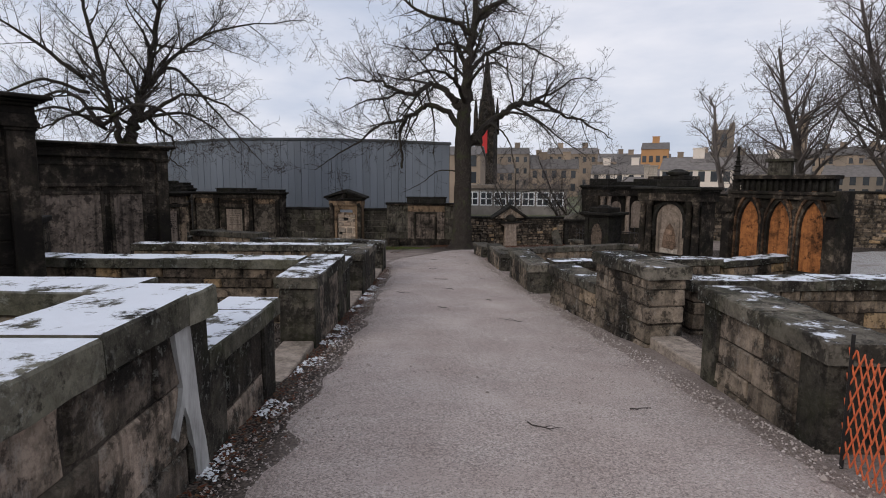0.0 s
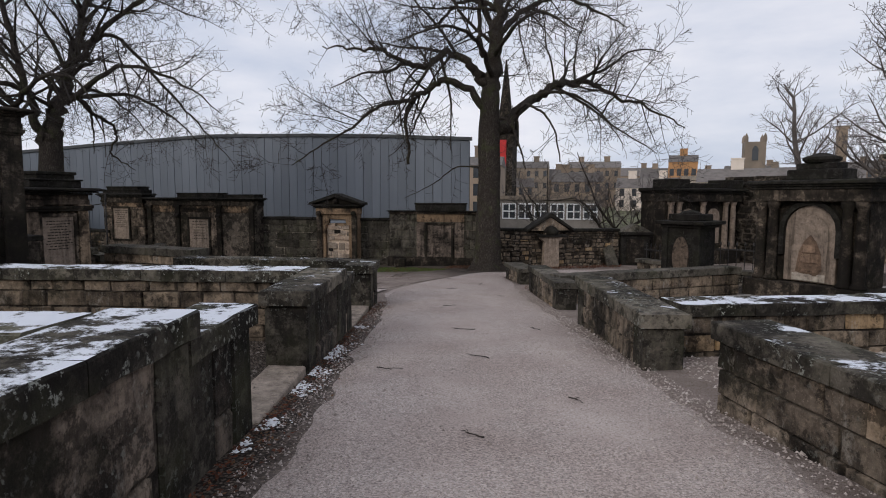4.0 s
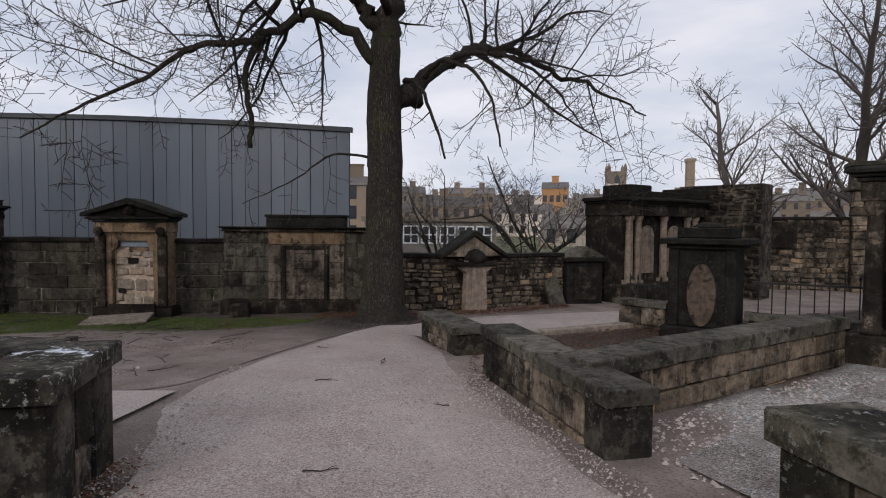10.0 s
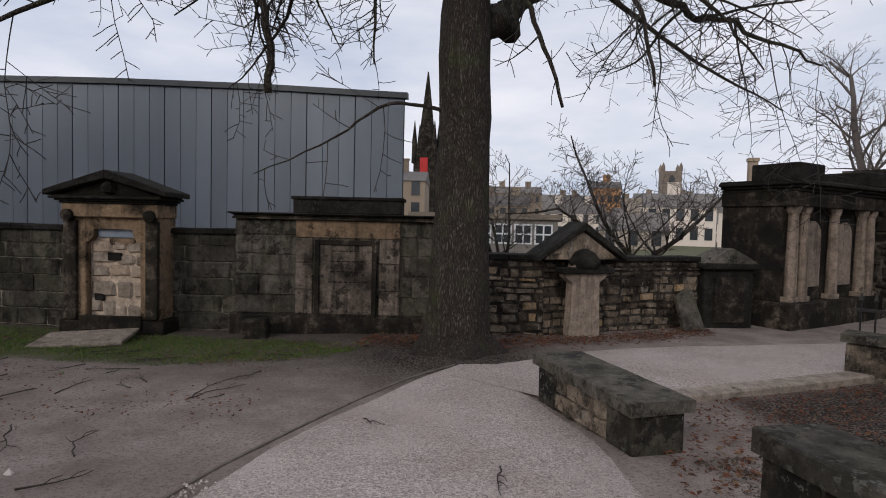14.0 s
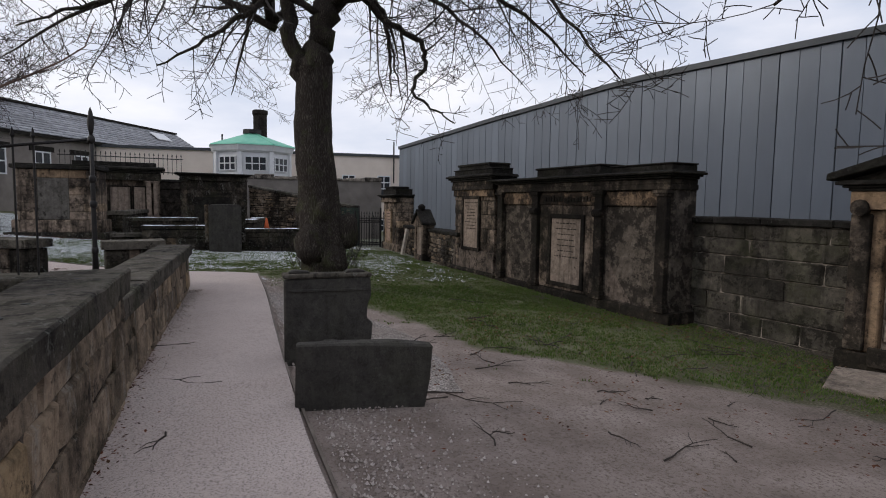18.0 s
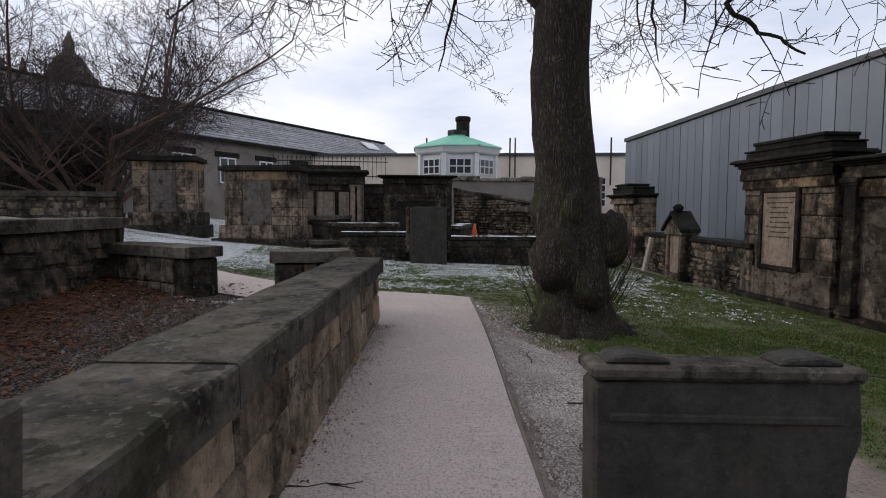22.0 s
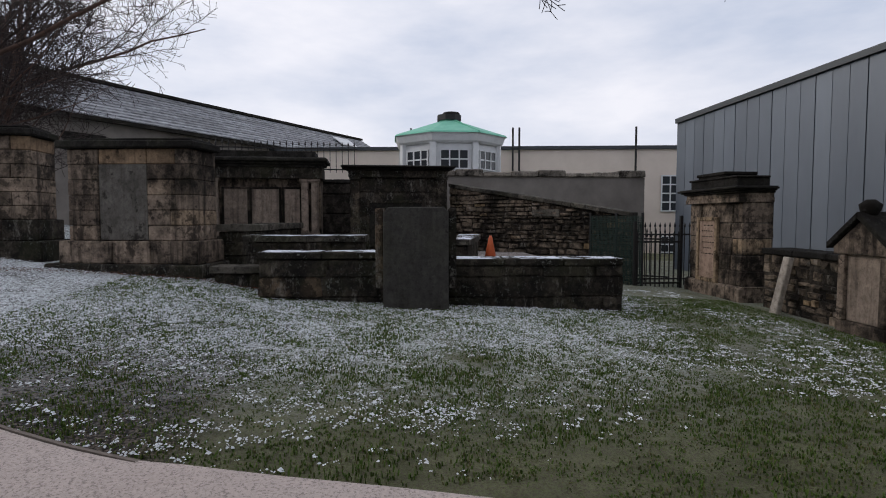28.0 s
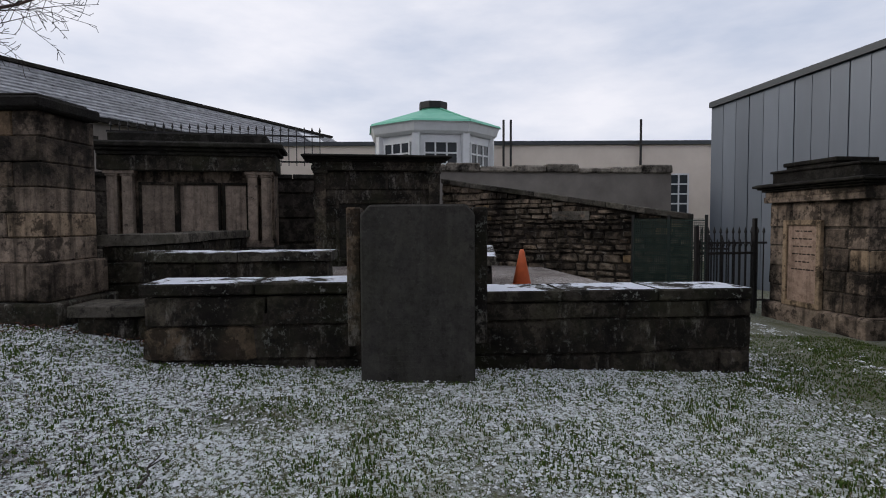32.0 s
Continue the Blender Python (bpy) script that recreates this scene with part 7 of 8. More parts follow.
metal_hall()


def window(parent, x, z, w, h, y, cols=2, rows=2, fr=0.07):
    p = part("window", Shape().box(x - w / 2, x + w / 2, y - 0.04, y + 0.02, z, z + h), M_GLASS, parent)
    f = Shape()
    for k in range(cols + 1):
        xx = x - w / 2 + w * k / cols
        f.box(xx - fr / 2, xx + fr / 2, y - 0.07, y - 0.03, z, z + h)
    for k in range(rows + 1):
        zz = z + h * k / rows
        f.box(x - w / 2 - fr / 2, x + w / 2 + fr / 2, y - 0.072, y - 0.028, zz - fr / 2, zz + fr / 2)
    part("window_frame", f, M_PAINT, p)
    return p


def octagon():
    """White lantern with a green copper roof."""
    t = thing("octagonal_lantern", "white octagonal lantern with a green copper roof", "building", pose(-42.0, 19.3, 1.15, 0, 0, 22.5))
    part("drum", Shape().lathe([(2.0, -2.5), (2.0, 2.0)], 8), M_PAINT, t)
    for k in range(8):
        a = 45 * k + 22.5
        m = pose(0, 0, 0, 0, 0, a) @ pose(0, -2.0 * math.cos(math.pi / 8), 0)
        g = part("window", Shape().box(-0.52, 0.52, -0.05, 0.02, 0.75, 1.45), M_GLASS, t, m=m)
        f = Shape()
        for x in (-0.52, -0.18, 0.18, 0.52):
            f.box(x - 0.025, x + 0.025, -0.08, -0.045, 0.75, 1.45)
        for z in (0.75, 1.1, 1.45):
            f.box(-0.54, 0.54, -0.082, -0.043, z - 0.025, z + 0.025)
        part("window_frame", f, M_PAINT, g)
        part("corner_post", Shape().box(-0.12, 0.12, -0.12, 0.05, -0.3, 1.75), M_PAINT, t, m=pose(0, 0, 0, 0, 0, a + 22.5) @ pose(0, -1.98, 0))
    part("cornice", Shape().lathe([(2.1, 1.7), (2.2, 1.78), (2.28, 2.0), (2.32, 2.05)], 8), M_PAINT, t)
    rf = part("roof", Shape().lathe([(2.36, 2.05), (2.3, 2.12), (0.45, 2.75), (0.42, 2.82)], 8), M_COPPER, t)
    part("roof_rib", Shape().tube([(2.34, 0, 2.1), (0.45, 0, 2.78)], [0.03, 0.03], 4), M_COPPER, rf)
    part("crown_cage", Shape().lathe([(0.5, 2.8), (0.5, 3.02), (0.42, 3.03), (0.42, 2.8)], 8), M_IRON, t)
    return t


octagon()


def chimney_pot(x, y, z, label):
    return solid("chimney", Shape().lathe([(0.66, -2.5), (0.66, 9.4), (0.76, 9.5), (0.76, 9.8), (0.68, 9.9)], 14), M_BLACK, label, "chimney", pose(x, y, z), smooth=False)


chimney_pot(-69.0, 22.3, -0.6, "tall black round flue behind the lantern")


def long_range():
    """The long slate-roofed range to the south-west."""
    p, q = (-29.5, 0.4), (-57.4, 17.2)
    rz, ln = run(p, q)
    t = thing("long_house", "long stone range with a wet slate roof", "building", pose(p[0], p[1], -1.2, 0, 0, rz))
    h, d, rise = 4.75, 5.4, 1.85
    part("wall", Shape().box(0, ln, 0, d, -1, h), M_HARL, t)
    part("gutter", Shape().box(0, ln + 0.1, -0.34, -0.2, h - 0.16, h - 0.02), M_BLACK, t)
    n = 12
    for i in range(14):
        x0 = i * (ln + 0.1) / 14
        x1 = x0 + (ln + 0.1) / 14 - 0.012
        for k in range(n):
            y0, y1 = -0.3 + k * (d / 2 + 0.3) / n, -0.3 + (k + 1) * (d / 2 + 0.3) / n + 0.05
            z0, z1 = h + k * rise / n, h + (k + 1) * rise / n
            part("slate_course", Shape().along([(y0, z0), (y1, z1), (y1, z1 + 0.02), (y0, z0 + 0.04)], x0, x1), M_SLATE, t)
    part("roof", Shape().along([(0, h), (d, h), (d / 2, h + rise - 0.03)], 0, ln), M_SLATE, t)
    part("ridge", Shape().box(0, ln + 0.1, d / 2 - 0.14, d / 2 + 0.14, h + rise, h + rise + 0.12), M_BLACK, t)
    for i in range(12):
        x = 1.5 + i * 2.6
        window(t, x, h - 2.1, 0.95, 1.2, 0.0)
        part("lintel", Shape().box(x - 0.75, x + 0.75, -0.05, 0.02, h - 0.86, h - 0.6), M_BLACK, t)
    part("skylight", Shape().along([(1.2, h + 1.02), (1.9, h + 1.5), (1.9, h + 1.56), (1.2, h + 1.08)], ln - 4.2, ln - 2.6), M_PAINT, t)
    part("chimney", Shape().box(ln + 0.6, ln + 1.5, 1.2, 2.0, h - 2, h + 0.9), M_HARL, t)
    return t


long_range()


def castle():
    """Turreted sandstone school on the hill, half hidden by the spreading tree."""
    t = thing("turreted_building", "great dark sandstone building with domed turrets", "building", pose(-76, -22, -2, 0, 0, 52))
    part("wall", Shape().box(-14, 9, 0, 10, 0, 13.6), M_DARK_FAR, t)
    for i in range(12):
        part("merlon", Shape().box(-13.8 + i * 1.9, -12.8 + i * 1.9, -0.1, 0.6, 13.6, 14.6), M_DARK_FAR, t)
    for x, r, h in ((-12, 2.0, 17.0), (-4, 1.4, 16.0), (6.0, 1.9, 17.2)):
        k = part("turret", Shape().box(x - r, x + r, -1.2, 2 * r - 1.2, 0, h - 2), M_DARK_FAR, t, bevel=0.1)
        part("cupola", Shape().lathe([(r * 1.1, h - 2), (r * 1.1, h - 1.7), (r * 0.95, h - 1.2), (r * 0.7, h - 0.2), (r * 0.25, h + 0.5), (r * 0.25, h + 1.5), (0.05, h + 2.6)], 10, x, r - 1.2), M_DARK_FAR, k)
    for x in (-9, -7.6, -1.0, 1.2):
        part("chimney", Shape().box(x - 0.4, x + 0.4, 2, 3, 13.6, 17.0), M_DARK_FAR, t)
    for i in range(9):
        window(t, -12.5 + i * 2.5, 8.4, 1.1, 2.2, 0.0)
    return t


M_DARK_FAR = simple("weathered_far_stone", (0.12, 0.1, 0.085), (0.055, 0.047, 0.042), 0.5, 0.95, 0, 0)
castle()


M_CHIP_COPE = stone("rough_pale_coping", (0.3, 0.28, 0.25), (0.12, 0.11, 0.1), soot_lo=0.5, soot_hi=0.6, snow=0.3)


def cream_block():
    t = thing("cream_building", "cream rendered building with white sash windows", "building", pose(-47.0, 14.0, -1.6, 0, 0, 82))
    part("wall", Shape().box(-4, 19, 0, 8, -3, 4.9), M_CREAM, t)
    part("parapet", Shape().box(-4.1, 19.1, -0.12, 0.4, 4.9, 5.06), M_METAL_DK, t)
    for x in (5.0, 7.2, 9.4, 11.6, 13.9, 16.2):
        window(t, x, 2.0, 0.8, 1.65, 0.0, 2, 4, 0.06)
        window(t, x, -0.7, 0.8, 1.5, 0.0, 2, 4, 0.06)
    for x in (4.0, 8.8, 9.1, 14.5):
        part("vent_pipe", Shape().tube([(x, -0.3, 3.2), (x, -0.3, 5.9)], [0.05, 0.05], 6), M_IRON, t)
    return t


cream_block()
far_wall = thing("wall_west_5", "grey rendered yard wall with a rough pale coping", "wall", pose(-36.6, 17.2, -1.6, 0, 0, 90), kind="structure")
part("wall_face", Shape().box(0, 7.8, 0, 0.4, 0, 2.95), M_HARL, far_wall)
for i in range(9):
    part("coping_stone", Shape().box(i * 0.87, i * 0.87 + 0.85, -0.08, 0.5, 2.95, 3.08 + 0.04 * (i % 3)), M_CHIP_COPE, far_wall, bevel=0.03, wear=0.03)


# ---- the old town beyond ----
def tenement(x, y, z, w, d, h, rz, mat, storeys, bays, label, roof=1.5, chim=2, gable=True, group=""):
    t = thing("tenement", label, "building", pose(x, y, z, 0, 0, rz), group)
    part("wall", Shape().box(-w / 2, w / 2, 0, d, 0, h), mat, t)
    if gable:
        part("roof", Shape().along([(-0.2, h), (d + 0.2, h), (d / 2, h + roof)], -w / 2 - 0.1, w / 2 + 0.1), M_FAR_SLATE, t)
    pane = Shape().box(-0.45, 0.45, -0.06, 0.02, 0, 1.5).mesh("window", M_GLASS)
    for s in range(storeys):
        for k in range(bays):
            o = part("window", pane, M_GLASS, t, m=pose(-w / 2 + w * (k + 0.5) / bays, 0, h * (s + 0.3) / storeys))
    for k in range(chim):
        cx = -w / 2 + w * (k + 0.5) / max(1, chim)
        part("chimney", Shape().box(cx - 0.8, cx + 0.8, d / 2 - 0.4, d / 2 + 0.4, h + roof * 0.4, h + roof + 1.3).box(cx - 0.9, cx + 0.9, d / 2 - 0.5, d / 2 + 0.5, h + roof + 1.3, h + roof + 1.45), mat, t)
    return t


rt = random.Random(77)
# ridge of tall houses across the valley
for i in range(30):
    u = i / 29
    ang = radians(66 - 104 * u)
    dist = rt.uniform(150, 180)
    roof = rt.uniform(2, 3.5)
    hh = rt.uniform(12.5, 15.5) - roof
    tenement(-4 - math.sin(ang) * dist, 16 + math.cos(ang) * dist, -4, rt.uniform(13, 19), 10, hh, math.degrees(ang), rt.choice((M_TENEMENT, M_TENEMENT2, M_TENEMENT)), 4, 6, "tall old tenement of brown stone with many windows", roof, rt.choice((1, 2, 3)), group="tenements across the valley")
for i in range(9):
    ang = radians(20 - 7 * i)
    dist = rt.uniform(96, 118)
    tenement(-5 - math.sin(ang) * dist, 16 + math.cos(ang) * dist, -4, rt.uniform(9, 13), 8, rt.uniform(5.5, 8.0), math.degrees(ang), rt.choice((M_TENEMENT, M_CREAM, M_TENEMENT2)), 3, 5, "stone house of the old town with sash windows", 2.2, 2, group="old town houses")
tenement(4.2, 143, -4, 6, 9, 13.0, -4, M_GOLD, 3, 4, "orange harled house on the skyline", 1.8, 1)
low = thing("low_building", "low flat-roofed building with a row of white-framed windows", "building", pose(-10.5, 52.0, -3.5, 0, 0, 8))
part("wall", Shape().box(-4.6, 4.8, 0, 6, 0, 4.3), M_HARL, low)
part("fascia", Shape().box(-4.8, 5.0, -0.25, 6.2, 4.3, 4.62), M_TENEMENT2, low)
for k in range(7):
    window(low, -3.9 + k * 1.3, 2.75, 1.05, 1.2, 0.0, 2, 2, 0.1)
tenement(-23.0, 75.0, -4, 6, 9, 9.0, 10, M_TENEMENT, 4, 3, "pale stone tenement beyond the hall", 1.4, 1)
tenement(1.5, 74.0, -4, 6.5, 8, 4.2, -6, M_WHITE_STONE, 2, 3, "whitewashed gabled house with a grey roof", 1.9, 1)
tenement(8.5, 92.0, -4, 10, 8, 7.2, -10, M_CREAM, 3, 6, "cream house with many windows", 2.0, 1)
tenement(18.0, 90.0, -4, 9, 8, 6.6, -16, M_CREAM, 3, 5, "cream house with many windows", 2.0, 1)


def tower():
    t = thing("church_tower", "square grey church tower on the skyline", "tower", pose(22.0, 170.0, 0))
    part("shaft", Shape().box(-2.4, 2.4, -2.4, 2.4, 0, 15.2), M_TENEMENT2, t)
    for sx in (-1, 1):
        for sy in (-1, 1):
            part("pinnacle", Shape().lathe([(0.5, 15.2), (0.45, 16.4), (0.05, 17.4)], 4, sx * 2.1, sy * 2.1), M_TENEMENT2, t)
    part("belfry_opening", Shape().prism(pointed(-0.7, 0.7, 10.5, 13.0), -2.5, -2.38), M_GLASS, t)
    return t


tower()


def spire():
    t = thing("church_spire", "dark gothic church spire with a red banner", "tower", pose(-29.3, 114.7, -4))
    part("shaft", Shape().box(-1.9, 1.9, -1.9, 1.9, 0, 18), M_DARK, t)
    part("spire", Shape().lathe([(1.7, 18), (0.12, 31.4)], 8), M_DARK, t)
    for sx in (-1, 1):
        for sy in (-1, 1):
            part("pinnacle", Shape().lathe([(0.5, 15), (0.45, 19), (0.05, 22.5)], 6, sx * 1.8, sy * 1.8), M_DARK, t)
    part("banner", Shape().box(-0.7, 0.7, -2.0, -1.92, 11, 16), M_RED, t)
    return t


M_RED = simple("red_cloth", (0.5, 0.03, 0.03), (0.4, 0.02, 0.02), 1, 0.8, 0, 0)
spire()
solid("brick_chimney", Shape().box(-0.9, 0.9, -0.9, 0.9, 0, 20.6).box(-1.1, 1.1, -1.1, 1.1, 20.6, 21.4), M_TENEMENT, "tall brown brick chimney on the skyline", "chimney", pose(38.0, 159.0, -4))


# ---- grass, snow, leaves, pebbles and twigs lying about ----
def island_material(name, cols, rough=0.9, spec=0.15, sheen=0.0):
    """A colour drawn for each loose piece from a short ramp."""
    m, nt, b = nodes_of(name)
    g = nt.nodes.new("ShaderNodeNewGeometry")
    r = nt.nodes.new("ShaderNodeValToRGB")
    for i, c in enumerate(cols):
        e = r.color_ramp.elements[i] if i < 2 else r.color_ramp.elements.new(i / (len(cols) - 1))
        e.position, e.color = i / (len(cols) - 1), (*c, 1)
    nt.links.new(g.outputs["Random Per Island"], r.inputs[0])
    nt.links.new(r.outputs[0], b.inputs["Base Color"])
    b.inputs["Roughness"].default_value, b.inputs["Specular IOR Level"].default_value = rough, spec
    return m


M_BLADE = island_material("grass_blade", ((0.04, 0.07, 0.013), (0.07, 0.12, 0.022), (0.1, 0.145, 0.036), (0.14, 0.12, 0.06)))
M_FLECK = island_material("snow_fleck", ((0.66, 0.69, 0.71), (0.82, 0.84, 0.86)))
M_LEAF = island_material("dead_leaf", ((0.06, 0.028, 0.018), (0.15, 0.05, 0.025), (0.045, 0.026, 0.02), (0.18, 0.1, 0.05)))
M_PEBBLE = island_material("loose_pebble", ((0.2, 0.165, 0.148), (0.38, 0.325, 0.295), (0.52, 0.465, 0.43), (0.28, 0.232, 0.205)))
M_CHIP = island_material("dark_chip", ((0.03, 0.024, 0.02), (0.1, 0.08, 0.068), (0.2, 0.18, 0.165), (0.06, 0.045, 0.038)))


def stuff(name, verts, faces, mat, label, category):
    me = bpy.data.meshes.new(name)
    me.from_pydata(verts, [], faces)
    me.materials.append(mat)
    return tagged(new(name, me), label, category, kind="stuff")


rs = random.Random(404)


def clump(x, y, scale):
    return noise.noise(Vector((x * scale, y * scale, 3.3)))


def in_path(x, y):
    """On the smooth second path or its bend."""
    return (-21.85 < x < -8 and lerp(x, [-22.5, -15.5, -12, -8], [16.2, 16.0, 15.9, 16.1]) < y < lerp(x, [-22.5, -15, -12, -9, -8], [17.8, 17.4, 17.3, 17.8, 18.3])) or (y <= 16.3 and lerp(y, [9, 12.3, 13.6, 15.2, 16.3], [-26.3, -24.6, -23.2, -22.25, -21.95]) < x < lerp(y, [9, 12, 14.6, 16.3], [-24, -22.4, -20.9, -20.6]))


def grass(n, x0, x1, y0, y1, hgt, keep):
    v, f = [], []
    for _ in range(n):
        x, y = rs.uniform(x0, x1), rs.uniform(y0, y1)
        if keep(x, y) + 0.55 * clump(x, y, 2.3) + 0.3 * clump(x, y, 9) < rs.uniform(0.35, 0.75) or in_path(x, y):
            continue
        z = ground_z(x, y)
        for _ in range(4):
            a, l = rs.uniform(0, 6.283), hgt * rs.uniform(0.5, 1.25)
            bx, by = x + rs.gauss(0, 0.02), y + rs.gauss(0, 0.02)
            dx, dy, w = math.cos(a), math.sin(a), rs.uniform(0.003, 0.006)
            o, s = len(v), rs.uniform(0.4, 1.1)
            v += [(bx - dy * w, by + dx * w, z - 0.02), (bx + dy * w, by - dx * w, z - 0.02), (bx + dx * l * s * 0.4 + dy * w * 0.8, by + dy * l * s * 0.4 - dx * w * 0.8, z + l * 0.65), (bx + dx * l * s * 0.4 - dy * w * 0.8, by + dy * l * s * 0.4 + dx * w * 0.8, z + l * 0.65), (bx + dx * l * s, by + dy * l * s, z + l * 0.9)]
            f += [(o, o + 1, o + 2, o + 3), (o + 3, o + 2, o + 4)]
    return v, f


v, f = grass(70000, -29, -17.2, 13, 23, 0.022, lambda x, y: zone(x, y)[0] * 0.8)
stuff("grass", v, f, M_BLADE, "short winter grass dusted with snow", "grass")
v, f = grass(38000, -20, -8.4, 18.6, 24.0, 0.026, lambda x, y: zone(x, y)[0] * 0.85)
stuff("grass", v, f, M_BLADE, "green grass strip along the north tombs", "grass")


def lumps(n, place, size, flat, sink=0.3, lift=0.0, sides=5):
    """Small low domes or chips scattered by a rule that returns a place or None."""
    v, f = [], []
    for _ in range(n):
        q = place()
        if q is None:
            continue
        x, y = q[0], q[1]
        z = (q[2] if len(q) > 2 else ground_z(x, y)) + lift
        s, a = size * rs.lognormvariate(0, 0.4), rs.uniform(0, 6.283)
        o = len(v)
        st = rs.uniform(0.6, 1.0)
        for k in range(sides):
            b = a + 6.283 * k / sides
            r = s * rs.uniform(0.65, 1.2)
            px, py = r * math.cos(b), r * st * math.sin(b)
            v.append((x + px, y + py, z - s * flat * sink))
        v.append((x + rs.uniform(-0.3, 0.3) * s, y + rs.uniform(-0.3, 0.3) * s, z + s * flat))
        f += [(o + k, o + (k + 1) % sides, o + sides) for k in range(sides)]
    return v, f


def snow_place():
    x, y = rs.uniform(-30, -20.5), rs.uniform(10, 22.5)
    return (x, y) if zone(x, y)[1] * 0.62 + 0.75 * clump(x, y, 0.9) + 0.8 * clump(x, y, 7) + 0.5 * clump(x, y, 17) > rs.uniform(0.28, 0.62) and not in_path(x, y) else None


v, f = lumps(180000, snow_place, 0.0078, 0.5, lift=0.016, sides=4)
stuff("snow_crust", v, f, M_FLECK, "thin broken snow lying on the grass", "snow")


def left_foot():
    y = rs.choice((rs.uniform(0.5, 4.85), rs.uniform(4.9, 9.4), rs.uniform(9.4, 13.5)))
    x, yy = L(y, -abs(rs.gauss(0, 0.1)) - 0.02)
    return (x, yy) if clump(x, yy, 2.2) > -0.05 else None


v, f = lumps(3800, left_foot, 0.012, 0.5, lift=0.028, sides=6)
stuff("snow_crust", v, f, M_FLECK, "lumps of old snow along the foot of the wall", "snow")


def leaves(n, place, size):
    v, f = [], []
    for _ in range(n):
        q = place()
        if q is None:
            continue
        x, y = q
        z, a, s = ground_z(x, y) + rs.uniform(0.02, 0.045), rs.uniform(0, 6.283), size * rs.uniform(0.6, 1.3)
        c, d = math.cos(a) * s, math.sin(a) * s
        o, e = len(v), rs.uniform(-0.4, 0.6) * s
        v += [(x - c, y - d, z), (x + d * 0.5, y - c * 0.5, z + e), (x + c, y + d, z + rs.uniform(0, 0.5) * s), (x - d * 0.5, y + c * 0.5, z + e * 0.6)]
        f += [(o, o + 1, o + 2), (o, o + 2, o + 3)]
    return v, f


v, f = leaves(2600, lambda: L(rs.uniform(-1, 16), -abs(rs.gauss(0, 0.14)) - 0.01), 0.02)
stuff("leaf_litter", v, f, M_LEAF, "dead leaves along the foot of the wall", "leaves")


def south_plot():
    x, y = rs.uniform(-22, -15.3), 12.3 + abs(rs.gauss(0, 0.9))
    return (x, y) if y < 15.4 else None


v, f = leaves(10000, south_plot, 0.03)
stuff("leaf_litter", v, f, M_LEAF, "red-brown dead leaves on the plot gravel", "leaves")
v, f = leaves(1200, lambda: (-28.4 + rs.gauss(0, 0.12) + 0.3, rs.uniform(8.5, 15)), 0.022)
stuff("leaf_litter", v, f, M_LEAF, "dead leaves at the foot of the monuments", "leaves")
v, f = leaves(1500, lambda: (rs.uniform(-19, -11.5), lerp(0, [0, 1], [16.0, 16]) + abs(rs.gauss(0, 0.1))), 0.018)
stuff("leaf_litter", v, f, M_LEAF, "dead leaves along the path wall", "leaves")


def on_path():
    y = rs.uniform(-0.5, 19)
    a, b = lerp(y, [-5, 1.2, 5, 9, 12.3, 15.6, 19.6], [-0.2, -1.75, -3.1, -4.5, -5.75, -7.0, -8.0]), lerp(y, [-5, 1, 4.6, 8.4, 12.2, 15.8, 18.6], [4.6, 2.5, 1.35, -0.2, -1.9, -3.4, -4.6])
    u = rs.random()
    u = u if rs.random() < 0.45 else 1 - abs(rs.gauss(0, 0.22)) if rs.random() < 0.65 else abs(rs.gauss(0, 0.1))
    return (a + (b - a) * u, y) if -0.08 < u < 1.1 else None


v, f = lumps(34000, on_path, 0.0075, 0.8, lift=0.028)
stuff("pebbles", v, f, M_PEBBLE, "loose pale pebbles on the gravel path", "gravel")


def beside_second():
    x = rs.uniform(-21, -9)
    if rs.random() < 0.4:
        x = rs.uniform(-19.6, -9)
        return (x, lerp(x, [-20.5, -15.5, -12, -9], [16.5, 16.02, 15.95, 15.95]) + abs(rs.gauss(0, 0.1)), ground_z(x, 16.2) + 0.02)
    return (x, lerp(x, [-21, -15, -12, -9], [17.75, 17.42, 17.34, 17.75]) + abs(rs.gauss(0, 0.45)))


v, f = lumps(13000, beside_second, 0.009, 0.8, lift=0.012)
stuff("pebbles", v, f, M_PEBBLE, "loose chippings beside the smooth path", "gravel")


def in_plots():
    if rs.random() < 0.4:
        y = rs.uniform(1, 15.5)
        x, yy = L(y, abs(rs.gauss(0, 1.3)) + 0.45)
    elif rs.random() < 0.6:
        y = rs.uniform(3, 8.2) if rs.random() < 0.6 else rs.uniform(18.5, 20)
        x, yy = R(y, abs(rs.gauss(0, 1.2)) + 0.4)
    else:
        x, yy = rs.uniform(-21, -15.4), rs.uniform(12.4, 15.6)
    return (x, yy)


v, f = lumps(36000, in_plots, 0.0135, 0.7, lift=0.004)
stuff("plot_chippings", v, f, M_CHIP, "dark stone chippings inside the burial plots", "gravel")

M_STICK = simple("fallen_twig_bark", (0.05, 0.038, 0.03), (0.025, 0.019, 0.015), 20, 0.9, 0, 0.2)


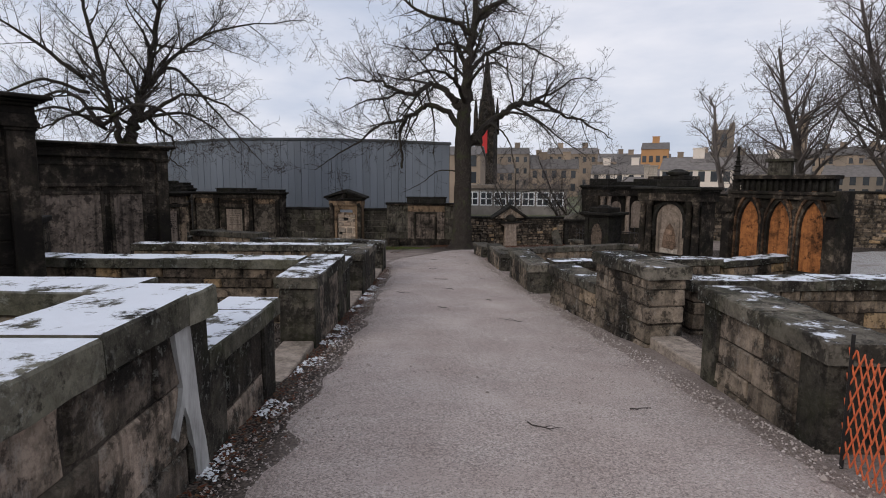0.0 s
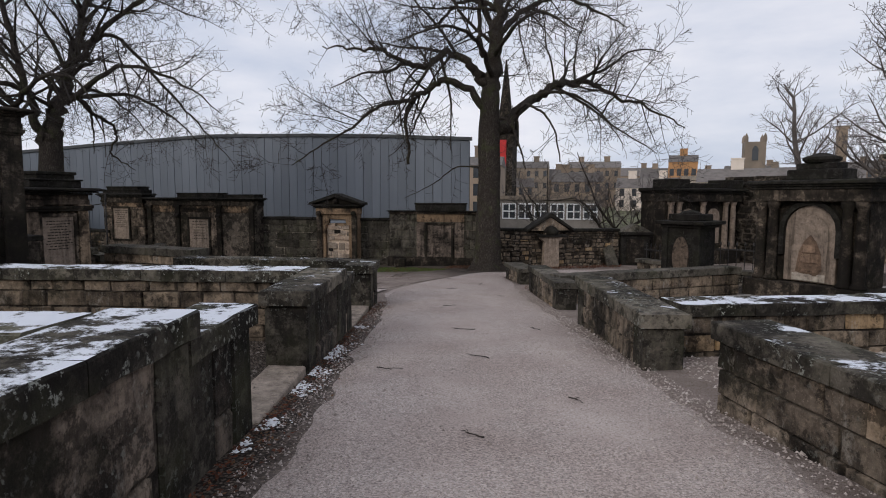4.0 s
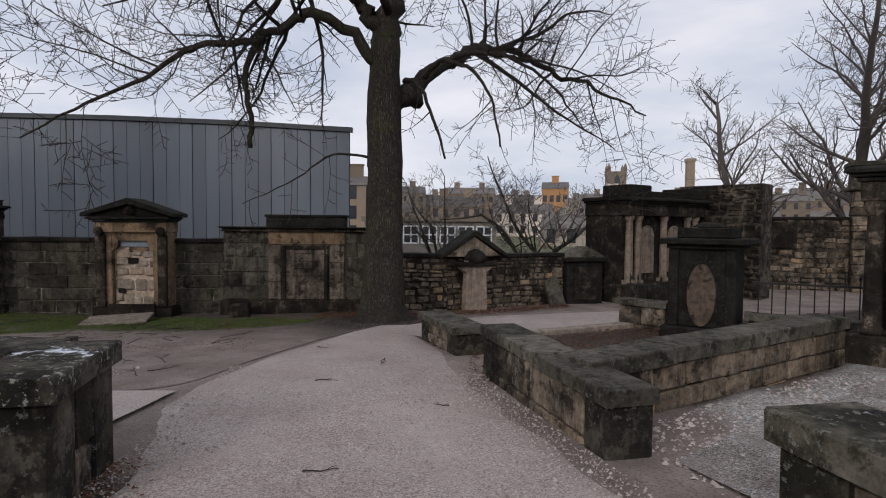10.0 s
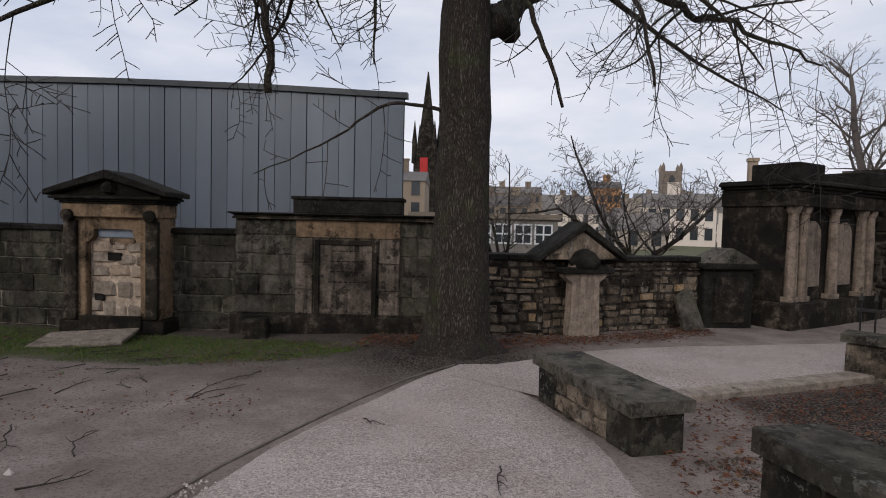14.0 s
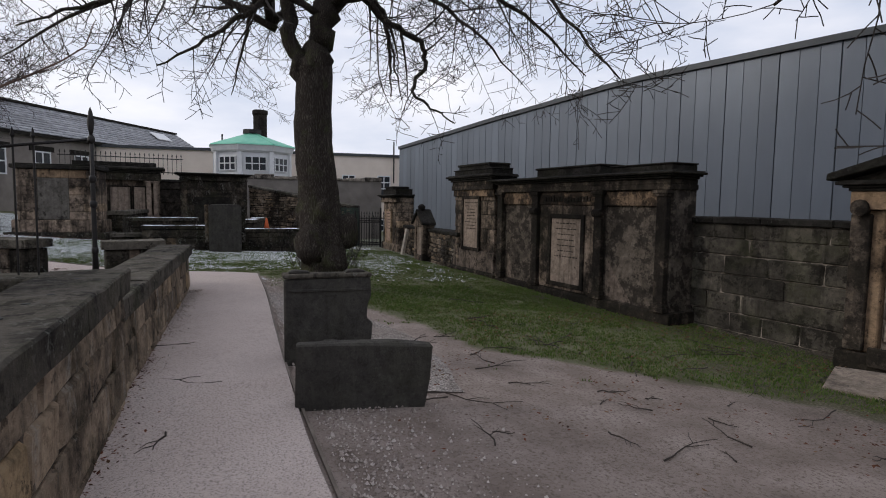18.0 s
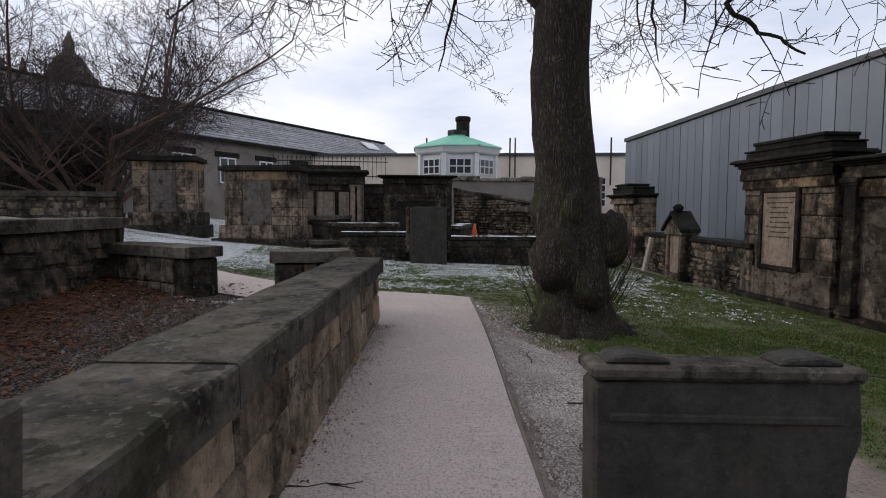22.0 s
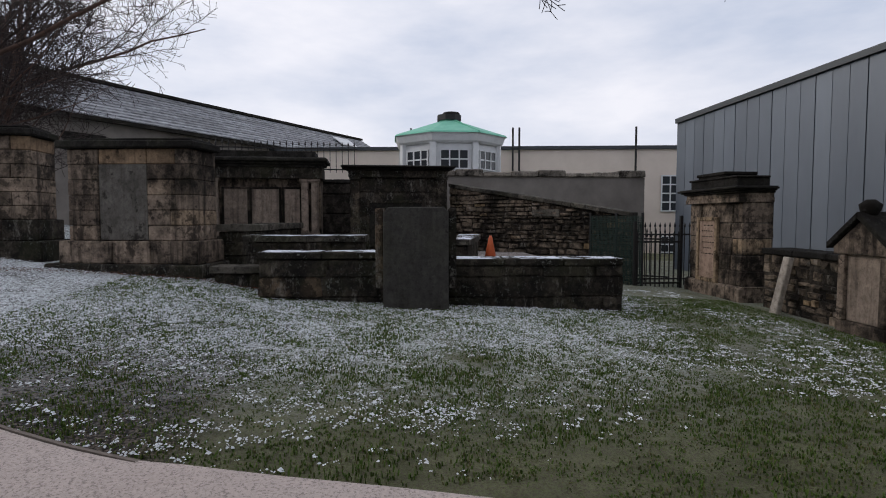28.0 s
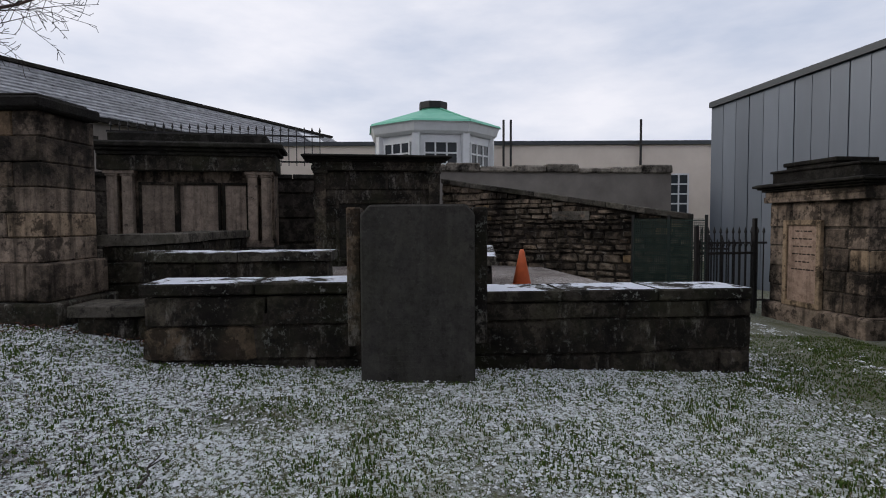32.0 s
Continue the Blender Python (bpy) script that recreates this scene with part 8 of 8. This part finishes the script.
def fallen_twig(x, y, ln, lift=0.012):
    sh, a = Shape(), rs.uniform(0, 6.283)
    path, px, py = [], -ln / 2, 0.0
    for k in range(7):
        path.append((px, py, 0.006 + 0.012 * rs.random()))
        px += ln / 6
        py += rs.gauss(0, 0.05) * ln
    sh.tube(path, [0.007 - 0.0008 * k for k in range(7)], 5)
    for _ in range(2):
        i = rs.randrange(2, 5)
        q, s = path[i], rs.choice((-1, 1))
        sh.tube([q, (q[0] + ln * 0.12, q[1] + s * ln * 0.1, q[2] + 0.008), (q[0] + ln * 0.26, q[1] + s * ln * 0.16, q[2] + 0.004)], [0.004, 0.003, 0.002], 4)
    return solid("fallen_twig", sh, M_STICK, "dark fallen twig lying on the ground", "twig", pose(x, y, ground_z(x, y) + lift, 0, 0, math.degrees(a)), "fallen twigs")


for k in range(90):
    x, y = rs.uniform(-17, -8.6), rs.uniform(18.0, 23.0)
    fallen_twig(x, y, rs.uniform(0.15, 0.7))


def bare_earth():
    x, y = rs.uniform(-17.5, -8.3), rs.uniform(17.9, 23.8)
    return (x, y) if clump(x, y, 0.8) + 0.6 * clump(x, y, 4) + 0.12 * (y - 20.5) > rs.uniform(-0.1, 0.5) else None


v, f = leaves(9000, bare_earth, 0.019)
stuff("leaf_litter", v, f, M_LEAF, "small dead leaves trodden into bare earth", "leaves")
for x, y in ((-0.6, 4.6), (0.1, 5.3), (-1.8, 9.0), (-3.2, 9.8), (-2.6, 10.9), (-3.9, 12.2), (-4.6, 13.8), (-3.6, 14.2), (-5.6, 16.0), (-5.0, 17.6), (-6.4, 18.4), (-6.0, 19.4), (-7.1, 20.3), (-4.6, 11.3)):
    fallen_twig(x, y, rs.uniform(0.15, 0.4), 0.036)
for x, y in ((-13.2, 16.3), (-15.9, 16.25), (-14.6, 16.5), (-18.4, 17.9), (-17.2, 18.2), (-16.4, 17.8), (-21.3, 19.2), (-25.4, 15.8), (-22.0, 20.4), (-18.2, 20.9), (-19.6, 21.6), (-17.4, 14.6), (-19.3, 14.9)):
    fallen_twig(x, y, rs.uniform(0.3, 0.7), 0.03)


def pale_plot():
    x, y = R(rs.uniform(8.5, 18), rs.uniform(0.4, 5.5))
    return (x, y) if 9.0 < y - 0.4 * x and y - 0.86 * x < 20.2 else None


v, f = lumps(16000, pale_plot, 0.015, 0.6, lift=0.004)
stuff("plot_chippings", v, f, M_PEBBLE, "pale stone chippings inside an open plot", "gravel")


def by_the_tree():
    u = rs.random()
    x, y = -8.6 + 5.6 * u, 23.9 + 2.6 * u * u + rs.gauss(0, 0.3) + 0.3
    return (x, y)


v, f = leaves(3000, by_the_tree, 0.03)
stuff("leaf_litter", v, f, M_LEAF, "dark dead leaves below the tree and rubble wall", "leaves")


def soil_plot():
    x, y = rs.uniform(-4.9, -0.6), rs.uniform(18.6, 23.4)
    return (x, y) if y - 0.63 * x < 24.4 and y - 0.86 * x > 20.7 and 0.92 * x + 0.39 * y > 3.0 else None


v, f = leaves(5000, soil_plot, 0.026)
stuff("leaf_litter", v, f, M_LEAF, "brown dead leaves on dark plot soil", "leaves")

# ---- the single stones of walls and tombs ----
for job in LATER:
    lay_stones(*job)
